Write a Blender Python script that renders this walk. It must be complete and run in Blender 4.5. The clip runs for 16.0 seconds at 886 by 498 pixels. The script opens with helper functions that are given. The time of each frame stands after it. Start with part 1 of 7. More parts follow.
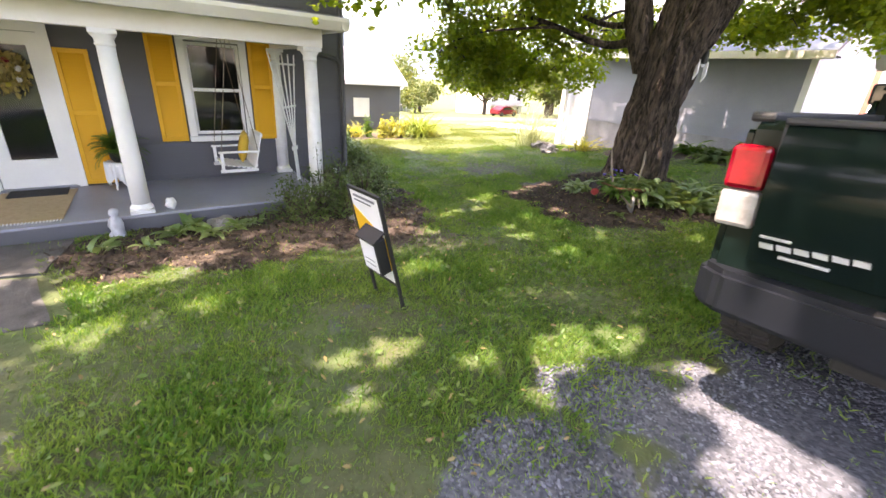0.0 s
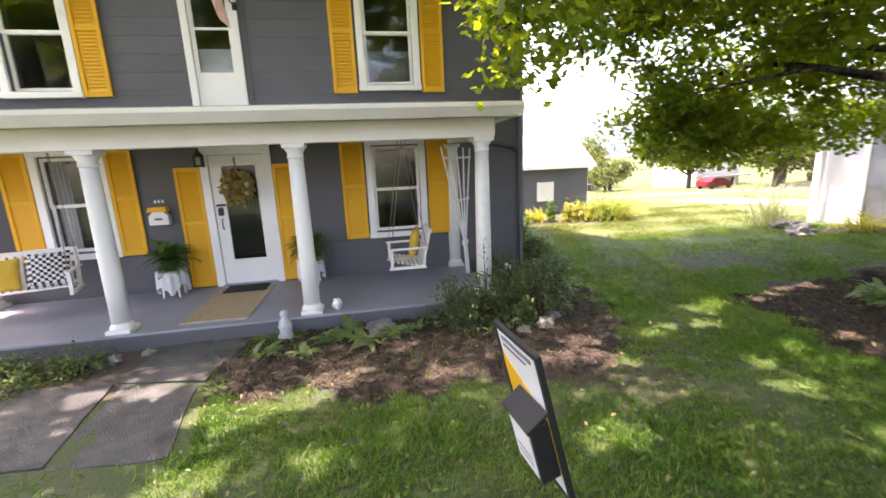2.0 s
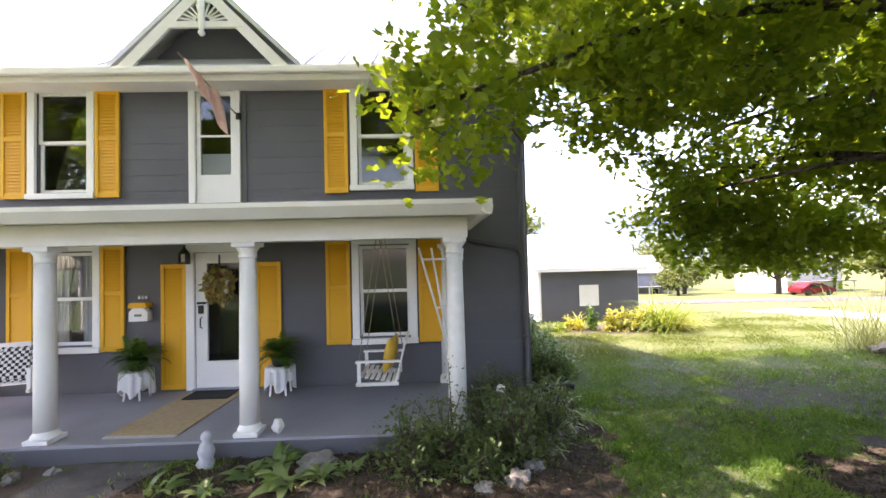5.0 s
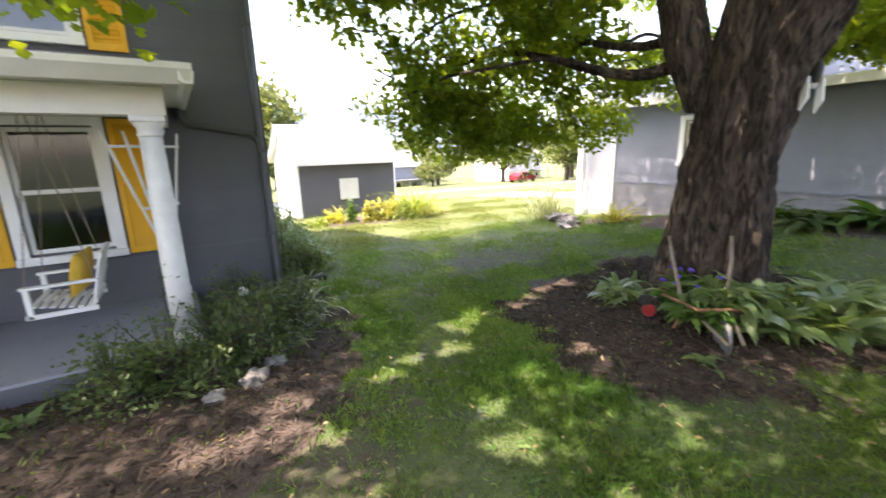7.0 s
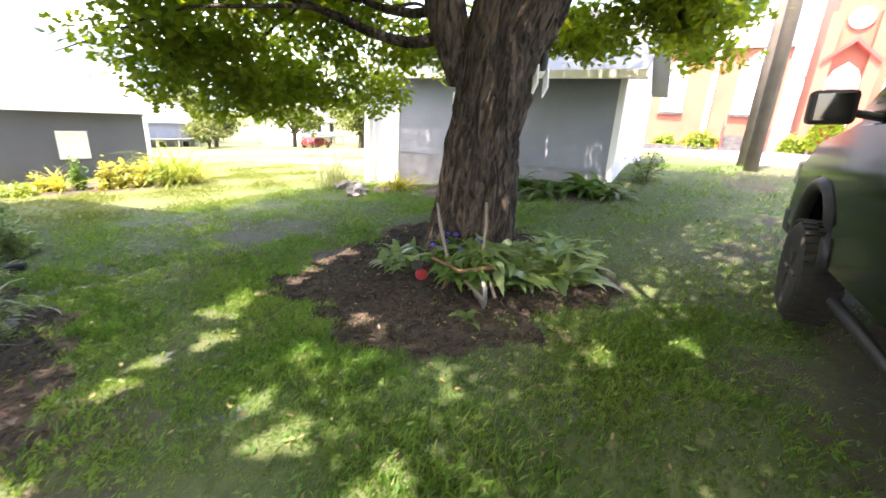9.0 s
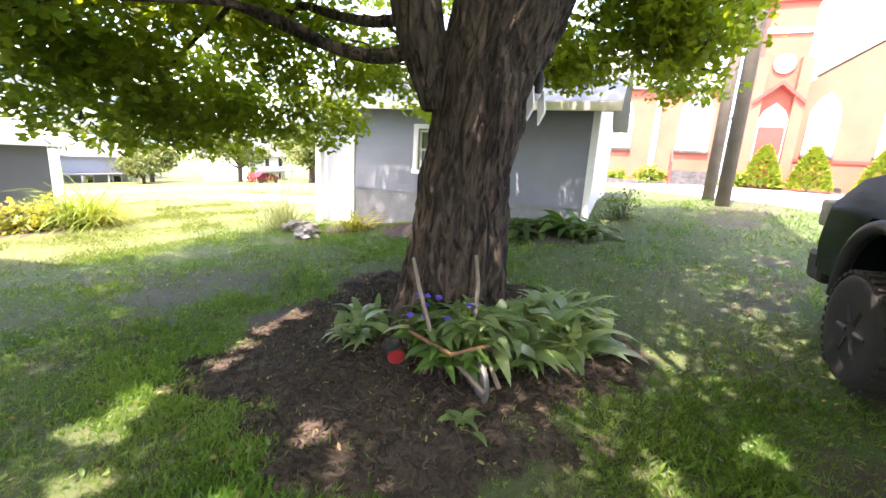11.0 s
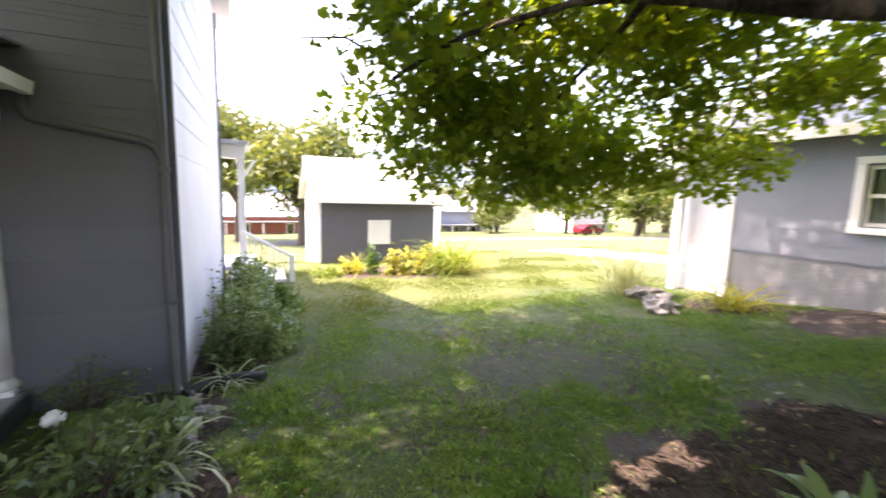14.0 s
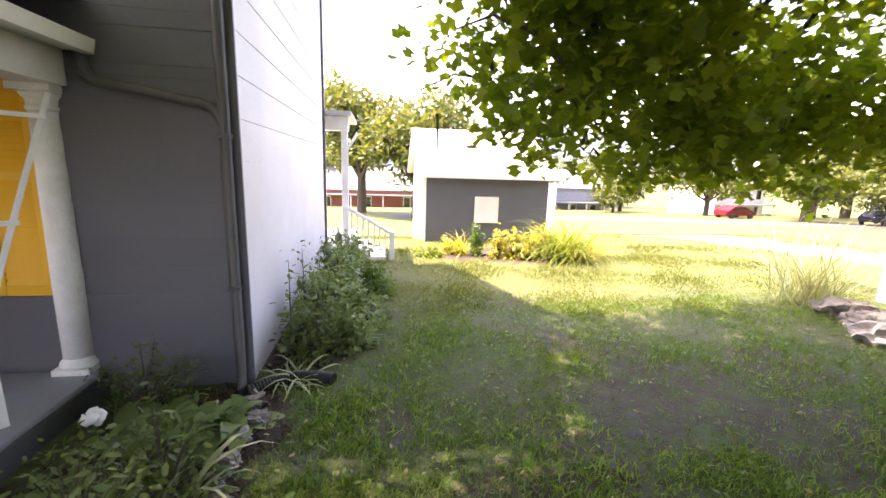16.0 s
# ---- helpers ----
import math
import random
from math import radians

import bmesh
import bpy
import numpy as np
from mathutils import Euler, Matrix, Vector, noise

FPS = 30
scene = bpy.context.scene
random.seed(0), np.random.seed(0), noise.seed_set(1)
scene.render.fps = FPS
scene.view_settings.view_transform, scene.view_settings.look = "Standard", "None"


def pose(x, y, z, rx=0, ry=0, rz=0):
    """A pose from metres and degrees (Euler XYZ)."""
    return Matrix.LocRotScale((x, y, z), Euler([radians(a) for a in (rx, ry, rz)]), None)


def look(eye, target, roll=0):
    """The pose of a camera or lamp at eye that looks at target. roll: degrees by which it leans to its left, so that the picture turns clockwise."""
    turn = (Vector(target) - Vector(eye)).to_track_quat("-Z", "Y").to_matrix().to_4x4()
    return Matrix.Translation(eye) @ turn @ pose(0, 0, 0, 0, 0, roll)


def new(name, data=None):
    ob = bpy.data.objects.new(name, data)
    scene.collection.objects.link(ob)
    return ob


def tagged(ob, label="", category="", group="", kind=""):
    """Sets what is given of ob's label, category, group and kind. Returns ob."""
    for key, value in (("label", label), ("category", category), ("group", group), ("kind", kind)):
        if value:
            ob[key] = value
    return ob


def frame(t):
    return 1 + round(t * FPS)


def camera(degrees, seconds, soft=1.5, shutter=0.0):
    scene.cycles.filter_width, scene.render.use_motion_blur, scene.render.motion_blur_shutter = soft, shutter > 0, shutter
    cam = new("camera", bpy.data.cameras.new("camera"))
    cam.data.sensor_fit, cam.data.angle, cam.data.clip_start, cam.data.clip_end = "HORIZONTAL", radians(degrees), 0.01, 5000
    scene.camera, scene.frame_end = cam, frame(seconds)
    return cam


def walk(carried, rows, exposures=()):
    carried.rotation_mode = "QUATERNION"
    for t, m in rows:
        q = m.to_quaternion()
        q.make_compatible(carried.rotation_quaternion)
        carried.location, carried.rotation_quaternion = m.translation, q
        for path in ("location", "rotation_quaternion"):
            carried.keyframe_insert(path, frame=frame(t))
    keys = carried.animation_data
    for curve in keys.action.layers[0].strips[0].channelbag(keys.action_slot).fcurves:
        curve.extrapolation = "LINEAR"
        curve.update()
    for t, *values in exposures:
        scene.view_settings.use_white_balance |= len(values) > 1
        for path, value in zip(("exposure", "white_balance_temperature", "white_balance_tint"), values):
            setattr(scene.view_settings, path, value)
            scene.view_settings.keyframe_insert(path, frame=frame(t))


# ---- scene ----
cam = camera(93.7, 16.0, shutter=0.4)
PATH = [
    (0, (-0.248, -0.159, 1.941), (0.856, 1.322, 1.175), 3.6),
    (0.5, (-0.048, 0.061, 1.904), (0.982, 1.624, 1.2), -0.6),
    (1, (0.049, 0.321, 1.969), (0.713, 2.141, 1.472), 0.6),
    (1.5, (0.201, 0.664, 1.941), (0.708, 2.535, 1.448), -3.0),
    (2, (0.384, 0.861, 1.933), (0.737, 2.786, 1.519), -2.5),
    (2.5, (0.559, 1.009, 1.981), (0.743, 2.984, 1.724), -2.6),
    (3, (0.729, 1.149, 2.006), (0.907, 3.14, 1.953), 0.2),
    (3.5, (0.953, 1.19, 2.038), (1.15, 3.18, 2.066), -2.5),
    (3.7, (1.032, 1.21, 2.033), (1.179, 3.199, 2.176), -1.8),
    (5.8, (1.899, 1.632, 1.92), (1.956, 3.626, 1.776), -1.4),
    (6, (1.95, 1.657, 1.916), (2.179, 3.631, 1.698), -2.9),
    (6.5, (1.972, 1.657, 1.885), (2.663, 3.503, 1.546), -1.6),
    (7, (1.992, 1.586, 1.862), (3.026, 3.234, 1.398), -1.5),
    (7.5, (2.062, 1.572, 1.804), (3.282, 3.076, 1.304), -1.0),
    (8, (2.105, 1.567, 1.789), (3.494, 2.901, 1.247), -0.7),
    (8.5, (2.202, 1.568, 1.784), (3.74, 2.696, 1.181), 1.6),
    (9, (2.306, 1.58, 1.822), (3.963, 2.53, 1.226), 3.3),
    (9.2, (2.368, 1.628, 1.832), (4.059, 2.545, 1.286), 3.7),
    (11.3, (3.084, 2.363, 1.772), (4.911, 3.094, 1.41), 3.8),
    (11.5, (3.079, 2.457, 1.766), (4.942, 3.155, 1.554), 3.5),
    (12, (3.167, 2.702, 1.794), (5.069, 3.306, 1.66), 2.8),
    (12.5, (3.462, 2.914, 1.789), (5.33, 3.628, 1.747), 3.6),
    (13, (3.66, 3.111, 1.769), (5.35, 4.16, 1.567), 4.8),
    (13.5, (3.629, 3.331, 1.75), (4.919, 4.845, 1.546), 2.5),
    (14, (3.669, 3.559, 1.762), (4.477, 5.371, 1.508), 1.6),
    (14.5, (3.817, 3.808, 1.769), (4.286, 5.729, 1.468), 2.2),
    (15, (3.902, 3.972, 1.788), (4.235, 5.906, 1.403), 2.6),
    (15.5, (3.937, 4.167, 1.732), (4.247, 6.117, 1.413), 2.8),
    (16, (4.06, 4.401, 1.748), (4.353, 6.342, 1.363), 1.8),
]
walk(cam, [(t, look(eye, target, roll)) for t, eye, target, roll in PATH], [(0, 3.38, 8000, 27), (3.5, 2.92, 7600, 27), (6.5, 3.06, 7500, 26), (9, 3.5, 7700, 22), (12.5, 3.30, 7400, 24), (14.2, 3.18, 7900, 30), (16, 3.28, 8300, 34)])

# ---- light ----
world = bpy.data.worlds.new("sky_world")
scene.world = world
world.use_nodes = True
wn = world.node_tree
sky = wn.nodes.new("ShaderNodeTexSky")
sky.sky_type = 'NISHITA'
sky.sun_disc = False
sky.sun_elevation = radians(64)
sky.sun_rotation = radians(285)
sky.dust_density = 2.5
wn.nodes["Background"].inputs["Strength"].default_value = 0.15
wn.links.new(sky.outputs[0], wn.nodes["Background"].inputs[0])
sun_data = bpy.data.lights.new("sun", 'SUN')
sun_data.energy = 2.45
sun_data.angle = radians(0.6)
sun_data.color = (1.0, 0.95, 0.86)
sun = new("sun", sun_data)
sun.matrix_world = look((-21, 5.5, 50), (0, 0, 0))

# ---- materials ----
def mat(name, col, col2=None, rough=0.7, scale=6.0, fine=60.0, bump=0.15, metal=0.0, spec=0.4, island=0.0, obj_random=0.0):
    m = bpy.data.materials.new(name)
    m.use_nodes = True
    nt = m.node_tree
    b = nt.nodes["Principled BSDF"]
    b.inputs["Roughness"].default_value = rough
    b.inputs["Metallic"].default_value = metal
    b.inputs["Specular IOR Level"].default_value = spec
    col2 = col2 or tuple(c * 0.8 for c in col)
    tc = nt.nodes.new("ShaderNodeTexCoord")
    n1 = nt.nodes.new("ShaderNodeTexNoise")
    n1.inputs["Scale"].default_value = scale
    n1.inputs["Detail"].default_value = 5
    n2 = nt.nodes.new("ShaderNodeTexNoise")
    n2.inputs["Scale"].default_value = fine
    n2.inputs["Detail"].default_value = 3
    for n in (n1, n2):
        nt.links.new(tc.outputs["Object"], n.inputs["Vector"])
    mx = nt.nodes.new("ShaderNodeMath")
    mx.operation = 'MULTIPLY_ADD'
    nt.links.new(n2.outputs[0], mx.inputs[0])
    mx.inputs[1].default_value = 0.5
    sub = nt.nodes.new("ShaderNodeMath")
    sub.operation = 'MULTIPLY_ADD'
    nt.links.new(n1.outputs[0], sub.inputs[0])
    sub.inputs[1].default_value = 1.6
    sub.inputs[2].default_value = -0.55
    nt.links.new(sub.outputs[0], mx.inputs[2])
    fac = mx.outputs[0]
    if island or obj_random:
        src = nt.nodes.new("ShaderNodeNewGeometry").outputs["Random Per Island"] if island else nt.nodes.new("ShaderNodeObjectInfo").outputs["Random"]
        ad = nt.nodes.new("ShaderNodeMath")
        ad.operation = 'MULTIPLY_ADD'
        nt.links.new(src, ad.inputs[0])
        ad.inputs[1].default_value = island or obj_random
        nt.links.new(fac, ad.inputs[2])
        off = nt.nodes.new("ShaderNodeMath")
        off.operation = 'SUBTRACT'
        nt.links.new(ad.outputs[0], off.inputs[0])
        off.inputs[1].default_value = (island or obj_random) * 0.5
        fac = off.outputs[0]
    r = nt.nodes.new("ShaderNodeMix")
    r.data_type = 'RGBA'
    r.inputs[6].default_value = (*col, 1)
    r.inputs[7].default_value = (*col2, 1)
    nt.links.new(fac, r.inputs[0])
    nt.links.new(r.outputs[2], b.inputs["Base Color"])
    if bump:
        bp = nt.nodes.new("ShaderNodeBump")
        bp.inputs["Strength"].default_value = bump
        bp.inputs["Distance"].default_value = 0.02
        nt.links.new(n2.outputs[0], bp.inputs["Height"])
        nt.links.new(bp.outputs[0], b.inputs["Normal"])
    return m


def leaf_mat(name, col, col2, trans=0.45, rough=0.5):
    m = mat(name, col, col2, rough=rough, scale=1.2, fine=25, bump=0.0, island=0.9)
    nt = m.node_tree
    b = nt.nodes["Principled BSDF"]
    out = nt.nodes["Material Output"]
    tr = nt.nodes.new("ShaderNodeBsdfTranslucent")
    src = b.inputs["Base Color"].links[0].from_socket
    br = nt.nodes.new("ShaderNodeMix")
    br.data_type = 'RGBA'
    br.blend_type = 'MULTIPLY'
    br.inputs[0].default_value = 1.0
    nt.links.new(src, br.inputs[6])
    br.inputs[7].default_value = (2.3, 2.0, 0.9, 1)
    nt.links.new(br.outputs[2], tr.inputs[0])
    ms = nt.nodes.new("ShaderNodeMixShader")
    ms.inputs[0].default_value = trans
    nt.links.new(b.outputs[0], ms.inputs[1])
    nt.links.new(tr.outputs[0], ms.inputs[2])
    nt.links.new(ms.outputs[0], out.inputs[0])
    return m


def glass_mat(name, tint=(0.9, 0.93, 0.95)):
    m = bpy.data.materials.new(name)
    m.use_nodes = True
    nt = m.node_tree
    out = nt.nodes["Material Output"]
    tr = nt.nodes.new("ShaderNodeBsdfTransparent")
    tr.inputs[0].default_value = (*tint, 1)
    gl = nt.nodes.new("ShaderNodeBsdfGlossy")
    gl.inputs["Roughness"].default_value = 0.02
    fr = nt.nodes.new("ShaderNodeFresnel")
    fr.inputs[0].default_value = 1.5
    ms = nt.nodes.new("ShaderNodeMixShader")
    nt.links.new(fr.outputs[0], ms.inputs[0])
    nt.links.new(tr.outputs[0], ms.inputs[1])
    nt.links.new(gl.outputs[0], ms.inputs[2])
    nt.links.new(ms.outputs[0], out.inputs[0])
    return m


M_DARK = mat("charcoal_paint", (0.118, 0.119, 0.137), (0.094, 0.095, 0.110), rough=0.55, scale=1.5, fine=40, bump=0.12, obj_random=0.35)
M_WHITE = mat("white_paint", (0.89, 0.885, 0.88), (0.81, 0.805, 0.80), rough=0.5, scale=3, fine=30, bump=0.06)
M_TRIM = mat("cream_trim_paint", (0.85, 0.83, 0.78), (0.76, 0.73, 0.67), rough=0.55, scale=2.5, fine=30, bump=0.08)
M_CHIP = mat("chipped_white_paint", (0.88, 0.88, 0.88), (0.72, 0.71, 0.70), rough=0.6, scale=9, fine=45, bump=0.3)
M_SIDE = mat("white_side_paint", (0.74, 0.74, 0.78), (0.62, 0.62, 0.66), rough=0.6, scale=1.8, fine=25, bump=0.12, obj_random=0.2)
M_YEL = mat("mustard_shutter_paint", (0.82, 0.43, 0.022), (0.74, 0.37, 0.017), rough=0.5, scale=3, fine=40, bump=0.06)
M_PORCH = mat("grey_porch_paint", (0.29, 0.30, 0.35), (0.21, 0.215, 0.25), rough=0.45, scale=1.5, fine=30, bump=0.08)
M_GLASS = glass_mat("window_glass")
# near-black: shade inside rooms and under the garage eave, put into the colour
M_DKROOM = mat("shade_toned_plaster", (0.045, 0.045, 0.045), rough=0.9, bump=0)
M_ROOF = mat("pale_metal_roof", (0.62, 0.62, 0.64), (0.45, 0.45, 0.47), rough=0.35, metal=0.3, scale=1.2, fine=20, bump=0.05)
M_ROOFD = mat("grey_metal_roof", (0.30, 0.31, 0.33), (0.22, 0.22, 0.24), rough=0.45, metal=0.3, scale=1.2, fine=20, bump=0.05)
M_PIPE = mat("charcoal_downspout_paint", (0.085, 0.086, 0.096), (0.065, 0.065, 0.07), rough=0.45, bump=0.1)
M_GGREY = mat("grey_blue_siding_paint", (0.27, 0.29, 0.34), (0.22, 0.235, 0.28), rough=0.65, scale=2, fine=30, bump=0.12, obj_random=0.25)
M_STONE = mat("rendered_foundation", (0.33, 0.33, 0.35), (0.20, 0.20, 0.21), rough=0.9, scale=3.5, fine=30, bump=0.6)
M_CONC = mat("worn_concrete", (0.125, 0.124, 0.130), (0.030, 0.029, 0.030), rough=0.9, scale=4.2, fine=70, bump=0.8)
M_ROCK = mat("garden_rock", (0.27, 0.26, 0.255), (0.13, 0.125, 0.12), rough=0.9, scale=9, fine=60, bump=0.5, obj_random=0.6)
def bark_mat():
    m = mat("grey_brown_bark", (0.125, 0.096, 0.078), (0.042, 0.031, 0.025), rough=0.92, scale=5, fine=40, bump=0.6)
    nt = m.node_tree
    b = nt.nodes["Principled BSDF"]
    mp = nt.nodes.new("ShaderNodeMapping")
    mp.inputs["Scale"].default_value = (1, 1, 0.24)
    nt.links.new(nt.nodes["Texture Coordinate"].outputs["Object"], mp.inputs["Vector"])
    t = nt.nodes.new("ShaderNodeTexNoise")
    t.inputs["Scale"].default_value = 12
    t.inputs["Detail"].default_value = 7
    t.inputs["Distortion"].default_value = 1.6
    nt.links.new(mp.outputs[0], t.inputs["Vector"])
    rp = nt.nodes.new("ShaderNodeValToRGB")
    rp.color_ramp.elements[0].position, rp.color_ramp.elements[1].position = 0.38, 0.60
    rp.color_ramp.elements[0].color, rp.color_ramp.elements[1].color = (0.15, 0.135, 0.13, 1), (1.08, 1.06, 1.05, 1)
    nt.links.new(t.outputs[0], rp.inputs[0])
    mx = nt.nodes.new("ShaderNodeMix")
    mx.data_type, mx.blend_type = 'RGBA', 'MULTIPLY'
    mx.inputs[0].default_value = 1.0
    nt.links.new(b.inputs["Base Color"].links[0].from_socket, mx.inputs[6])
    nt.links.new(rp.outputs[0], mx.inputs[7])
    nt.links.new(mx.outputs[2], b.inputs["Base Color"])
    bp = nt.nodes.new("ShaderNodeBump")
    bp.inputs["Strength"].default_value, bp.inputs["Distance"].default_value = 1.0, 0.035
    nt.links.new(rp.outputs[0], bp.inputs["Height"])
    nt.links.new(bp.outputs[0], b.inputs["Normal"])
    return m


M_BARK = bark_mat()
M_TWIG = mat("dark_twig_bark", (0.09, 0.07, 0.055), (0.05, 0.04, 0.03), rough=0.9, bump=0.3)
M_LEAF = leaf_mat("maple_leaf", (0.085, 0.155, 0.016), (0.165, 0.225, 0.026), trans=0.62)
M_LEAFD = leaf_mat("shrub_leaf", (0.05, 0.095, 0.032), (0.10, 0.15, 0.05), trans=0.3)
M_HOSTA = leaf_mat("hosta_leaf", (0.095, 0.17, 0.058), (0.19, 0.26, 0.115), trans=0.3, rough=0.34)
M_STRAP = leaf_mat("strap_leaf", (0.16, 0.21, 0.11), (0.36, 0.40, 0.28), trans=0.3)
M_FERN = leaf_mat("fern_frond", (0.04, 0.11, 0.02), (0.08, 0.16, 0.03), trans=0.35)
M_GOLD = leaf_mat("yellow_green_foliage", (0.22, 0.26, 0.05), (0.38, 0.36, 0.08), trans=0.4)
M_GRASS = leaf_mat("grass_blade", (0.040, 0.125, 0.016), (0.150, 0.235, 0.062), trans=0.45)
# yellower blades for the far lawn, its sunlight put into the colour
M_GRASSY = leaf_mat("sun_tinted_grass", (0.070, 0.118, 0.022), (0.125, 0.150, 0.042), trans=0.4)
M_FARLEAF = leaf_mat("far_tree_foliage", (0.060, 0.095, 0.026), (0.115, 0.135, 0.042), trans=0.3)
M_HEDGE = leaf_mat("clipped_hedge_leaf", (0.10, 0.17, 0.02), (0.18, 0.24, 0.04), trans=0.3)
M_RUST = mat("rusty_barrow_metal", (0.30, 0.16, 0.08), (0.16, 0.08, 0.05), rough=0.8, scale=12, fine=60, bump=0.3)
M_WOODG = mat("weathered_grey_wood", (0.30, 0.25, 0.20), (0.17, 0.135, 0.11), rough=0.8, scale=8, fine=70, bump=0.3)
M_POLE = mat("utility_pole_wood", (0.22, 0.19, 0.165), (0.13, 0.11, 0.095), rough=0.85, scale=3, fine=40, bump=0.4)
M_BLACK = mat("black_plastic", (0.018, 0.018, 0.02), (0.012, 0.012, 0.013), rough=0.45, bump=0.05)
M_RUBBER = mat("tyre_rubber", (0.022, 0.021, 0.021), (0.035, 0.032, 0.03), rough=0.8, scale=12, bump=0.25)
M_TRUCK = mat("dark_green_car_paint", (0.004, 0.009, 0.008), (0.003, 0.007, 0.006), rough=0.10, scale=1.5, bump=0.0, spec=0.16)
# pale half-metal; the sky's reflection on the badges is put into the colour
M_BADGE = mat("bright_badge_metal", (0.60, 0.61, 0.63), (0.42, 0.43, 0.45), rough=0.3, metal=0.5, bump=0)
M_FLARE = mat("textured_black_trim", (0.03, 0.03, 0.033), (0.02, 0.02, 0.022), rough=0.5, fine=120, bump=0.12)
M_BUMP = mat("grey_bumper_plastic", (0.010, 0.012, 0.017), (0.007, 0.008, 0.011), rough=0.30, bump=0.05)
M_RED = mat("red_lens", (0.24, 0.002, 0.012), (0.12, 0.001, 0.006), rough=0.08, scale=14, bump=0.0, spec=0.8)
M_LENS = mat("clear_lens", (0.36, 0.35, 0.34), (0.22, 0.20, 0.19), rough=0.10, scale=18, bump=0.1, spec=0.8)
M_CHROME = mat("chrome", (0.75, 0.75, 0.76), (0.6, 0.6, 0.62), rough=0.18, metal=1.0, bump=0)
M_TINT = mat("tinted_glass", (0.012, 0.014, 0.014), (0.01, 0.01, 0.01), rough=0.05, bump=0, spec=0.8)
M_BRICK = mat("orange_red_brick", (0.37, 0.125, 0.085), (0.30, 0.095, 0.065), rough=0.85, scale=1.0, fine=14, bump=0.2)
M_STEEL = mat("red_painted_steps", (0.45, 0.06, 0.05), rough=0.6)
M_RUG = mat("woven_jute", (0.52, 0.40, 0.25), (0.38, 0.28, 0.16), rough=0.95, scale=20, fine=140, bump=0.5)
M_MAT = mat("black_doormat", (0.03, 0.03, 0.032), rough=0.95, fine=140, bump=0.5)
M_PILLOW = mat("yellow_cushion_cloth", (0.70, 0.45, 0.07), (0.60, 0.37, 0.05), rough=0.9, scale=12, fine=150, bump=0.2)
M_CLOTH = mat("white_cloth", (0.78, 0.78, 0.80), (0.68, 0.68, 0.70), rough=0.9, scale=10, fine=120, bump=0.2)
M_STAT = mat("pale_cast_stone", (0.55, 0.56, 0.62), (0.35, 0.36, 0.40), rough=0.8, scale=14, bump=0.3)
M_IRON = mat("black_iron", (0.02, 0.02, 0.02), rough=0.5, bump=0.05)
M_SIGNY = mat("yellow_sign_print", (0.75, 0.43, 0.03), (0.70, 0.40, 0.03), rough=0.35, bump=0)
M_SIGNW = mat("white_sign_print", (0.75, 0.75, 0.78), (0.70, 0.70, 0.73), rough=0.35, bump=0)
M_SIGNG = mat("grey_print", (0.18, 0.19, 0.22), rough=0.4, bump=0)
M_WREATH = leaf_mat("dried_wreath_leaf", (0.20, 0.16, 0.05), (0.40, 0.32, 0.12), trans=0.2)
M_FLOWER = mat("violet_petal", (0.10, 0.06, 0.45), rough=0.6, bump=0)
M_REDF = mat("red_glaze", (0.28, 0.025, 0.03), rough=0.3, bump=0)
M_WFLOW = mat("white_petal", (0.8, 0.8, 0.8), rough=0.6, bump=0)
M_CURT = mat("sheer_curtain", (0.62, 0.61, 0.57), (0.5, 0.49, 0.46), rough=0.9, scale=8, bump=0.1)
M_CARRED = mat("red_car_paint", (0.20, 0.018, 0.028), rough=0.2, bump=0)
M_CARBLU = mat("dark_car_paint", (0.03, 0.035, 0.06), rough=0.2, bump=0)
# pale blue-grey: distance haze is put into the hill colour
M_HILL = mat("haze_tinted_woods", (0.40, 0.46, 0.54), (0.34, 0.40, 0.47), rough=1.0, scale=0.01, fine=0.1, bump=0)

# ---- mesh helpers ----
def mesh_np(name, V, F, material):
    me = bpy.data.meshes.new(name)
    V = np.asarray(V, np.float32)
    F = np.asarray(F, np.int32)
    n, k = F.shape
    me.vertices.add(len(V))
    me.vertices.foreach_set("co", V.ravel())
    me.loops.add(n * k)
    me.loops.foreach_set("vertex_index", F.ravel())
    me.polygons.add(n)
    me.polygons.foreach_set("loop_start", np.arange(n, dtype=np.int32) * k)
    me.update(calc_edges=True)
    me.materials.append(material)
    return me


def thing(name, loc=(0, 0, 0), rz=0.0, label="", category="", group="", kind=""):
    ob = new(name)
    ob.matrix_world = pose(*loc, 0, 0, rz)
    return tagged(ob, label, category, group, kind)


def part(name, bm, material, parent, label="", smooth=False):
    if isinstance(bm, bpy.types.Mesh):
        me = bm
    else:
        me = bpy.data.meshes.new(name)
        bmesh.ops.recalc_face_normals(bm, faces=bm.faces)
        bm.to_mesh(me)
        bm.free()
        me.materials.append(material)
    if smooth:
        me.polygons.foreach_set("use_smooth", [True] * len(me.polygons))
    ob = new(name, me)
    if parent:
        ob.parent = parent
    return tagged(ob, label) if label else ob


def solid(name, bm, material, label="", category="", kind="", group="", smooth=False):
    return tagged(part(name, bm, material, None, smooth=smooth), label, category, group, kind)


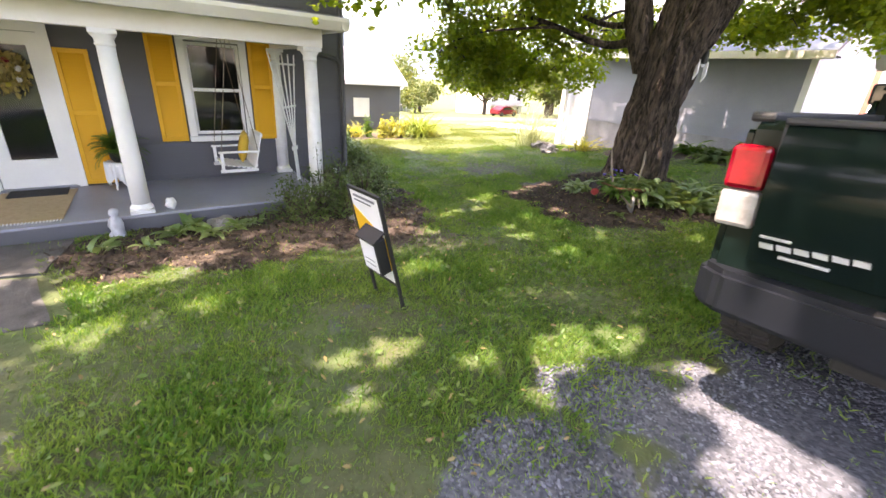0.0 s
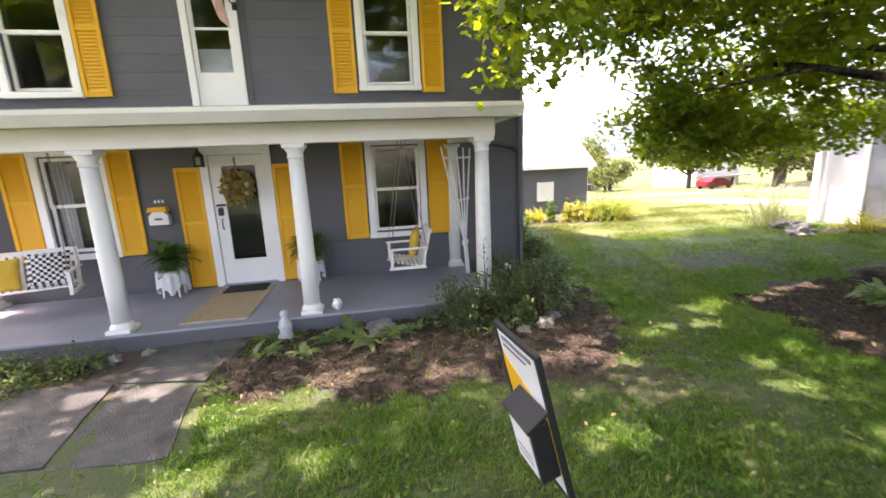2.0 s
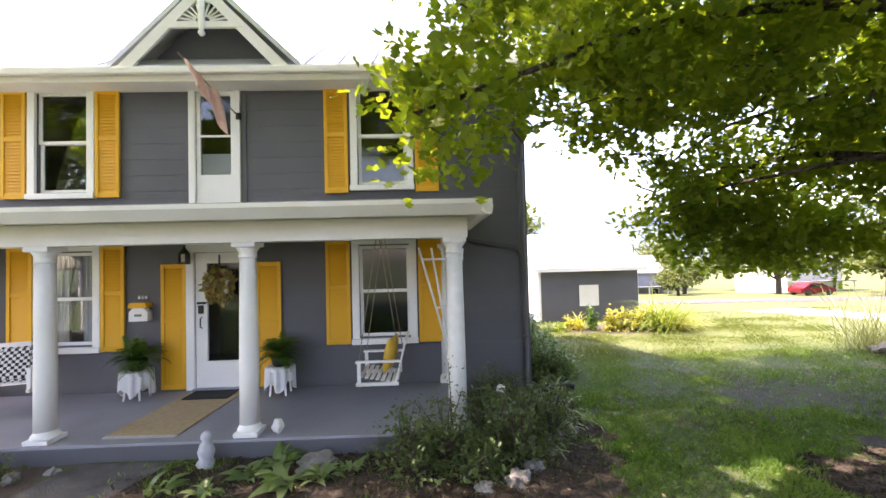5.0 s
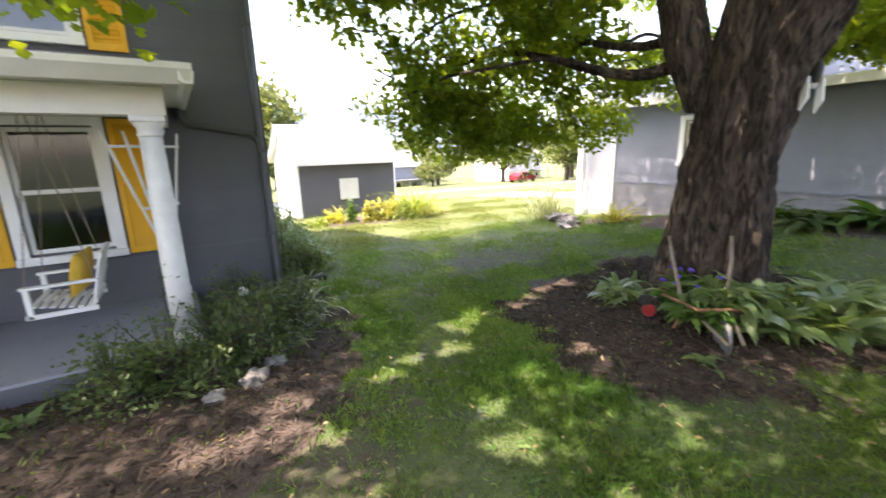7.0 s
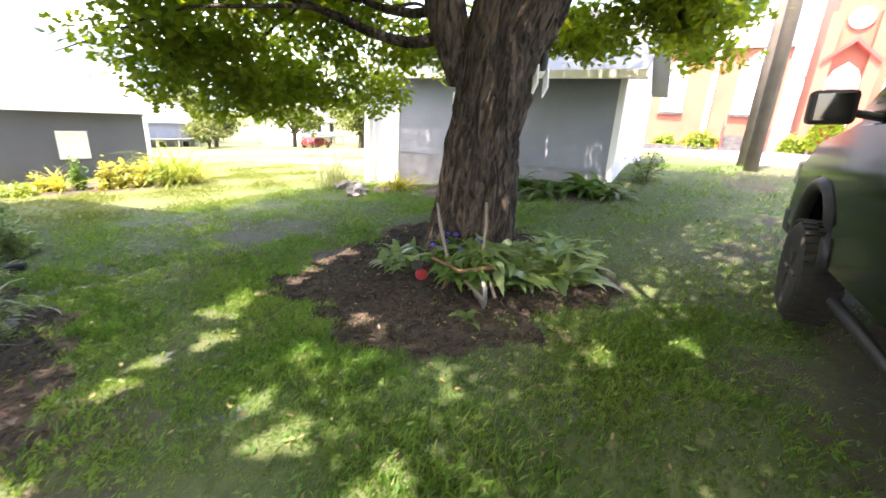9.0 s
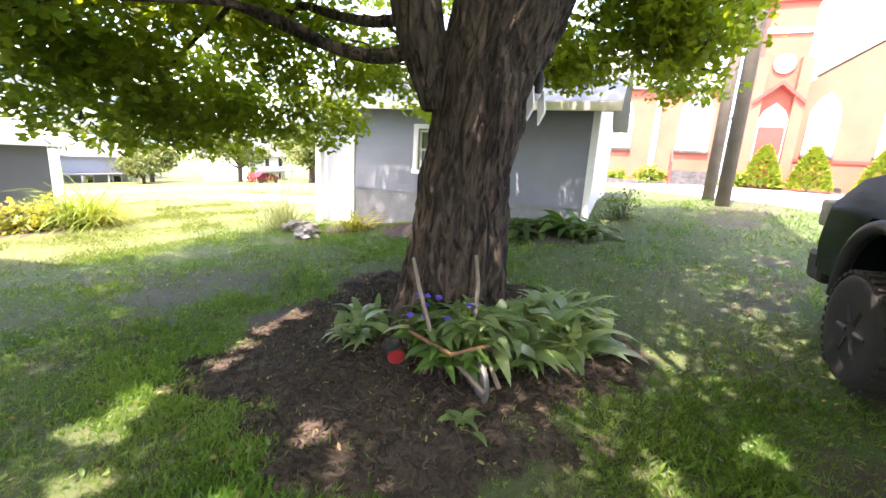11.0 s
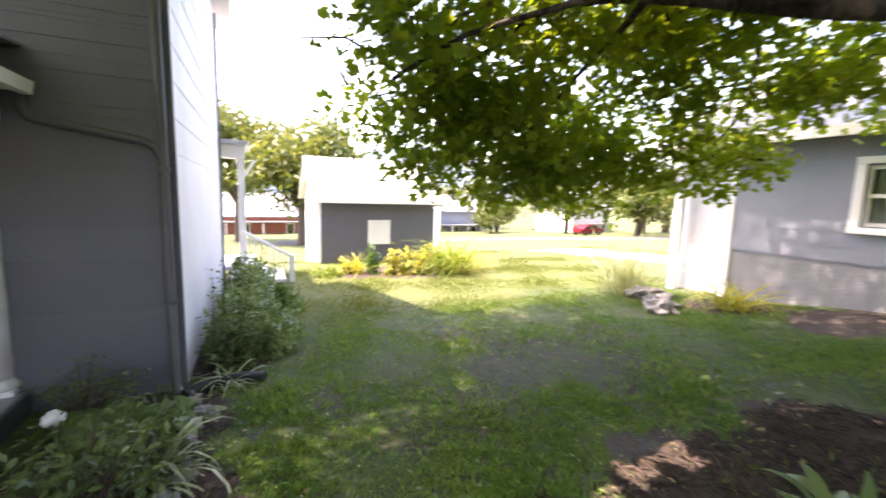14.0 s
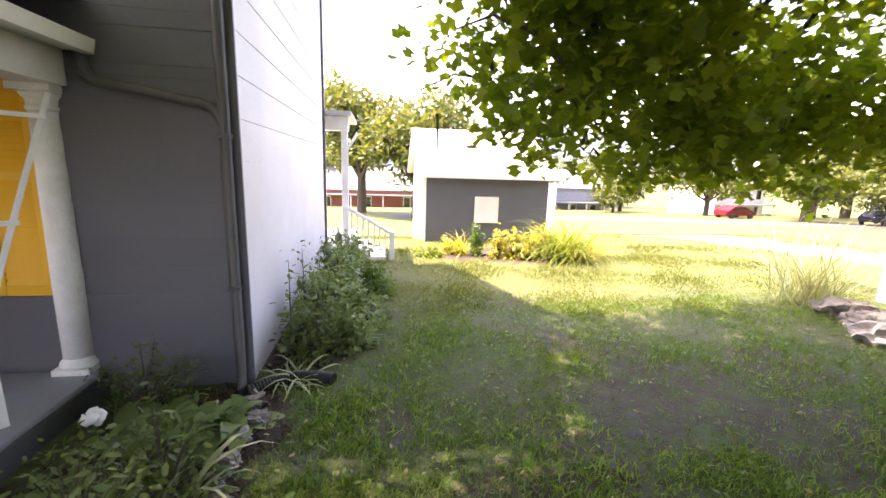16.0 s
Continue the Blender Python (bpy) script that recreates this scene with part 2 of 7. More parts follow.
def box(x0, x1, y0, y1, z0, z1, bm=None, bevel=0.0):
    bm = bm or bmesh.new()
    vs = [bm.verts.new((x, y, z)) for x in (x0, x1) for y in (y0, y1) for z in (z0, z1)]
    fs = [bm.faces.new([vs[i] for i in f]) for f in ((0, 1, 3, 2), (4, 6, 7, 5), (0, 4, 5, 1), (2, 3, 7, 6), (0, 2, 6, 4), (1, 5, 7, 3))]
    if bevel:
        es = list({e for f in fs for e in f.edges})
        bmesh.ops.bevel(bm, geom=es, offset=bevel, segments=2, affect='EDGES', profile=0.5)
    return bm


def prism(pts, a0, a1, axis='y', bm=None):
    """Extrude a polygon of (u, z) along an axis; for axis 'z' the points are (x, y)."""
    bm = bm or bmesh.new()
    def at(p, a):
        return {'y': (p[0], a, p[1]), 'x': (a, p[0], p[1]), 'z': (p[0], p[1], a)}[axis]
    lo = [bm.verts.new(at(p, a0)) for p in pts]
    hi = [bm.verts.new(at(p, a1)) for p in pts]
    bm.faces.new(lo)
    bm.faces.new(list(reversed(hi)))
    for i in range(len(pts)):
        j = (i + 1) % len(pts)
        bm.faces.new([lo[i], lo[j], hi[j], hi[i]])
    return bm


def lathe(profile, n=20, bm=None, centre=(0, 0)):
    bm = bm or bmesh.new()
    rings = []
    for r, z in profile:
        rings.append([bm.verts.new((centre[0] + r * math.cos(2 * math.pi * i / n), centre[1] + r * math.sin(2 * math.pi * i / n), z)) for i in range(n)])
    for a, b in zip(rings, rings[1:]):
        for i in range(n):
            bm.faces.new([a[i], a[(i + 1) % n], b[(i + 1) % n], b[i]])
    bm.faces.new(list(reversed(rings[0])))
    bm.faces.new(rings[-1])
    return bm


def tube(path, radii, n=8, bm=None):
    bm = bm or bmesh.new()
    path = [Vector(p) for p in path]
    rings = []
    for i, p in enumerate(path):
        d = (path[min(i + 1, len(path) - 1)] - path[max(i - 1, 0)]).normalized()
        up = Vector((0, 0, 1)) if abs(d.z) < 0.9 else Vector((1, 0, 0))
        u = d.cross(up).normalized()
        v = u.cross(d)
        r = radii[i] if isinstance(radii, (list, tuple)) else radii
        rings.append([bm.verts.new(p + r * (math.cos(2 * math.pi * k / n) * u + math.sin(2 * math.pi * k / n) * v)) for k in range(n)])
    for a, b in zip(rings, rings[1:]):
        for k in range(n):
            bm.faces.new([a[k], a[(k + 1) % n], b[(k + 1) % n], b[k]])
    bm.faces.new(list(reversed(rings[0])))
    bm.faces.new(rings[-1])
    return bm


def blob(c, r, bm=None, sub=2, jitter=0.0, seed=0):
    bm = bm or bmesh.new()
    vs = bmesh.ops.create_icosphere(bm, subdivisions=sub, radius=1.0)["verts"]
    for v in vs:
        k = 1 + jitter * noise.noise(v.co * 2.0 + Vector((seed * 3.1, seed * 1.7, 0)))
        v.co = Vector((c[0] + v.co.x * r[0] * k, c[1] + v.co.y * r[1] * k, c[2] + v.co.z * r[2] * k))
    return bm


RNG = np.random.default_rng(7)


def rotations(yaw, pitch, roll):
    cy, sy, cp, sp, cr, sr = np.cos(yaw), np.sin(yaw), np.cos(pitch), np.sin(pitch), np.cos(roll), np.sin(roll)
    o, i = np.zeros_like(yaw), np.ones_like(yaw)
    def m(*e):
        return np.stack(e, -1).reshape(-1, 3, 3)
    return m(cy, -sy, o, sy, cy, o, o, o, i) @ m(cp, o, sp, o, i, o, -sp, o, cp) @ m(i, o, o, o, cr, -sr, o, sr, cr)


def scatter(tv, tf, pos, R, scale):
    tv, tf = np.asarray(tv, float), np.asarray(tf, int)
    n, k = len(pos), len(tv)
    V = np.einsum('nij,kj->nki', R, tv) * np.asarray(scale).reshape(-1, 1, 1) + np.asarray(pos)[:, None, :]
    F = tf[None] + (np.arange(n) * k)[:, None, None]
    return V.reshape(-1, 3), F.reshape(-1, tf.shape[1])


MAPLE_V = [(0, 0, 0), (0.25, 0.5, 0.05), (0.45, 0.2, 0.02), (0.75, 0.42, 0.05), (1.0, 0.0, -0.06), (0.75, -0.42, 0.05), (0.45, -0.2, 0.02), (0.25, -0.5, 0.05), (0.4, 0, -0.03)]
MAPLE_F = [(8, 0, 1), (8, 1, 2), (8, 2, 3), (8, 3, 4), (8, 4, 5), (8, 5, 6), (8, 6, 7), (8, 7, 0)]
OVAL_V = [(0, 0, 0), (0.35, 0.2, 0.04), (0.75, 0.17, 0.03), (1, 0, -0.08), (0.75, -0.17, 0.03), (0.35, -0.2, 0.04), (0.5, 0, 0)]
OVAL_F = [(6, 0, 1), (6, 1, 2), (6, 2, 3), (6, 3, 4), (6, 4, 5), (6, 5, 0)]


def arch_leaf(width, droop, n=5, fold=0.15):
    """A leaf that rises from the origin along +x and bends over."""
    V, F = [], []
    for i in range(n + 1):
        s = i / n
        a = 1.0 - droop * s
        w = width * math.sin(math.pi * min(1, 0.12 + 0.88 * s) ** 0.8) * 0.5 if width > 0.12 else width * (1 - s ** 2.5) * 0.5
        x = sum(math.cos(1.0 - droop * (j + .5) / n) for j in range(i)) / n
        z = sum(math.sin(1.0 - droop * (j + .5) / n) for j in range(i)) / n
        V += [(x, w, z + fold * w), (x, 0, z), (x, -w, z + fold * w)]
    for i in range(n):
        b = 3 * i
        F += [(b, b + 3, b + 4, b + 1), (b + 1, b + 4, b + 5, b + 2)]
    return V, F


# ---- ground ----
def smooth(a, b, x):
    t = np.clip((x - a) / (b - a), 0, 1)
    return t * t * (3 - 2 * t)


def g(x, y):
    """Height of the ground."""
    x, y = np.asarray(x, float), np.asarray(y, float)
    z = 0.06 * np.clip(5.8 - y, 0, 6.2) - 0.02 * np.clip(y - 9, 0, 6) - 0.16 * np.clip(y - 15, 0, 11) - 0.058 * np.clip(y - 26, 0, 40)
    side = 0.135 * np.clip(x - 6.3, 0, 6.3) * (1 - 0.8 * smooth(4.0, 9.0, y)) * (1 - smooth(30, 90, x))
    mound = 0.21 * np.exp(-((x - 6.2) / 1.15) ** 2 - ((y - 3.4) / 1.05) ** 2)
    return z + side + mound


def gz(x, y):
    return float(g(x, y))


def nearness(x, y, pts, r):
    """1 within a chain of discs, fading out at the ragged edge."""
    best = np.full(np.shape(x), 9.0)
    for px, py, pr in pts:
        best = np.minimum(best, np.hypot(x - px, y - py) / pr)
    wob = 0.10 * np.sin(5.1 * x + 2.0 * y) + 0.08 * np.sin(3.3 * y - 4.2 * x) + 0.08 * np.sin(11 * x + 7 * y) + 0.07 * np.sin(17 * y - 13 * x) + 0.06 * np.sin(29 * x + 3 * y) * np.sin(23 * y)
    return 1 - smooth(0.76, 1.10, best + wob)


BED = [(x, 5.35, 0.95) for x in (0.2, 0.8, 1.4, 2.0, 2.5)] + [(2.2, 4.35, 0.62), (1.5, 4.4, 0.6), (-0.3, 5.0, 0.9), (0.3, 4.6, 0.75), (0.9, 4.5, 0.7), (2.7, 6.2, 0.75), (2.3, 5.0, 0.6), (2.9, 7.0, 0.6), (-2.6, 5.1, 0.85), (-3.4, 5.1, 0.9), (-4.3, 5.2, 0.9), (3.3, 8.2, 0.45), (3.4, 9.2, 0.5), (3.5, 10.4, 0.5)]
MULCH = [(5.9, 3.4, 1.25), (5.4, 3.7, 1.0), (6.6, 3.4, 1.25), (6.4, 2.9, 0.95), (5.3, 4.6, 0.75), (6.2, 4.8, 0.85), (7.0, 4.6, 0.9), (5.0, 3.1, 0.55), (10.1, 4.6, 0.6), (10.2, 6.0, 0.7), (10.1, 7.4, 0.6), (10.0, 3.2, 0.6), (6.8, 12.8, 0.9), (5.6, 13.2, 0.8), (7.9, 12.7, 0.8)]
GRAVEL = [(x, -0.85, 1.5) for x in np.arange(-3, 3.9, 0.8)] + [(0.95, 0.55, 0.5), (1.7, 0.75, 0.4), (3.0, 0.35, 0.5)]
MUD = [(8.1, 0.9, 0.36), (8.6, 0.6, 0.34), (9.4, 0.5, 0.3), (7.4, 0.2, 0.45), (6.0, -0.2, 0.9), (5.0, 0.3, 0.7), (5.6, 0.9, 0.4), (12.5, 0.3, 0.8), (11.4, 0.6, 0.5), (13.6, -0.6, 1.0), (4.1, 7.0, 0.22), (4.7, 6.3, 0.3), (5.4, 6.5, 0.36), (6.1, 7.0, 0.55), (6.9, 6.5, 0.55), (6.3, 7.8, 0.4), (5.9, 8.2, 0.35), (7.6, 7.4, 0.5), (6.8, 7.3, 0.4), (5.3, 6.4, 0.45), (7.2, 6.6, 0.4), (2.5, 3.6, 0.4), (2.1, 4.0, 0.45), (2.9, 4.2, 0.45), (1.3, 4.1, 0.4), (3.3, 6.0, 0.3)]
ROADP = [(8 + 8 * s, 25 - 16 * s, 1.15) for s in np.linspace(0, 1, 14)]


def street(x, y):
    """1 on the asphalt between the verge and the church."""
    return smooth(14.5, 14.9, x - 2.4 * np.maximum(y, -1.0)) * (1 - smooth(26.0, 26.2, x))


def axis_steps(lo, hi, fine, far):
    mid = np.arange(lo, hi + 1e-6, fine)
    out, step, v = [], fine, hi
    while v < far:
        step *= 1.22
        v += step
        out.append(v)
    left, step, v = [], fine, lo
    while v > -far:
        step *= 1.22
        v -= step
        left.append(v)
    return np.array(left[::-1] + list(mid) + out)


def build_ground():
    xs, ys = axis_steps(-6, 14, 0.09, 1600), axis_steps(-3, 16, 0.09, 1600)
    X, Y = np.meshgrid(xs, ys)
    n1, n2 = X.shape
    Z = g(X, Y) + 0.010 * np.sin(2.1 * X + 1.3 * Y) * np.sin(1.7 * Y - 0.6 * X) + 0.006 * np.sin(6.3 * X) * np.sin(5.9 * Y + X)
    Z -= 0.5 * smooth(80, 300, np.hypot(X, Y))
    idx = np.arange(n1 * n2).reshape(n1, n2)
    F = np.stack([idx[:-1, :-1], idx[:-1, 1:], idx[1:, 1:], idx[1:, :-1]], -1).reshape(-1, 4)
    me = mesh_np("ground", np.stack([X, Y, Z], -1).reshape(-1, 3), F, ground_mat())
    me.polygons.foreach_set("use_smooth", [True] * len(me.polygons))
    soil = np.maximum(nearness(X, Y, BED, 1), nearness(X, Y, MULCH, 1))
    gravel = nearness(X, Y, GRAVEL, 1)
    road = np.maximum(nearness(X, Y, ROADP, 1), street(X, Y))
    soil = np.maximum(soil, 0.54 * nearness(X, Y, MUD, 1))
    # first mask marks the far lawn, where sunlight is painted into the ground
    for key, val in (("sun_tint", smooth(9.0, 10.5, Y + 0.3 * np.sin(2 * X))), ("soil", soil), ("gravel", gravel), ("road", road)):
        me.attributes.new(key, 'FLOAT', 'POINT').data.foreach_set("value", val.ravel().astype(np.float32))
    return tagged(new("ground", me), "mown lawn with mulch beds and gravel drive", "ground", kind="structure")


def ground_mat():
    m = mat("lawn_soil_gravel", (0.044, 0.086, 0.022), (0.074, 0.072, 0.040), rough=0.9, scale=1.3, fine=35, bump=0.7)
    nt = m.node_tree
    b = nt.nodes["Principled BSDF"]
    tc = nt.nodes["Texture Coordinate"]
    last = b.inputs["Base Color"].links[0].from_socket
    def layer(attr, c1, c2, scale, kind, brk_scale=9, amount=(2.4, -3.0, 0.8)):
        nonlocal last
        a = nt.nodes.new("ShaderNodeAttribute")
        a.attribute_name = attr
        t = nt.nodes.new("ShaderNodeTexVoronoi" if kind == 'v' else "ShaderNodeTexNoise")
        t.inputs["Scale"].default_value = scale
        nt.links.new(tc.outputs["Object"], t.inputs["Vector"])
        mx = nt.nodes.new("ShaderNodeMix")
        mx.data_type = 'RGBA'
        mx.inputs[6].default_value, mx.inputs[7].default_value = (*c1, 1), (*c2, 1)
        nt.links.new(t.outputs["Color"] if kind == 'v' else t.outputs[0], mx.inputs[0])
        brk = nt.nodes.new("ShaderNodeTexNoise")
        brk.inputs["Scale"].default_value = brk_scale
        brk.inputs["Detail"].default_value = 6
        nt.links.new(tc.outputs["Object"], brk.inputs["Vector"])
        ma = nt.nodes.new("ShaderNodeMath")
        ma.operation = 'MULTIPLY_ADD'
        nt.links.new(a.outputs["Fac"], ma.inputs[0])
        ma.inputs[1].default_value = amount[0]
        sb = nt.nodes.new("ShaderNodeMath")
        sb.operation = 'MULTIPLY_ADD'
        nt.links.new(brk.outputs[0], sb.inputs[0])
        sb.inputs[1].default_value, sb.inputs[2].default_value = amount[1], amount[2]
        nt.links.new(sb.outputs[0], ma.inputs[2])
        ma.use_clamp = True
        out = nt.nodes.new("ShaderNodeMix")
        out.data_type = 'RGBA'
        nt.links.new(ma.outputs[0], out.inputs[0])
        nt.links.new(last, out.inputs[6])
        nt.links.new(mx.outputs[2], out.inputs[7])
        last = out.outputs[2]
    # lighter, yellower ground stands in for sun on the far lawn
    layer("sun_tint", (0.072, 0.102, 0.026), (0.118, 0.124, 0.044), 12, 'n')
    layer("soil", (0.030, 0.023, 0.019), (0.085, 0.064, 0.052), 30, 'n')
    layer("gravel", (0.035, 0.039, 0.050), (0.125, 0.135, 0.165), 45, 'v', 3.5, (2.2, -4.6, 1.8))
    layer("road", (0.30, 0.28, 0.30), (0.36, 0.34, 0.35), 4, 'n')
    nt.links.new(last, b.inputs["Base Color"])
    return m


build_ground()

# ---- house ----
FY = 7.65            # front wall face
HX0, HX1 = -6.0, 3.04
HBACK = 12.2
EAVE = 4.76


def holed(u0, u1, z0, z1, holes, a0, a1, axis):
    """A wall of thickness a0..a1 with rectangular holes (u0, u1, z0, z1)."""
    us = sorted({u0, u1, *[h[0] for h in holes], *[h[1] for h in holes]})
    zs = sorted({z0, z1, *[h[2] for h in holes], *[h[3] for h in holes]})
    bm = bmesh.new()
    for ua, ub in zip(us, us[1:]):
        for za, zb in zip(zs, zs[1:]):
            um, zm = (ua + ub) / 2, (za + zb) / 2
            if any(h[0] < um < h[1] and h[2] < zm < h[3] for h in holes):
                continue
            if axis == 'y':
                box(ua, ub, a0, a1, za, zb, bm)
            else:
                box(a0, a1, ua, ub, za, zb, bm)
    bmesh.ops.remove_doubles(bm, verts=bm.verts, dist=1e-5)
    return bm


def boards(parent, u0, u1, z0, z1, holes, face, out, axis, course, material, name="siding_board"):
    """Lapped boards, one mesh a piece, stopping at the openings."""
    z = z0
    while z < z1 - 0.02:
        zt = min(z + course, z1)
        cuts = sorted({z, zt, *[c for h in holes for c in (h[2], h[3]) if z < c < zt]})
        for za, zb in zip(cuts, cuts[1:]):
            if zb - za < 0.015:
                continue
            zm = (za + zb) / 2
            segs, u = [], u0
            for h in sorted(holes):
                if h[2] < zm < h[3]:
                    if h[0] > u:
                        segs.append((u, h[0]))
                    u = max(u, h[1])
            if u < u1:
                segs.append((u, u1))
            for a, b in segs:
                lip = 0.009 if za == z else 0.006
                pts = [(face, za), (face + out * lip, za), (face + out * 0.004, zb - 0.002), (face, zb - 0.002)]
                if axis == 'y':
                    bm = prism([(p[0], p[1]) for p in pts], a, b, 'x')
                else:
                    bm = prism([(p[0], p[1]) for p in pts], a, b, 'y')
                part(name, bm, material, parent)
        z = zt


# openings: u0, u1, z0, z1 (structural holes, inside the casings)
W_LR = (0.55, 1.29, 0.86, 2.20)
W_LL = (-3.98, -3.26, 0.86, 2.20)
W_UR = (0.56, 1.28, 3.12, 4.58)
W_UL = (-4.07, -3.34, 3.08, 4.55)
D_LO = (-1.83, -1.06, 0.20, 2.18)
D_UP = (-1.80, -1.24, 2.83, 4.55)
HOLES = [W_LR, W_LL, W_UR, W_UL, D_LO, D_UP]

wall_front = solid("wall_front", holed(HX0, HX1, -0.15, EAVE, HOLES, FY + 0.004, FY + 0.22, 'y'), M_DARK, "charcoal painted timber front wall of the house", "wall", "structure")
wall_side = solid("wall_east", holed(FY + 0.23, HBACK, -0.2, EAVE + 0.05, [], HX1 - 0.22, HX1 - 0.004, 'x'), M_SIDE, "white painted side wall of the house", "wall", "structure")
wall_west = solid("wall_west", holed(FY + 0.23, HBACK, -0.2, EAVE + 0.05, [], HX0 + 0.004, HX0 + 0.22, 'x'), M_SIDE, "white painted side wall of the house", "wall", "structure")
wall_back = solid("wall_back", holed(HX0 + 0.23, HX1 - 0.23, -0.2, EAVE, [], HBACK - 0.22, HBACK - 0.004, 'y'), M_SIDE, "plain rear wall of the house", "wall", "structure")
# unseen room surfaces, coloured near-black so the windows look dim inside
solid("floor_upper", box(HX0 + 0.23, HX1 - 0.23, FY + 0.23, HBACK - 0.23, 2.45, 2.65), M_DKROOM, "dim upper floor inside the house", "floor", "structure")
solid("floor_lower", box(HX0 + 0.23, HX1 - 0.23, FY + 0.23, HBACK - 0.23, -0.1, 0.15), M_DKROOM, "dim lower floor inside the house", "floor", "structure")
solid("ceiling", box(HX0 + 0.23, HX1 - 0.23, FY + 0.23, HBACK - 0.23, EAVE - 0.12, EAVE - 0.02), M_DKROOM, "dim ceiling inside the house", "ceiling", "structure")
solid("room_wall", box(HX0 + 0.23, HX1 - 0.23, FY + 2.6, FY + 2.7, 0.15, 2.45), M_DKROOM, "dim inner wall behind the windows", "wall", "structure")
boards(wall_front, HX0, HX1 - 0.10, 0.02, EAVE, [(h[0] - 0.11, h[1] + 0.11, h[2] - 0.11, h[3] + 0.10) for h in HOLES], FY + 0.004, -1, 'y', 0.235, M_DARK)
boards(wall_side, FY + 0.02, HBACK - 0.1, -0.05, EAVE + 0.02, [], HX1 - 0.004, 1, 'x', 0.30, M_SIDE, "side_board")
solid("trim_corner_front", box(HX1 - 0.10, HX1 + 0.022, FY - 0.022, FY + 0.0, -0.1, EAVE), M_DARK, "charcoal corner board of the house", "trim", "structure")
solid("trim_corner_back", box(HX1 + 0.0, HX1 + 0.035, HBACK - 0.10, HBACK + 0.02, -0.1, EAVE), M_PIPE, "charcoal corner board at the rear of the house", "trim", "structure")

# roofs
RY, RZ = (FY + HBACK) / 2, 6.65
bm = bmesh.new()
prism([(FY - 0.38, EAVE - 0.10), (RY, RZ - 0.08), (RY, RZ + 0.02), (FY - 0.38, EAVE + 0.0)], HX0 - 0.25, HX1 + 0.28, 'x', bm)
prism([(HBACK + 0.38, EAVE - 0.10), (RY, RZ - 0.08), (RY, RZ + 0.02), (HBACK + 0.38, EAVE + 0.0)], HX0 - 0.25, HX1 + 0.28, 'x', bm)
main_roof = solid("roof_main", bm, M_ROOF, "pale standing-seam metal roof of the house", "roof", "structure")
for i in range(21):
    x = HX0 - 0.2 + i * 0.47
    if -2.9 < x < -0.1:
        continue
    part("seam", prism([(FY - 0.39, EAVE + 0.002), (RY, RZ + 0.022), (RY, RZ + 0.05), (FY - 0.39, EAVE + 0.03)], x - 0.012, x + 0.012, 'x'), M_ROOF, main_roof)
solid("wall_gable_east", prism([(FY + 0.1, EAVE + 0.05), (HBACK - 0.1, EAVE + 0.05), (RY, RZ - 0.15)], HX1 - 0.2, HX1 - 0.02, 'x'), M_SIDE, "white gable wall of the house side", "wall", "structure")
solid("wall_gable_west", prism([(FY + 0.1, EAVE + 0.05), (HBACK - 0.1, EAVE + 0.05), (RY, RZ - 0.15)], HX0 + 0.02, HX0 + 0.2, 'x'), M_SIDE, "white gable wall of the house side", "wall", "structure")
solid("trim_eave", box(HX0 - 0.2, HX1 + 0.26, FY - 0.37, FY - 0.0, EAVE - 0.22, EAVE - 0.105, bevel=0.01), M_TRIM, "cream boxed eave under the main roof", "trim", "structure")
solid("gutter_main", box(HX0 - 0.2, HX1 + 0.28, FY - 0.46, FY - 0.385, EAVE - 0.14, EAVE - 0.04, bevel=0.02), M_TRIM, "cream gutter along the main eave", "gutter", "structure")

# front gable
GX, GW, GP, GY = -1.48, 1.26, 5.98, FY - 0.36
solid("wall_front_gable", prism([(GX - 1.16, EAVE + 0.0), (GX + 1.16, EAVE + 0.0), (GX, EAVE + 1.10)], FY - 0.02, FY + 1.2, 'y'), M_DARK, "charcoal gable wall above the upper door", "wall", "structure")
bm = bmesh.new()
prism([(GX - GW - 0.06, EAVE - 0.06), (GX, GP), (GX, GP + 0.09), (GX - GW - 0.06, EAVE + 0.03)], GY - 0.03, RY - 0.3, 'y', bm)
prism([(GX + GW + 0.06, EAVE - 0.06), (GX, GP), (GX, GP + 0.09), (GX + GW + 0.06, EAVE + 0.03)], GY - 0.03, RY - 0.3, 'y', bm)
solid("roof_front_gable", bm, M_ROOF, "pale metal roof of the front gable", "roof", "structure")
gt = thing("gable_trim", label="cream gable fretwork with a turned pendant and sunburst", category="gable trim", kind="structure")
for s in (-1, 1):
    part("bargeboard", prism([(GX + s * (GW + 0.02), EAVE - 0.14), (GX, GP - 0.05), (GX, GP - 0.24), (GX + s * (GW - 0.20), EAVE - 0.14)], GY - 0.06, GY - 0.02, 'y'), M_TRIM, gt)
part("collar", box(GX - 0.56, GX + 0.56, GY - 0.065, GY - 0.015, 5.27, 5.36, bevel=0.008), M_TRIM, gt)
part("pendant", lathe([(0.02, 5.14), (0.05, 5.18), (0.03, 5.22), (0.045, 5.28), (0.045, 5.62), (0.03, 5.66), (0.03, 5.88)], 10, centre=(GX, GY - 0.08)), M_TRIM, gt, smooth=True)
for i in range(11):
    a = radians(12 + i * 15.6)
    c, s = math.cos(a), math.sin(a)
    part("sunburst_ray", tube([(GX + c * 0.10, GY - 0.04, 5.36 + s * 0.08), (GX + c * 0.34, GY - 0.04, 5.36 + s * 0.26)], 0.014, 6), M_TRIM, gt)
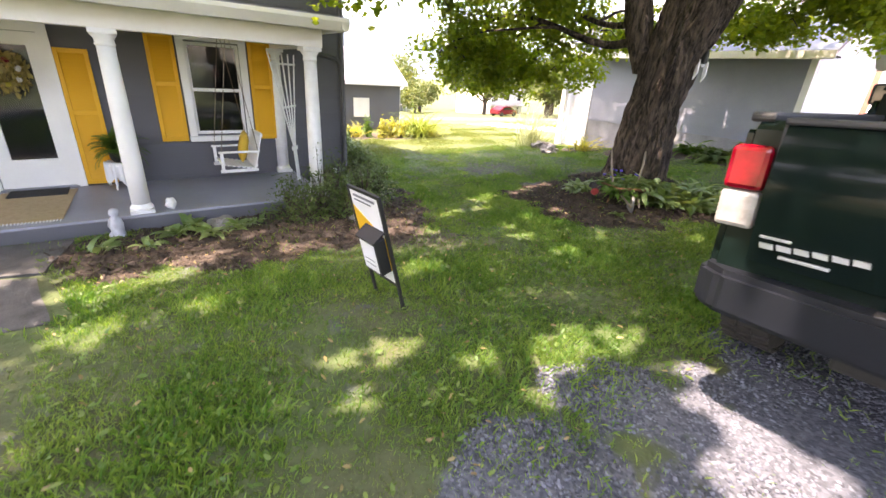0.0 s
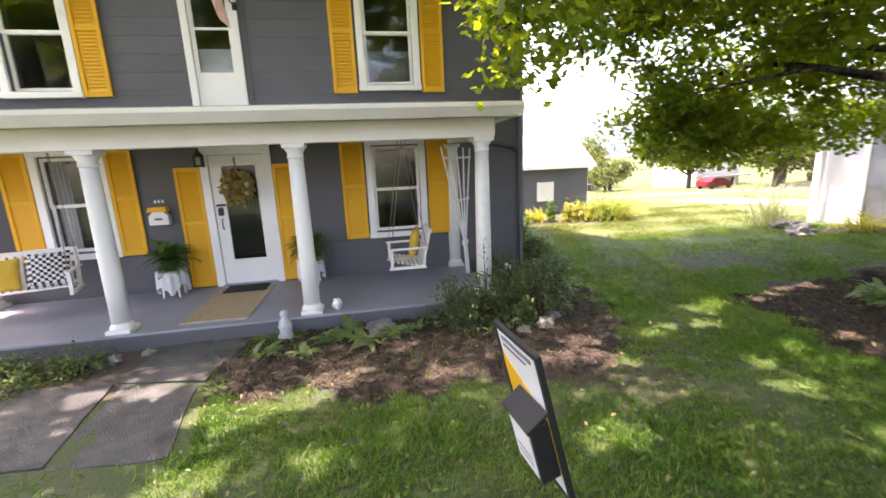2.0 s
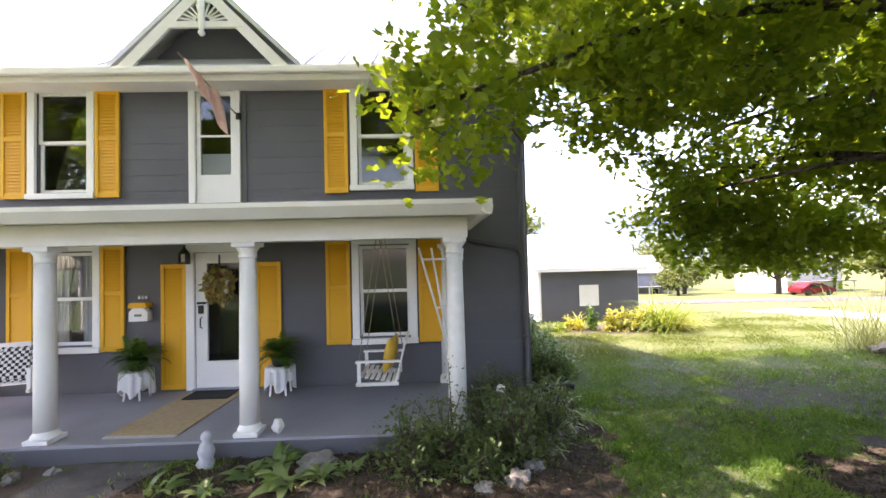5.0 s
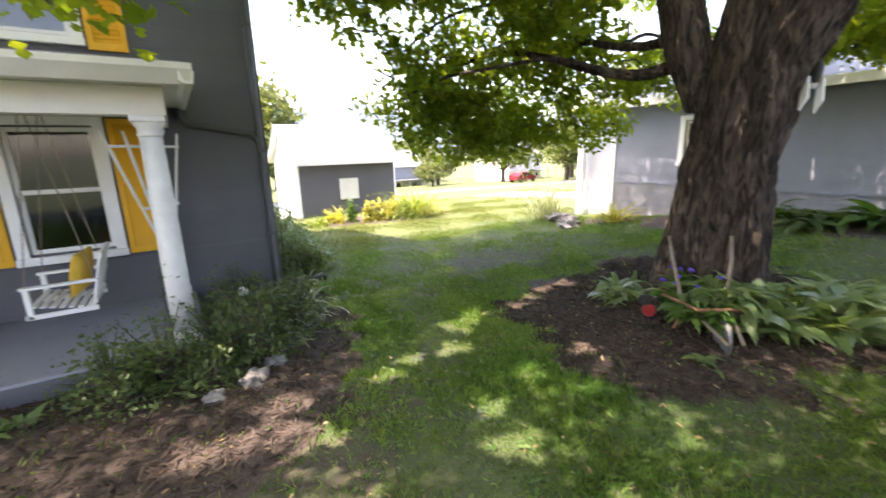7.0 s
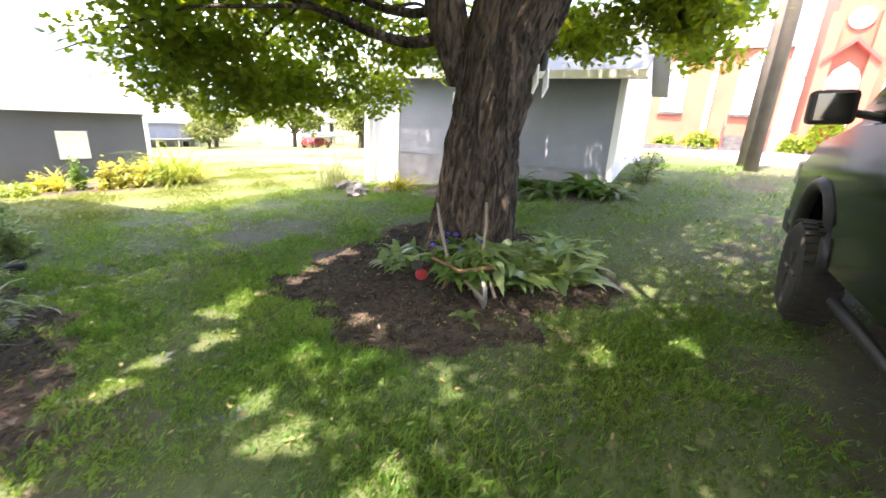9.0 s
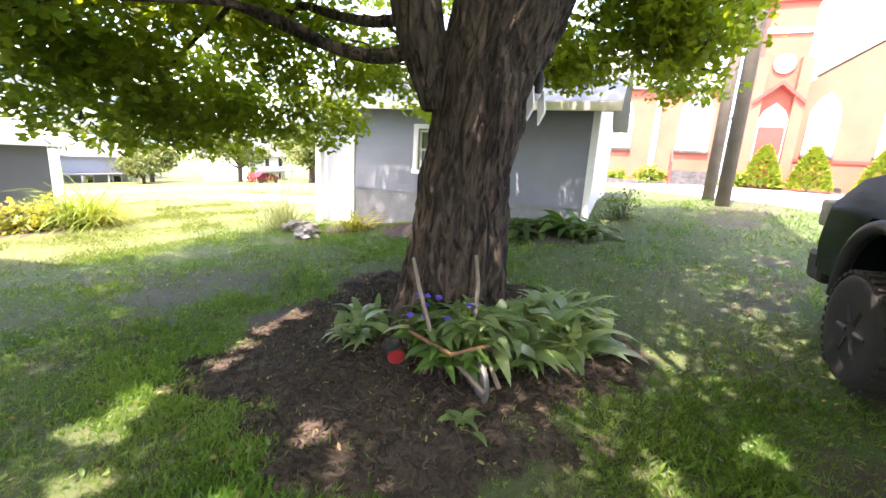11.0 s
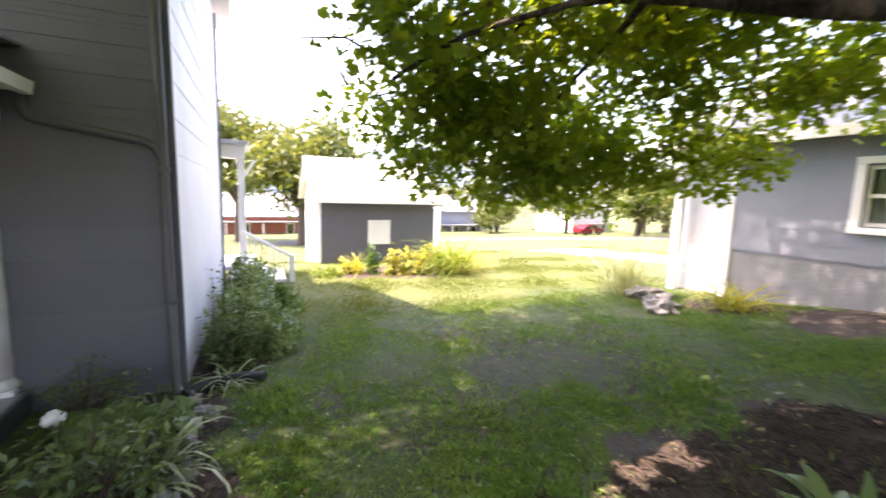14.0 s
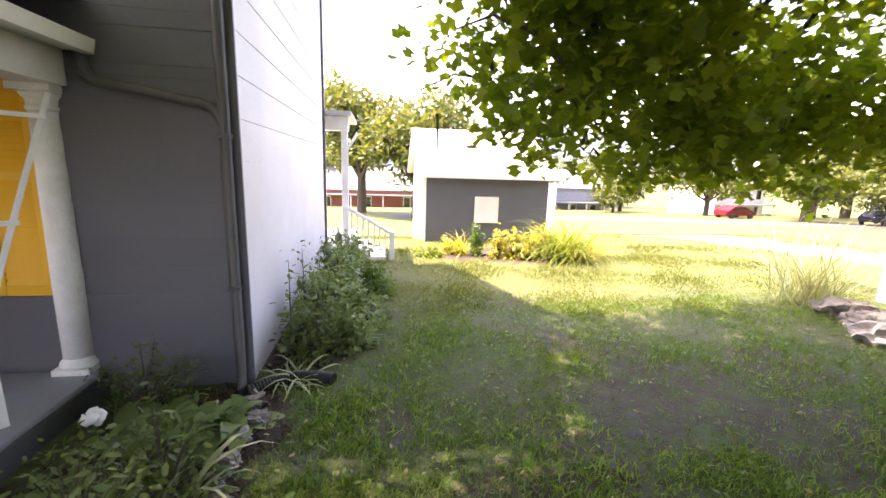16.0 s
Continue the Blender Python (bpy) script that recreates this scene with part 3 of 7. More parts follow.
part("sunburst_arch", tube([(GX + 0.39 * math.cos(radians(a)), GY - 0.04, 5.35 + 0.30 * math.sin(radians(a))) for a in range(0, 181, 12)], 0.022, 6), M_TRIM, gt)


def window(name, h, fy, label, curtain=False, lights=1, axis='y', out=-1, cw=0.105, sill=True, mid=0.5):
    """A sash window in the hole h of a wall whose face is at fy."""
    w = thing(name, label=label, category="window", kind="structure")
    u0, u1, z0, z1 = h
    def b(ua, ub, a, c, za, zb, bevel=0.006):
        lo, hi = sorted((fy + out * a, fy + out * c))
        return box(ua, ub, lo, hi, za, zb, bevel=bevel) if axis == 'y' else box(lo, hi, ua, ub, za, zb, bevel=bevel)
    part("casing", b(u0 - cw, u0, 0.0, 0.045, z0 - 0.02, z1 + 0.02), M_WHITE, w)
    part("casing", b(u1, u1 + cw, 0.0, 0.045, z0 - 0.02, z1 + 0.02), M_WHITE, w)
    part("window_head", b(u0 - cw, u1 + cw, 0.0, 0.055, z1 + 0.02, z1 + 0.11), M_WHITE, w)
    part("window_sill", b(u0 - cw - 0.01, u1 + cw + 0.01, 0.0, 0.075, z0 - 0.10, z0 - 0.02), M_WHITE, w)
    zm = z0 + (z1 - z0) * mid
    for k, (za, zb, d) in enumerate(((z0, zm + 0.02, -0.06), (zm - 0.02, z1, -0.03))):
        s = part("sash", holed_any(u0, u1, za, zb, 0.045, fy, out, d, axis), M_WHITE, w)
        p = part("pane", b(u0 + 0.045, u1 - 0.045, d - 0.016, d - 0.012, za + 0.045, zb - 0.045, 0), M_GLASS, s)
        p.visible_shadow = False
        if lights > 1:
            um = (u0 + u1) / 2
            part("muntin", b(um - 0.015, um + 0.015, d - 0.022, d + 0.004, za + 0.04, zb - 0.04, 0), M_WHITE, s)
    if curtain:
        bm = bmesh.new()
        for s in (-1, 1):
            prev = None
            for i in range(13):
                u = (u0 + 0.04 + i * 0.018) if s < 0 else (u1 - 0.04 - i * 0.018)
                o = -0.14 - 0.015 * math.sin(i * 1.9)
                c = [(u, fy + out * o, zz) if axis == 'y' else (fy + out * o, u, zz) for zz in (z0, z1)]
                vs = [bm.verts.new(q) for q in c]
                if prev:
                    bm.faces.new([prev[0], vs[0], vs[1], prev[1]])
                prev = vs
        part("curtain", bm, M_CURT, w)
    return w


def holed_any(u0, u1, z0, z1, w, fy, out, d, axis):
    lo, hi = sorted((fy + out * d, fy + out * (d - 0.03)))
    return holed(u0, u1, z0, z1, [(u0 + w, u1 - w, z0 + w, z1 - w)], lo, hi, axis)


window("window_1", W_LR, FY - 0.014, "white sash window with dark glass under the porch")
window("window_2", W_LL, FY - 0.014, "white sash window with pale curtains under the porch", True)
window("window_3", W_UR, FY - 0.014, "white upper sash window with dark glass")
window("window_4", W_UL, FY - 0.014, "white upper sash window with dark glass")


def shutter(name, x, z0, z1, w, label):
    """A louvred shutter with two fields, its lower left corner at x, z0 on the front wall."""
    sh = thing(name, (x, FY - 0.02, z0), label=label, category="shutter", group="yellow shutters")
    h = z1 - z0
    part("stile", box(0, 0.05, -0.035, 0, 0, h, bevel=0.004), M_YEL, sh)
    part("stile", box(w - 0.05, w, -0.035, 0, 0, h, bevel=0.004), M_YEL, sh)
    mid = h * 0.55
    for a, b in ((0, 0.075), (mid - 0.03, mid + 0.03), (h - 0.055, h)):
        part("rail", box(0.05, w - 0.05, -0.033, 0, a, b, bevel=0.003), M_YEL, sh)
    me = None
    for za, zb in ((0.075, mid - 0.03), (mid + 0.03, h - 0.055)):
        n = int((zb - za) / 0.045)
        step = (zb - za) / n
        for i in range(n):
            if me is None:
                o = part("louvre", prism([(-0.028, 0.0), (-0.022, 0.0), (-0.004, 0.042), (-0.010, 0.042)], 0.05, w - 0.05, 'x'), M_YEL, sh)
                me = o.data
            else:
                o = part("louvre", me, M_YEL, sh)
            o.location = (0, 0, za + i * step + 0.001)
    part("backing", box(0.05, w - 0.05, -0.003, 0.002, 0.02, h - 0.02), M_YEL, sh)
    return sh


lab = "mustard yellow louvred shutter beside the window"
for x, z0, z1, w in ((0.065, 0.77, 2.29, 0.355), (1.42, 0.77, 2.29, 0.355), (-4.46, 0.77, 2.29, 0.355), (-3.15, 0.77, 2.29, 0.335)):
    shutter("shutter", x, z0, z1, w, lab)
for x in (0.075, 1.41, -4.55, -3.225):
    shutter("shutter", x, 2.99, 4.56, 0.345, "mustard yellow louvred shutter beside the upper window")
for x, w in ((-2.30, 0.355), (-0.945, 0.36)):
    shutter("shutter", x, 0.20, 2.00, w, "tall mustard yellow louvred shutter beside the door")

# doors
d = thing("door_1", label="white storm door with a large glass panel, closed", category="door", kind="structure")
x0, x1, z0, z1 = D_LO
y = FY - 0.014
part("door_frame", holed(x0 - 0.11, x1 + 0.11, 0.181, z1 + 0.16, [(x0, x1, 0.17, 2.16)], y - 0.045, y, 'y'), M_WHITE, d)
leaf = part("door_leaf", holed(x0 + 0.004, x1 - 0.004, 0.20, 2.155, [(x0 + 0.17, x1 - 0.13, 0.58, 2.0)], y + 0.005, y + 0.045, 'y'), M_WHITE, d)
part("glazing_bead", holed(x0 + 0.15, x1 - 0.11, 0.56, 2.02, [(x0 + 0.17, x1 - 0.13, 0.58, 2.0)], y - 0.004, y + 0.0045, 'y'), M_WHITE, leaf)
p = part("pane", box(x0 + 0.17, x1 - 0.13, y + 0.02, y + 0.026, 0.58, 2.0), M_GLASS, leaf)
p.visible_shadow = False
part("handle", tube([(x0 + 0.09, y + 0.004, 1.22), (x0 + 0.09, y - 0.04, 1.20), (x0 + 0.09, y - 0.04, 1.08), (x0 + 0.09, y + 0.004, 1.06)], 0.009), M_BLACK, leaf, "black pull handle")
part("keypad_lock", box(x0 + 0.045, x0 + 0.12, y - 0.02, y + 0.004, 1.27, 1.39, bevel=0.008), M_BLACK, leaf, "black keypad lock")
part("strike_plate", box(x0 + 0.03, x0 + 0.16, y - 0.025, y + 0.003, 1.41, 1.44, bevel=0.006), M_BLACK, leaf)
part("threshold", box(x0 - 0.02, x1 + 0.02, y - 0.08, y + 0.02, 0.182, 0.199, bevel=0.004), M_PORCH, d)
d = thing("door_2", label="narrow white upper door with a glazed top half", category="door", kind="structure")
x0, x1, z0, z1 = D_UP
part("door_frame", holed(x0 - 0.09, x1 + 0.09, 2.78, z1 + 0.10, [(x0, x1, 2.77, z1)], y - 0.04, y, 'y'), M_WHITE, d)
leaf = part("door_leaf", holed(x0 + 0.004, x1 - 0.004, 2.84, z1 - 0.004, [(x0 + 0.06, x1 - 0.06, 3.30, z1 - 0.07)], y + 0.005, y + 0.04, 'y'), M_WHITE, d)
part("glazing_bar", box(x0 + 0.06, x1 - 0.06, y + 0.006, y + 0.03, 3.86, 3.89), M_WHITE, leaf)
p = part("pane", box(x0 + 0.06, x1 - 0.06, y + 0.018, y + 0.022, 3.30, z1 - 0.07), M_GLASS, leaf)
p.visible_shadow = False
part("blind", box(x0 + 0.06, x1 - 0.06, y + 0.05, y + 0.06, 3.28, 3.62), M_CURT, leaf, "pale lowered blind")
solid("trim_casing_strip", box(x1 + 0.10, x1 + 0.17, FY - 0.02, FY - 0.002, 2.75, EAVE - 0.22), M_DARK, "charcoal batten beside the upper door", "trim", "structure")

# porch
PX0, PX1, PY0 = -4.95, 2.0, 5.82
porch = solid("porch_floor", box(PX0, PX1, PY0, FY - 0.03, -0.1, 0.18, bevel=0.012), M_PORCH, "grey painted porch slab", "porch floor", "structure")
bm = box(PX0 - 0.02, PX1 + 0.0, PY0 + 0.03, PY0 + 0.27, 2.20, 2.42)
box(PX1 - 0.24, PX1, PY0 + 0.27, FY - 0.02, 2.20, 2.42, bm)
box(PX0 - 0.02, PX0 + 0.22, PY0 + 0.27, FY - 0.02, 2.20, 2.42, bm)
solid("porch_beam", bm, M_TRIM, "cream beam carried by the porch columns", "beam", "structure")
solid("porch_ceiling", box(PX0 + 0.22, PX1 - 0.24, PY0 + 0.27, FY - 0.02, 2.38, 2.41), M_WHITE, "white boarded porch ceiling", "ceiling", "structure")
solid("trim_porch_skirt", box(PX0, PX1 + 0.018, PY0 - 0.018, PY0 - 0.003, -0.08, 0.155, bevel=0.004), M_DARK, "charcoal painted edge of the porch slab", "trim", "structure")
solid("trim_porch_skirt_end", box(PX1 + 0.003, PX1 + 0.018, PY0 - 0.002, FY - 0.03, -0.08, 0.155, bevel=0.004), M_PIPE, "charcoal painted end of the porch slab", "trim", "structure")
ex0, ex1, ey = PX0 - 0.22, PX1 + 0.12, PY0 - 0.30
solid("porch_soffit", box(ex0, ex1, ey, FY - 0.02, 2.425, 2.455), M_TRIM, "cream porch soffit", "soffit", "structure")
solid("porch_fascia", box(ex0, ex1, ey - 0.02, ey + 0.04, 2.40, 2.53, bevel=0.012), M_TRIM, "cream fascia of the porch roof", "trim", "structure")
solid("porch_roof", prism([(ey - 0.05, 2.53), (FY - 0.005, 2.74), (FY - 0.005, 2.76), (ey - 0.05, 2.56)], ex0 - 0.03, ex1 + 0.03, 'x'), M_ROOFD, "low metal porch roof", "roof", "structure")
for xx in (ex1,):
    solid("porch_gutter", prism([(xx - 0.01, 2.42), (xx + 0.03, 2.395), (xx + 0.085, 2.40), (xx + 0.10, 2.49), (xx + 0.085, 2.49), (xx + 0.07, 2.42), (xx + 0.03, 2.415), (xx - 0.005, 2.50)], ey - 0.09, FY - 0.05, 'y'), M_TRIM, "worn cream gutter at the porch end", "gutter", "structure")
solid("porch_moulding", prism([(ey - 0.10, 2.50), (ey - 0.02, 2.40), (ey - 0.015, 2.54), (ey - 0.10, 2.545)], ex0, ex1 + 0.09, 'x'), M_TRIM, "cream crown moulding along the porch eave", "trim", "structure")


def column(x, y, material, label, half=1.0):
    c = thing("porch_column", (x, y, 0.18), label=label, category="column", group="porch columns")
    part("plinth", box(-0.125, 0.125, -0.125, 0.125, 0, 0.045, bevel=0.006), material, c)
    part("base", lathe([(0.118, 0.045), (0.125, 0.06), (0.118, 0.08), (0.10, 0.10), (0.095, 0.12)], 24), material, c, smooth=True)
    part("shaft", lathe([(0.098, 0.115), (0.098, 0.7), (0.092, 1.3), (0.084, 1.86)], 28), material, c, smooth=True)
    part("capital", lathe([(0.086, 1.85), (0.098, 1.87), (0.088, 1.885), (0.09, 1.92), (0.115, 1.955), (0.12, 1.97)], 24), material, c, smooth=True)
    part("abacus", box(-0.125, 0.125, -0.125, 0.125, 1.97, 2.019, bevel=0.005), material, c)
    return c


lab = "smooth round white porch column on a square plinth"
for x in (-2.45, -0.35):
    column(x, PY0 + 0.15, M_WHITE, lab)
column(PX1 - 0.14, PY0 + 0.15, M_CHIP, "white porch column with peeling paint near its foot")
column(PX0 + 0.14, PY0 + 0.15, M_WHITE, lab)
column(PX1 - 0.167, FY + 0.0, M_CHIP, "white porch column against the house wall")
column(PX0 + 0.15, FY - 0.18, M_WHITE, "white porch column against the house wall")


def trellis(x, y, rz, tilt):
    t = thing("fan_trellis", (x, y, 0.185), rz, "white wooden fan trellis leaning by the porch column", "trellis", "fan trellises")
    for i in range(5):
        a = (i - 2) * 0.16
        pts = [(0.022 * (i - 2), 0, 0.0), (0.022 * (i - 2), 0, 0.60), (0.022 * (i - 2) + 0.50 * math.tan(a), 0, 1.10), (0.022 * (i - 2) + 1.36 * math.tan(a), 0, 1.94)]
        part("slat", prism_path(pts, 0.03, 0.012), M_WHITE, t)
    part("crossbar", box(-0.26, 0.26, -0.020, -0.008, 1.16, 1.19), M_WHITE, t)
    part("crossbar", box(-0.46, 0.46, -0.020, -0.008, 1.78, 1.805), M_WHITE, t)
    part("binding", box(-0.08, 0.08, -0.022, 0.018, 0.50, 0.56, bevel=0.004), M_WHITE, t)
    t.matrix_world = pose(x, y, 0.185, tilt, 0, rz)
    return t


def prism_path(pts, w, d):
    bm = bmesh.new()
    prev = None
    for p in pts:
        vs = [bm.verts.new((p[0] + sx * w / 2, p[1] + sy * d / 2, p[2])) for sx, sy in ((-1, -1), (1, -1), (1, 1), (-1, 1))]
        if prev:
            for k in range(4):
                bm.faces.new([prev[k], prev[(k + 1) % 4], vs[(k + 1) % 4], vs[k]])
        else:
            bm.faces.new(list(reversed(vs)))
        prev = vs
    bm.faces.new(prev)
    return bm


trellis(1.87, 6.88, 52, -4)
trellis(-4.80, 6.6, 85, 5)

# downspouts
ds = thing("downspout", label="charcoal painted downspout crossing to the house corner", category="downspout")
part("cross_pipe", tube([(2.13, FY - 0.06, 2.42), (2.13, FY - 0.06, 2.31), (2.18, FY - 0.06, 2.245), (2.48, FY - 0.06, 2.19), (2.86, FY - 0.06, 2.125), (2.93, FY - 0.06, 2.08), (HX1 - 0.06, FY - 0.06, 1.97), (HX1 - 0.055, FY - 0.06, 1.86)], 0.036, 10), M_PIPE, ds, smooth=True)
part("down_pipe", tube([(HX1 - 0.06, FY - 0.065, EAVE - 0.14), (HX1 - 0.06, FY - 0.065, 2.2), (HX1 - 0.06, FY - 0.065, 0.12), (HX1 - 0.02, FY - 0.18, 0.05)], 0.038, 10), M_PIPE, ds, smooth=True)
for z in (1.9, 3.4, 0.8):
    part("strap", box(HX1 - 0.105, HX1 - 0.015, FY - 0.108, FY - 0.02, z, z + 0.03), M_PIPE, ds)

# ---- garage ----
GA, GY0, GY1, GE = 10.85, 2.88, 8.0, 2.75
gw = (5.53, 6.31, 1.52, 2.30)
wall_garage = solid("wall_garage_west", holed(GY0, GY1, 1.0, GE, [gw], GA + 0.004, GA + 0.18, 'x'), M_GGREY, "grey-blue lapped siding of the garage", "wall", "structure")
boards(wall_garage, GY0 + 0.1, GY1 - 0.1, 1.02, GE, [(gw[0] - 0.11, gw[1] + 0.11, gw[2] - 0.11, gw[3] + 0.11)], GA + 0.004, -1, 'x', 0.20, M_GGREY)
solid("garage_foundation", box(GA + 0.02, GA + 0.2, GY0 + 0.02, GY1, -0.2, 1.0), M_STONE, "cracked rendered foundation of the garage", "foundation", "structure")
solid("wall_garage_south", holed(GA + 0.19, 15.5, 0.1, GE, [], GY0, GY0 + 0.18, 'y'), M_SIDE, "white garage end wall", "wall", "structure")
solid("wall_garage_north", box(GA + 0.19, 15.5, GY1 - 0.18, GY1, 0.0, GE), M_GGREY, "grey-blue garage end wall", "wall", "structure")
solid("wall_garage_east", box(15.32, 15.5, GY0 + 0.19, GY1 - 0.19, 0.0, GE), M_GGREY, "grey-blue garage rear wall", "wall", "structure")
solid("trim_garage_corner_1", box(GA - 0.022, GA + 0.10, GY0 - 0.02, GY0 + 0.10, 0.80, GE), M_WHITE, "white garage corner board", "trim", "structure")
solid("trim_garage_corner_2", box(GA - 0.022, GA + 0.10, GY1 - 0.10, GY1 + 0.02, 0.2, GE), M_WHITE, "white garage corner board", "trim", "structure")
window("window_5", gw, GA - 0.012, "white garage window with four panes and net curtains", True, 2, 'x', -1)
grid = bmesh.new()
prism([(GA - 0.42, GE - 0.02), (13.2, 4.3), (13.2, 4.38), (GA - 0.42, GE + 0.06)], GY0 - 0.35, GY1 + 1.1, 'y', grid)
prism([(15.9, GE - 0.02), (13.2, 4.3), (13.2, 4.38), (15.9, GE + 0.06)], GY0 - 0.35, GY1 + 1.1, 'y', grid)
solid("roof_garage", grid, M_ROOFD, "grey metal garage roof", "roof", "structure")
solid("trim_garage_fascia", box(GA - 0.46, GA - 0.40, GY0 - 0.35, GY1 + 1.1, GE - 0.10, GE + 0.05, bevel=0.01), M_TRIM, "cream garage fascia", "trim", "structure")
# takes the rooms' near-black tone in place of eave shade
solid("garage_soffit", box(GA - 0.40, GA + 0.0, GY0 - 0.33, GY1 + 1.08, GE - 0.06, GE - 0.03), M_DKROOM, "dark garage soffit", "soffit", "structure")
solid("wall_gable_garage", prism([(GA + 0.1, GE), (15.4, GE), (13.2, 4.25)], GY0 + 0.02, GY0 + 0.15, 'y'), M_SIDE, "white garage gable", "wall", "structure")
solid("wall_gable_garage_north", prism([(GA + 0.1, GE), (15.4, GE), (13.2, 4.25)], GY1 - 0.15, GY1 - 0.02, 'y'), M_SIDE, "white garage gable", "wall", "structure")
# entry bay at the garage's far end
solid("wall_garage_entry", box(GA + 0.25, GA + 0.40, GY1 + 0.02, GY1 + 0.95, 0.0, GE), M_SIDE, "white boarded garage entry wall", "wall", "structure")
solid("garage_entry_post", box(GA - 0.02, GA + 0.12, GY1 + 0.85, GY1 + 0.99, 0.0, GE, bevel=0.01), M_WHITE, "square white post at the garage entry", "post", "structure")
solid("garage_entry_beam", box(GA - 0.03, GA + 0.13, GY1 + 0.0, GY1 + 1.0, GE - 0.28, GE - 0.06, bevel=0.01), M_WHITE, "white beam over the garage entry", "beam", "structure")

# ---- shed ----
SY, SX0, SX1, SE, SR = 14.8, 5.1, 8.35, 1.60, 2.75
shed = thing("shed", label="small grey shed with a white metal roof", category="shed")
part("wall", box(SX0, SX1, SY, SY + 0.12, -0.45, SE), M_DARK, shed, "charcoal front wall")
part("side_wall", box(SX0 - 0.02, SX0 + 0.1, SY + 0.01, SY + 3.1, -1.0, SE), M_WHITE, shed, "white sunlit side wall")
part("side_wall", box(SX1 - 0.1, SX1 + 0.02, SY + 0.01, SY + 3.1, -1.0, SE), M_WHITE, shed)
part("back_wall", box(SX0, SX1, SY + 3.0, SY + 3.1, -1.0, SE), M_DARK, shed)
bm = prism([(SY - 0.22, SE - 0.05), (SY + 1.55, SR), (SY + 1.55, SR + 0.05), (SY - 0.22, SE + 0.02)], SX0 - 0.22, SX1 + 0.2, 'x')
prism([(SY + 3.32, SE - 0.05), (SY + 1.55, SR), (SY + 1.55, SR + 0.05), (SY + 3.32, SE + 0.02)], SX0 - 0.22, SX1 + 0.2, 'x', bm)
part("roof", bm, M_ROOF, shed, "white metal roof")
for s in (SX0 + 0.0, SX1 - 0.0):
    part("gable", prism([(SY + 0.02, SE), (SY + 3.08, SE), (SY + 1.55, SR - 0.02)], s - 0.02, s + 0.02, 'x'), M_WHITE, shed)
part("fascia", box(SX0 - 0.22, SX1 + 0.2, SY - 0.25, SY - 0.22, SE - 0.10, SE + 0.01), M_TRIM, shed)
part("corner_board", box(SX0 - 0.03, SX0 + 0.06, SY - 0.02, SY + 0.0, -0.3, SE - 0.02), M_WHITE, shed)
w = part("window", box(6.44, 6.99, SY - 0.03, SY - 0.002, 0.42, 1.01, bevel=0.006), M_TRIM, shed, "boarded cream window")
part("frame", holed(6.40, 7.03, 0.38, 1.05, [(6.45, 6.98, 0.43, 1.0)], SY - 0.045, SY - 0.031, 'y'), M_TRIM, w)

# ---- maple tree ----
TX, TY = 6.39, 3.57
TZ = gz(TX, TY)


def bark_column(path, radii, n, seed, ridge):
    """A trunk with deep vertical ridges."""
    bm = bmesh.new()
    P = [Vector(p) for p in path]
    rings, m = [], 0
    steps = []
    for i in range(len(P) - 1):
        k = max(2, int((P[i + 1] - P[i]).length / 0.06))
        for j in range(k):
            s = j / k
            steps.append((P[i].lerp(P[i + 1], s), radii[i] * (1 - s) + radii[i + 1] * s))
    steps.append((P[-1], radii[-1]))
    for c, r in steps:
        ring = []
        for k in range(n):
            a = 2 * math.pi * k / n
            q = Vector((math.cos(a) * 3.2, math.sin(a) * 3.2, c.z * 0.55 + seed))
            big = noise.noise(q * 0.55) * 0.10
            fur = abs(noise.noise(Vector((math.cos(a) * 8.5 + 0.4 * noise.noise(Vector((a, c.z * 2.2, seed))), math.sin(a) * 8.5, c.z * 1.3 + seed))))
            rr = r * (1 + big) + ridge * (fur - 0.25) + ridge * 0.3 * noise.noise(Vector((a * 9, c.z * 9, seed)))
            ring.append(bm.verts.new((c.x + rr * math.cos(a), c.y + rr * math.sin(a), c.z)))
        rings.append(ring)
    for a, b in zip(rings, rings[1:]):
        for k in range(n):
            bm.faces.new([a[k], a[(k + 1) % n], b[(k + 1) % n], b[k]])
    bm.faces.new(rings[-1])
    return bm


maple = thing("maple_tree", label="old maple with furrowed leaning trunk and broad drooping green crown", category="tree")
trunk = part("trunk", bark_column([(TX, TY, TZ - 0.25), (TX, TY, TZ + 0.05), (TX, TY, TZ + 0.35), (TX + 0.02, TY - 0.02, TZ + 0.9), (TX + 0.05, TY - 0.04, 1.7), (TX + 0.10, TY - 0.14, 2.4), (TX + 0.18, TY - 0.42, 3.1), (TX + 0.30, TY - 0.78, 3.9), (TX + 0.5, TY - 1.25, 4.8), (TX + 0.6, TY - 1.3, 6.2)], [0.68, 0.56, 0.46, 0.385, 0.355, 0.375, 0.37, 0.34, 0.31, 0.24], 150, 0, 0.085), M_BARK, maple, "deeply furrowed grey-brown bark", smooth=True)
part("limb", bark_column([(TX + 0.02, TY - 0.02, 1.9), (TX + 0.06, TY - 0.04, 2.5), (TX + 0.10, TY - 0.16, 3.2), (TX + 0.16, TY - 0.30, 4.0), (TX + 0.2, TY - 0.35, 5.6)], [0.26, 0.285, 0.29, 0.27, 0.2], 90, 3, 0.06), M_BARK, trunk, smooth=True)
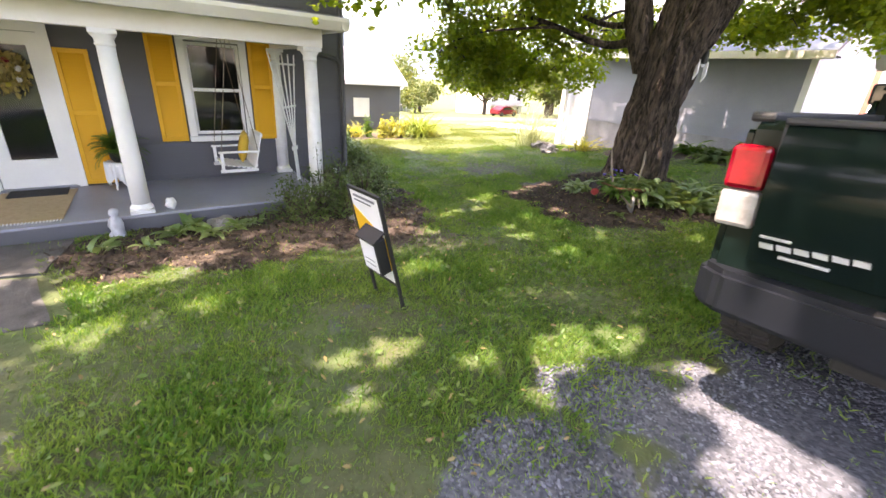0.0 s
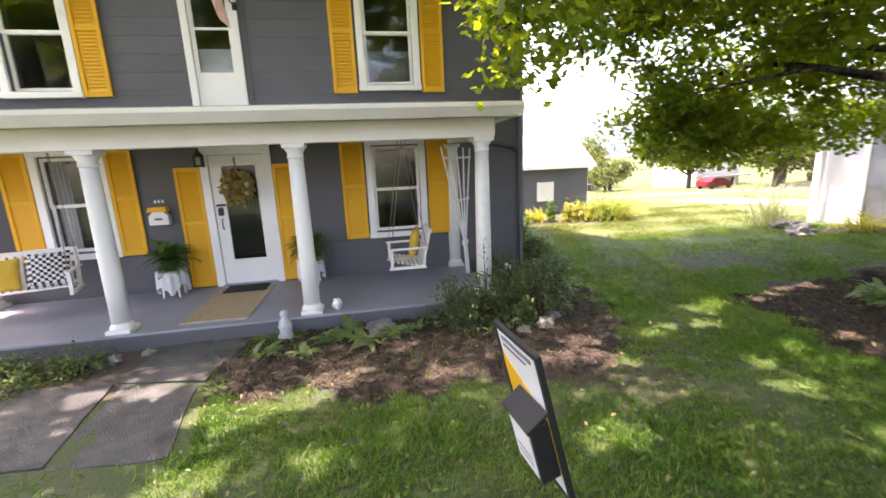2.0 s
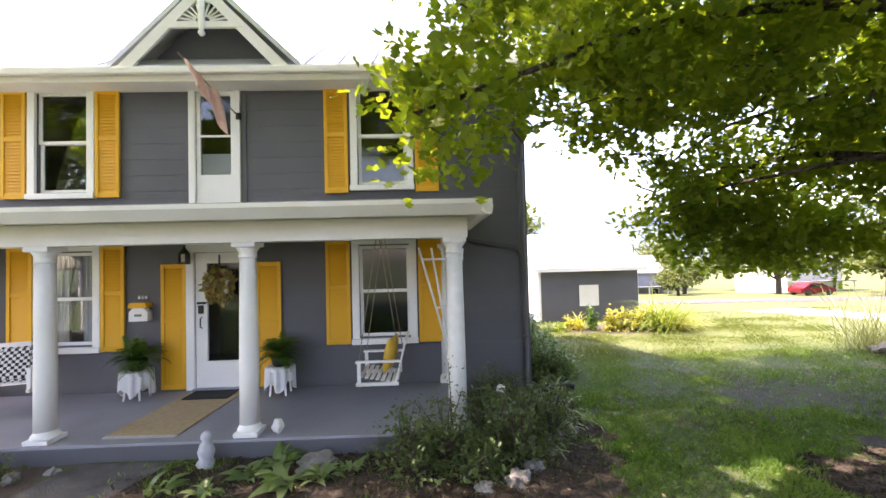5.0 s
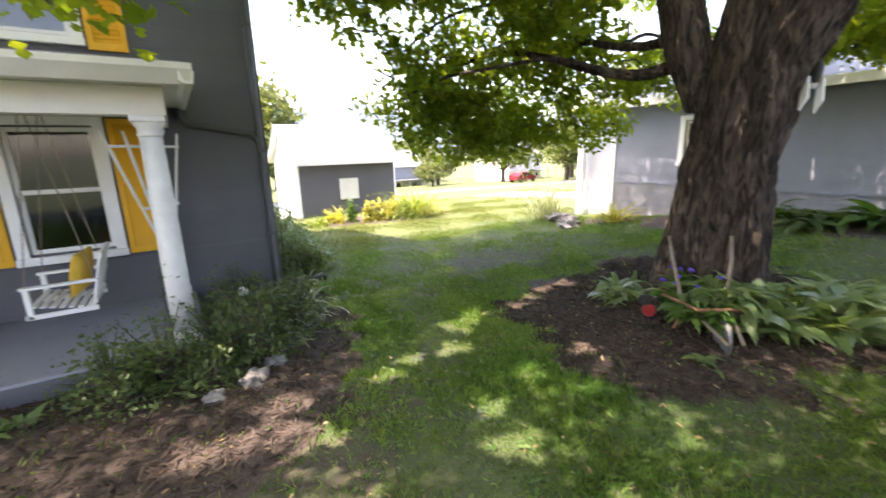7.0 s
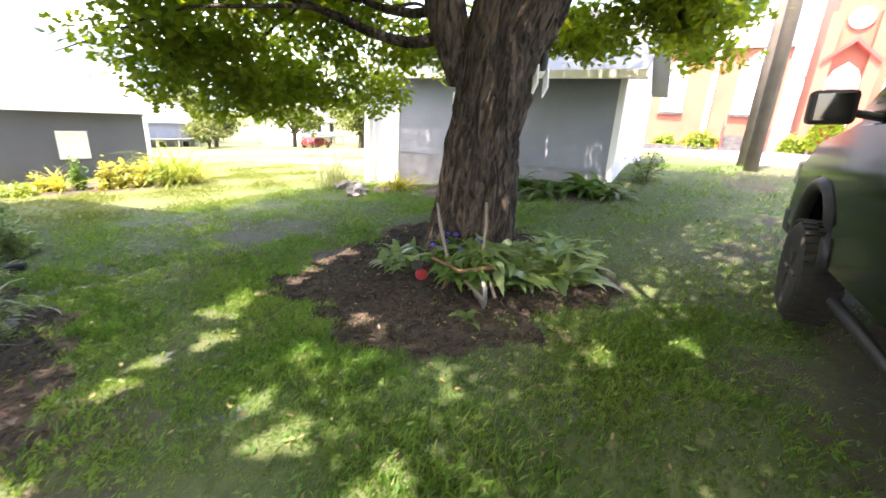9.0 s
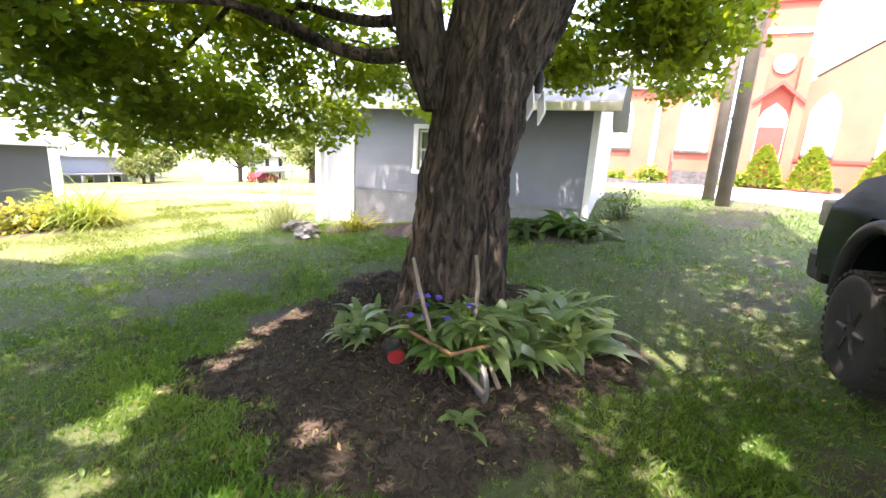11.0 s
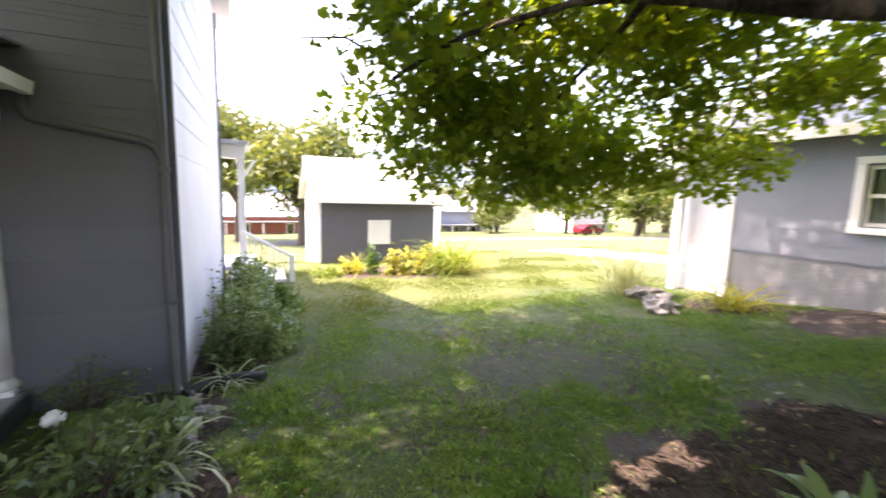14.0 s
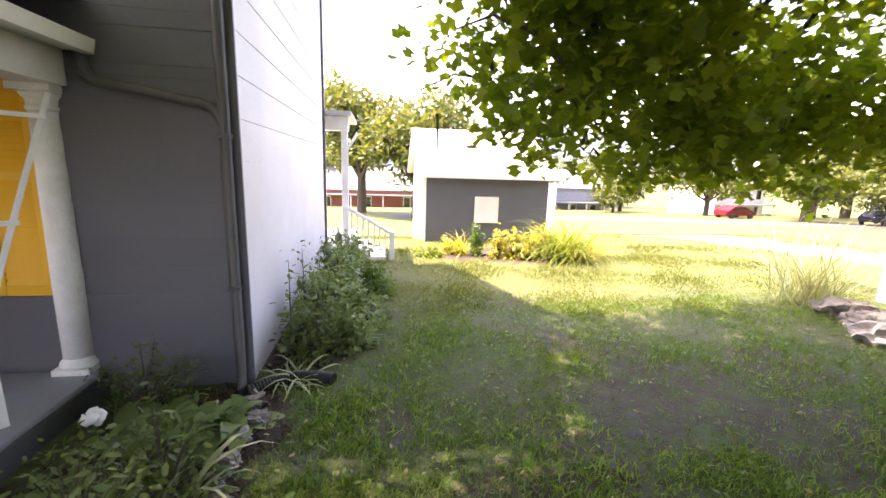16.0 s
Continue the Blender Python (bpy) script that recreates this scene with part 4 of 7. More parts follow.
part("limb", bark_column([(TX - 0.08, TY + 0.16, 2.15), (TX - 0.14, TY + 0.36, 2.7), (TX - 0.18, TY + 0.53, 3.4), (TX - 0.20, TY + 0.74, 4.3), (TX - 0.1, TY + 1.0, 5.6)], [0.16, 0.205, 0.195, 0.18, 0.12], 70, 5, 0.035), M_BARK, trunk, smooth=True)

BR = []  # branch paths: points and radii


def branch(pts, r0, r1=0.012):
    pts = [Vector(p) for p in pts]
    BR.append((pts, r0, r1))


branch([(TX - 0.15, TY + 0.40, 2.62), (6.1, 4.35, 2.55), (5.9, 4.9, 2.72), (5.6, 5.6, 2.95), (5.3, 6.4, 2.9), (5.1, 7.2, 2.5)], 0.075)
branch([(TX - 0.15, TY + 0.45, 2.85), (6.2, 4.5, 2.85), (6.4, 5.4, 3.1), (6.7, 6.4, 3.1), (7.2, 7.6, 2.6)], 0.06)
branch([(TX - 0.18, TY + 0.42, 3.3), (5.6, 4.2, 3.6), (4.6, 4.6, 3.9), (3.4, 4.7, 3.8), (2.3, 4.4, 3.3), (1.5, 4.1, 2.9)], 0.075)
branch([(TX + 0.2, TY - 0.3, 3.0), (7.6, 3.5, 3.3), (8.8, 4.0, 3.4), (9.6, 4.6, 2.9)], 0.06)
branch([(6.1, 4.6, 2.62), (5.5, 4.9, 2.75), (4.9, 5.6, 2.7), (4.5, 6.3, 2.5)], 0.03)
branch([(5.7, 5.4, 2.9), (6.0, 6.2, 2.75), (6.1, 7.0, 2.4)], 0.025)
branch([(6.45, 5.5, 3.1), (7.4, 5.8, 3.1), (8.2, 6.3, 2.8), (8.6, 6.9, 2.4)], 0.03)
branch([(6.25, 4.7, 2.9), (7.2, 5.0, 3.2), (8.2, 5.2, 3.2), (9.2, 5.3, 2.8)], 0.03)
branch([(TX - 0.18, TY + 0.45, 3.5), (5.7, 5.2, 3.5), (5.0, 6.0, 3.4), (4.6, 6.8, 3.0)], 0.04)
branch([(7.9, 3.6, 3.35), (8.6, 2.9, 3.45), (9.2, 2.2, 3.2), (9.5, 1.4, 3.0)], 0.03)
branch([(TX - 0.1, TY + 0.2, 4.0), (5.4, 3.6, 4.6), (4.4, 3.4, 4.9), (3.4, 2.6, 4.9)], 0.05)
branch([(TX + 0.4, TY - 0.9, 3.9), (6.4, 1.2, 4.3), (6.2, 0.0, 4.4), (6.2, -1.0, 4.1)], 0.07)
branch([(TX + 0.2, TY - 0.5, 3.7), (5.2, 2.4, 4.4), (4.0, 1.8, 4.7), (2.9, 1.3, 4.6)], 0.07)
branch([(TX - 0.2, TY + 0.6, 4.2), (5.6, 5.2, 4.8), (4.9, 6.4, 4.9), (4.5, 7.2, 4.4)], 0.06)
branch([(TX - 0.1, TY + 0.9, 5.2), (6.8, 5.6, 5.6), (7.6, 7.0, 5.4), (8.2, 8.0, 4.6)], 0.06)
branch([(TX + 0.5, TY - 1.1, 4.8), (8.2, 3.2, 5.6), (9.6, 3.9, 5.6), (10.4, 4.4, 5.0)], 0.07)
branch([(TX + 0.5, TY - 1.2, 5.4), (6.0, 2.2, 6.8), (5.0, 2.6, 7.6)], 0.08)
branch([(TX + 0.6, TY - 1.3, 6.0), (7.4, 1.6, 7.2), (8.0, 1.4, 8.0)], 0.08)
branch([(TX - 0.1, TY + 1.0, 5.5), (6.0, 5.0, 6.8), (5.6, 5.4, 7.8)], 0.08)


def branch_mesh(pts, r0, r1):
    n = 4 * (len(pts) - 1)
    path, rad = [], []
    for i in range(n + 1):
        s = i / n * (len(pts) - 1)
        k = min(int(s), len(pts) - 2)
        u = s - k
        p0, p1, p2, p3 = pts[max(k - 1, 0)], pts[k], pts[k + 1], pts[min(k + 2, len(pts) - 1)]
        p = 0.5 * (2 * p1 + (p2 - p0) * u + (2 * p0 - 5 * p1 + 4 * p2 - p3) * u * u + (3 * p1 - p0 - 3 * p2 + p3) * u ** 3)
        path.append(p + 0.03 * Vector((noise.noise(p * 1.9), noise.noise(p * 1.7 + Vector((5, 0, 0))), noise.noise(p * 2.1))))
        rad.append(r0 + (r1 - r0) * (i / n) ** 0.8)
    return path, rad


for pts, r0, r1 in BR:
    path, rad = branch_mesh(pts, r0, r1)
    part("branch", tube(path, rad, 8), M_BARK, trunk, smooth=True)

# leaf masses: centre, radii, share of leaves
CLUMPS = [
    # low drooping skirt towards the shed and the house
    (5.3, 7.0, 2.35, 1.0, 0.8, 0.55, 3.0), (6.3, 7.3, 2.2, 1.0, 0.7, 0.6, 3.0), (7.4, 7.4, 2.3, 0.9, 0.8, 0.7, 3.0), (8.3, 6.8, 2.3, 0.8, 0.8, 0.5, 1.6),
    (5.0, 6.2, 2.9, 0.9, 0.9, 0.5, 2.2), (6.2, 6.0, 3.1, 1.2, 1.0, 0.5, 2.6), (7.4, 6.0, 3.0, 1.0, 1.0, 0.6, 2.2), (8.6, 5.6, 3.0, 0.8, 1.0, 0.5, 1.6), (5.6, 5.0, 3.3, 0.9, 0.8, 0.4, 1.4),
    (8.9, 4.5, 3.0, 0.9, 0.8, 0.35, 1.8), (9.7, 5.2, 2.6, 0.5, 0.6, 0.3, 0.8), (9.3, 3.4, 3.2, 0.9, 0.8, 0.35, 1.6), (8.6, 1.9, 3.2, 0.8, 0.6, 0.4, 1.2), (10.2, 2.0, 3.1, 0.8, 0.8, 0.3, 1.0),
    (8.7, 2.4, 3.55, 0.8, 0.7, 0.40, 1.8), (9.2, 1.8, 3.45, 0.7, 0.45, 0.40, 1.3), (8.3, 4.2, 4.5, 0.8, 0.7, 0.5, 1.6), (9.4, 4.6, 4.6, 0.8, 0.7, 0.5, 1.4), (8.4, 3.0, 3.0, 0.6, 0.5, 0.30, 1.1), (9.0, 2.0, 4.2, 0.9, 0.9, 0.45, 1.8),
    # over the front lawn
    (1.65, 4.1, 2.85, 0.42, 0.4, 0.42, 0.75), (2.1, 4.5, 3.3, 0.6, 0.5, 0.45, 1.0), (3.2, 4.8, 3.7, 0.9, 0.7, 0.45, 1.6), (4.3, 5.2, 3.6, 0.9, 0.9, 0.5, 2.0), (3.9, 6.0, 3.6, 0.8, 0.6, 0.6, 1.6), (4.4, 4.2, 4.3, 1.2, 1.0, 0.5, 2.0),
    # main crown
    (3.0, 2.0, 5.0, 1.4, 1.4, 0.6, 2.6), (4.6, 1.4, 5.0, 1.4, 1.2, 0.6, 2.6), (6.3, 0.2, 4.6, 1.5, 1.3, 0.6, 2.8), (6.2, -1.2, 4.4, 1.2, 0.9, 0.6, 1.4), (8.0, 0.0, 4.6, 1.3, 1.2, 0.6, 1.8),
    (4.2, 6.8, 4.8, 1.2, 0.9, 0.7, 2.0), (6.0, 7.0, 4.9, 1.4, 1.1, 0.7, 2.4), (8.0, 7.6, 4.7, 1.2, 1.0, 0.8, 2.2), (9.8, 6.2, 4.8, 1.1, 1.4, 0.7, 1.8), (10.4, 4.2, 5.2, 1.2, 1.3, 0.7, 1.8), (9.6, 2.0, 5.2, 1.3, 1.2, 0.7, 1.8),
    # next two rows: high clumps out of view, added to shade the lawn
    (1.6, 2.6, 6.4, 1.6, 1.6, 0.7, 3.2), (1.2, 0.4, 6.3, 1.6, 1.5, 0.7, 3.0), (2.6, -1.0, 6.0, 1.6, 1.4, 0.7, 2.6), (2.8, 4.0, 6.2, 1.3, 1.0, 0.7, 2.0), (0.2, 3.6, 6.6, 1.2, 0.9, 0.6, 1.6), (4.2, -0.6, 5.6, 1.5, 1.3, 0.7, 2.4), (3.4, 5.4, 6.0, 1.3, 0.9, 0.8, 2.0), (4.8, 7.6, 6.2, 1.4, 1.0, 0.9, 2.2),
    (4.2, 8.6, 5.6, 1.2, 0.9, 0.6, 2.2), (5.7, 8.9, 5.6, 1.2, 0.8, 0.6, 2.0), (3.9, 7.8, 6.2, 1.0, 0.8, 0.6, 1.6), (7.2, 9.0, 5.2, 1.0, 0.7, 0.6, 1.4),
    (9.4, 1.8, 3.7, 0.9, 0.8, 0.5, 1.4), (8.2, 2.6, 4.2, 1.0, 0.9, 0.6, 1.8), (5.6, 5.2, 4.2, 1.1, 1.0, 0.5, 2.0), (7.2, 5.4, 4.2, 1.1, 1.0, 0.5, 2.0),
    (2.5, 5.9, 5.0, 0.8, 0.6, 0.5, 1.3), (1.6, 6.2, 5.9, 1.0, 0.7, 0.6, 1.5), (2.8, 6.8, 5.6, 0.9, 0.7, 0.6, 1.4),
    # this row is out of view as well, added for lawn shade
    (1.0, 5.0, 6.4, 1.3, 0.9, 0.6, 2.4), (2.3, 5.1, 6.7, 1.2, 0.9, 0.6, 2.0), (0.4, 1.6, 7.0, 1.4, 1.3, 0.6, 2.4), (2.6, 1.6, 6.8, 1.4, 1.3, 0.6, 2.2),
    (6.0, 4.2, 7.2, 2.6, 2.6, 1.3, 5.5), (7.2, 2.2, 7.4, 2.4, 2.2, 1.2, 4.0), (4.6, 3.2, 6.2, 1.6, 1.6, 0.8, 2.6), (7.8, 4.6, 5.8, 1.6, 1.6, 0.7, 2.2), (6.6, 3.4, 5.0, 2.2, 2.0, 0.7, 3.0),
]


def crown(clumps, per, size, seed, droop=0.5):
    rng = np.random.default_rng(seed)
    P = []
    for cx, cy, cz, rx, ry, rz, share in clumps:
        n = int(per * share)
        k = max(4, n // 28)
        v = rng.normal(size=(k, 3))
        v *= (rng.random((k, 1)) ** 0.42) / np.linalg.norm(v, axis=1, keepdims=True)
        tw = v * (rx, ry, rz) + (cx, cy, cz)
        pick = rng.integers(0, k, n)
        P.append(tw[pick] + rng.normal(size=(n, 3)) * (0.13, 0.13, 0.075))
    P = np.concatenate(P)
    n = len(P)
    R = rotations(rng.random(n) * 6.283, droop + rng.normal(size=n) * 0.45, rng.normal(size=n) * 0.5)
    return P, R, size * (0.65 + 0.7 * rng.random(n))


# gaps cut in both crowns to set sun flecks on the ground: x, y, radius
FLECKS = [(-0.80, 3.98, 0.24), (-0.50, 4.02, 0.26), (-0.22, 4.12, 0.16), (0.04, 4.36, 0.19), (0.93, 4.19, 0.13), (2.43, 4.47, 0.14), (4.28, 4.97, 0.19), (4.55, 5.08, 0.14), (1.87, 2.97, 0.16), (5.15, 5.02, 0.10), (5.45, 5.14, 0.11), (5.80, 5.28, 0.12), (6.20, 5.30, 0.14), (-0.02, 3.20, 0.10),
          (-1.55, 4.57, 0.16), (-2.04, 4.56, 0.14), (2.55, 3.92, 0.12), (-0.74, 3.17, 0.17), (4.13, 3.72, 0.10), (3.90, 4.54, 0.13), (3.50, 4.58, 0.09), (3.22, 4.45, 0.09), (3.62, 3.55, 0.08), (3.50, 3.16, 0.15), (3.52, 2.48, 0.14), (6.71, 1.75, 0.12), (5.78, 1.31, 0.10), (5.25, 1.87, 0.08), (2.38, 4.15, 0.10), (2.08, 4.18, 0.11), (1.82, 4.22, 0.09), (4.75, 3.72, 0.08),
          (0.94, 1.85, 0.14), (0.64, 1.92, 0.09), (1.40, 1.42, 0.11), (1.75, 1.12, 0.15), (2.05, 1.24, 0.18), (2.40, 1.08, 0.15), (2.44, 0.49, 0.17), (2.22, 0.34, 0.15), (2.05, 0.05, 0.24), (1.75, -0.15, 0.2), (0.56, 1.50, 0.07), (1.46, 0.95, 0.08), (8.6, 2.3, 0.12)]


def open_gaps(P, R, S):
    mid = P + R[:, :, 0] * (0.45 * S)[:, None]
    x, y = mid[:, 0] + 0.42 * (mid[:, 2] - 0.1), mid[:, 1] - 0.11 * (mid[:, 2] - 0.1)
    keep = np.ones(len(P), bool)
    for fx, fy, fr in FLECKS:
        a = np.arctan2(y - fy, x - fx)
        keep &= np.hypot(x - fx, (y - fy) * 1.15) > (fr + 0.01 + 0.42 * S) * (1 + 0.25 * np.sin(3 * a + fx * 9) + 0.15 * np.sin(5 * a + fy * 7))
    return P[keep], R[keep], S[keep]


# high clumps thickened to deepen the shade below
CLUMPS = [(*c[:6], c[6] * (0.95 if c[2] < 3.5 else 1.5 if c[2] > 5.4 else 1.25)) for c in CLUMPS]
P, R, S = crown(CLUMPS, 860, 0.083, 11)
CROWN = np.column_stack([P, S])
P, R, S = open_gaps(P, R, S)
part("crown", mesh_np("crown", *scatter(MAPLE_V, MAPLE_F, P, R, S), M_LEAF), M_LEAF, maple, "green maple leaves lit from above")
# unseen high leaf layer, added to block the sun where the crown is thin
def shade_edge(x):
    return np.interp(x, (-3, 4.8, 5.6, 6.9, 8.0, 9.4, 10.5, 12.5), (6.6, 7.6, 9.7, 8.8, 7.7, 7.5, 8.0, 8.4))


CELL, CLOSE = 0.3, 2.7
nx, ny = 52, 39
hx, hy = CROWN[:, 0] + 0.42 * (CROWN[:, 2] - 0.2), CROWN[:, 1] - 0.11 * (CROWN[:, 2] - 0.2)
cover = np.histogram2d(hx, hy, bins=(nx, ny), range=((-2.9, -2.9 + nx * CELL), (-1.7, -1.7 + ny * CELL)), weights=0.42 * CROWN[:, 3] ** 2)[0] / CELL ** 2
cx, cy = np.meshgrid(-2.9 + CELL * (np.arange(nx) + 0.5), -1.7 + CELL * (np.arange(ny) + 0.5), indexing='ij')
want = np.clip(CLOSE - cover, 0, CLOSE) * (cy < shade_edge(cx)) * ~((cx > 5.0) & (cy < -0.3))
rng = np.random.default_rng(31)
cnt = rng.poisson(want * CELL ** 2 / 0.0045).ravel()
gx, gy = np.repeat(cx.ravel(), cnt), np.repeat(cy.ravel(), cnt)
n = len(gx)
gx, gy = gx + CELL * (rng.random(n) - 0.5), gy + CELL * (rng.random(n) - 0.5)
zc = 7.7 + 1.5 * rng.random(n)
P = np.stack([gx - 0.42 * (zc - 0.2), gy + 0.11 * (zc - 0.2), zc], -1)
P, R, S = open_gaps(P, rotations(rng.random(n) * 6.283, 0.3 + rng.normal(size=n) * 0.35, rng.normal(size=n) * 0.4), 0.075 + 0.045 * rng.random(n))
part("upper_crown", mesh_np("upper_crown", *scatter([(0, 0, 0), (0.45, 0.46, 0.04), (1, 0, -0.05), (0.45, -0.46, 0.04)], [(0, 1, 2), (0, 2, 3)], P, R, S), M_LEAF), M_LEAF, maple, "added high leaves, out of view, that shade the lawn")
# branches added out of view to carry the added leaves
for e in ((3.4, 4.2, 8.2), (1.0, 3.0, 8.4), (-1.6, 4.6, 8.3), (3.0, 7.4, 8.2), (0.6, 0.8, 8.3)):
    path, rad = branch_mesh([Vector((TX + 0.5, TY - 1.2, 5.8)), Vector((0.6 * TX + 0.4 * e[0], 0.6 * TY + 0.4 * e[1] - 0.6, 7.4)), Vector(e)], 0.09, 0.02)
    part("branch", tube(path, rad, 8), M_BARK, trunk, smooth=True)
# twigs through the leaf masses
rng = np.random.default_rng(5)
bm = bmesh.new()
for cx, cy, cz, rx, ry, rz, share in CLUMPS:
    for i in range(int(3 + share * 2)):
        a = rng.normal(size=3) * 0.45 * np.array([rx, ry, rz]) + (cx, cy, cz)
        b = a + rng.normal(size=3) * np.array([rx, ry, rz * 0.6]) * 0.33
        mid = (a + b) / 2 + (0, 0, 0.08)
        tube([a, mid, b], [0.014, 0.009, 0.004], 5, bm)
tagged(part("twig_work", bm, M_TWIG, maple), kind="stuff")

# second maple by the street corner; trunk and high crown added out of view
maple_2 = thing("maple_tree", (-7.2, 2.4, gz(-7.2, 2.4)), label="maple whose leafy branch ends reach over the front walk", category="tree")
part("trunk", bark_column([(0, 0, -0.2), (0, 0, 0.4), (0.05, 0, 2.0), (0.1, 0.1, 3.6), (0.1, 0.1, 6.0)], [0.5, 0.36, 0.3, 0.27, 0.16], 60, 9, 0.03), M_BARK, maple_2, smooth=True)
# first six clumps only shade the front lawn, above the view
C2 = [(-1.4, 1.6, 6.9, 1.6, 1.5, 0.8, 3.0), (-1.2, -0.8, 6.8, 1.6, 1.4, 0.8, 2.8), (-1.8, 3.2, 6.6, 1.3, 0.9, 0.7, 2.0), (-3.0, 2.4, 6.6, 1.5, 1.4, 0.8, 2.6), (0.4, -2.4, 6.6, 1.5, 1.2, 0.8, 2.0), (-3.2, -1.6, 6.6, 1.6, 1.4, 0.8, 2.4), (-6.8, 2.2, 5.8, 2.0, 2.2, 1.2, 4), (-5.0, 1.8, 5.4, 1.6, 1.6, 0.9, 3), (-4.6, 3.8, 5.2, 1.4, 1.3, 0.8, 2.4), (-3.0, 4.3, 4.45, 0.8, 0.6, 0.35, 0.9), (-6.2, 4.4, 5.6, 1.6, 1.2, 1.0, 2.5), (-3.4, 0.6, 5.8, 1.6, 1.6, 0.8, 2.4), (-1.8, 4.2, 4.6, 0.35, 0.3, 0.18, 0.12), (-6.6, 0.0, 5.6, 1.6, 1.4, 1.0, 2.4)]
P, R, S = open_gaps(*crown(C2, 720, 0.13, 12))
P = P - np.array([-7.2, 2.4, gz(-7.2, 2.4)])
part("crown", mesh_np("crown", *scatter(MAPLE_V, MAPLE_F, P, R, S), M_LEAF), M_LEAF, maple_2)
for e in ((2.2, -0.6, 5.0), (2.6, 1.4, 4.9), (4.2, 1.9, 4.3), (1.0, 2.0, 5.2)):
    part("branch", tube([(0.1, 0.1, 3.2), (e[0] * 0.5, e[1] * 0.5, 0.6 + e[2] * 0.72), e], [0.10, 0.06, 0.015], 7), M_BARK, maple_2, smooth=True)

# ---- pickup truck (facing +x) ----
truck = thing("pickup_truck", label="dark green lifted pickup truck parked on the gravel", category="pickup truck")
ty1, ty0, tzg = 0.66, -1.30, 0.36
tc_ = (ty0 + ty1) / 2
bm = bmesh.new()
side = [(2.12, 1.02), (2.06, 1.15), (2.10, 1.80), (2.14, 1.84), (4.30, 1.84), (4.30, 2.02), (6.45, 2.00), (7.25, 1.84), (7.75, 1.66), (7.90, 1.30), (7.86, 1.02), (7.45, 0.98), (7.35, 1.42), (7.05, 1.62), (6.65, 1.62), (6.32, 1.42), (6.22, 0.94), (3.75, 0.94), (3.65, 1.40), (3.35, 1.60), (2.95, 1.60), (2.65, 1.40), (2.55, 1.02)]
prism([(p[0], p[1]) for p in side], ty0, ty1, 'y', bm)
bmesh.ops.bevel(bm, geom=[e for e in bm.edges if abs(e.verts[0].co.y - e.verts[1].co.y) < 1e-6], offset=0.045, segments=3, affect='EDGES')
body = part("body", bm, M_TRUCK, truck, "dark green body")
bm = bmesh.new()
lo = [(4.22, 2.0), (6.62, 2.0), (5.95, 2.62), (5.6, 2.68), (4.55, 2.66)]
for a, b, ins in ((ty0 + 0.02, ty1 - 0.02, 0.16),):
    L = [bm.verts.new((x, a + (ins if z > 2.3 else 0), z)) for x, z in lo]
    Rr = [bm.verts.new((x, b - (ins if z > 2.3 else 0), z)) for x, z in lo]
    bm.faces.new(L)
    bm.faces.new(list(reversed(Rr)))
    for i in range(len(lo)):
        j = (i + 1) % len(lo)
        bm.faces.new([L[i], L[j], Rr[j], Rr[i]])
bmesh.ops.bevel(bm, geom=list(bm.edges), offset=0.05, segments=2, affect='EDGES')
cab = part("cab", bm, M_TRUCK, truck)
def pane4(name, pts, material, parent):
    bm = bmesh.new()
    v = [bm.verts.new(p) for p in pts]
    f = bm.faces.new(v)
    ex = bmesh.ops.extrude_face_region(bm, geom=[f])
    n = f.normal if f.normal.length else Vector((0, 0, 1))
    f.normal_update()
    for q in [e for e in ex["geom"] if isinstance(e, bmesh.types.BMVert)]:
        q.co += f.normal * 0.008
    return part(name, bm, material, parent)
for s, yy in ((1, ty1), (-1, ty0)):
    pane4("side_window", [(4.75, yy + s * -0.045, 2.10), (5.35, yy + s * -0.045, 2.10), (5.30, yy - s * 0.135, 2.54), (4.85, yy - s * 0.135, 2.54)], M_TINT, cab)
    pane4("side_window", [(5.45, yy + s * -0.045, 2.10), (6.30, yy + s * -0.045, 2.10), (5.85, yy - s * 0.135, 2.54), (5.40, yy - s * 0.135, 2.54)], M_TINT, cab)
pane4("rear_window", [(4.262, ty0 + 0.25, 2.12), (4.262, ty1 - 0.25, 2.12), (4.49, ty1 - 0.35, 2.55), (4.49, ty0 + 0.35, 2.55)], M_TINT, cab)
pane4("windscreen", [(6.52, ty0 + 0.2, 2.12), (6.52, ty1 - 0.2, 2.12), (6.0, ty1 - 0.3, 2.585), (6.0, ty0 + 0.3, 2.585)], M_TINT, cab)
# outward-curved panel, rolling over towards its top edge
gate = [(2.045 - 0.036 * math.sin(math.pi * min(s / 0.62, 1) * 0.5) + 0.07 * max(s - 0.45, 0) ** 2 / 0.3, 1.225 + 0.60 * s) for s in np.linspace(0, 1, 41)]
tg = part("tailgate", prism(gate + [(2.14, 1.825), (2.14, 1.225)], ty0 + 0.165, ty1 - 0.165, 'y'), M_TRUCK, truck, "glossy dark green tailgate")
part("tailgate_cap", box(2.06, 2.16, ty0 + 0.15, ty1 - 0.15, 1.826, 1.856, bevel=0.010), M_FLARE, tg)
part("maker_badge", box(2.006, 2.02, 0.345, 0.460, 1.350, 1.361, bevel=0.002), M_BADGE, tg, "small bright metal badge strip")
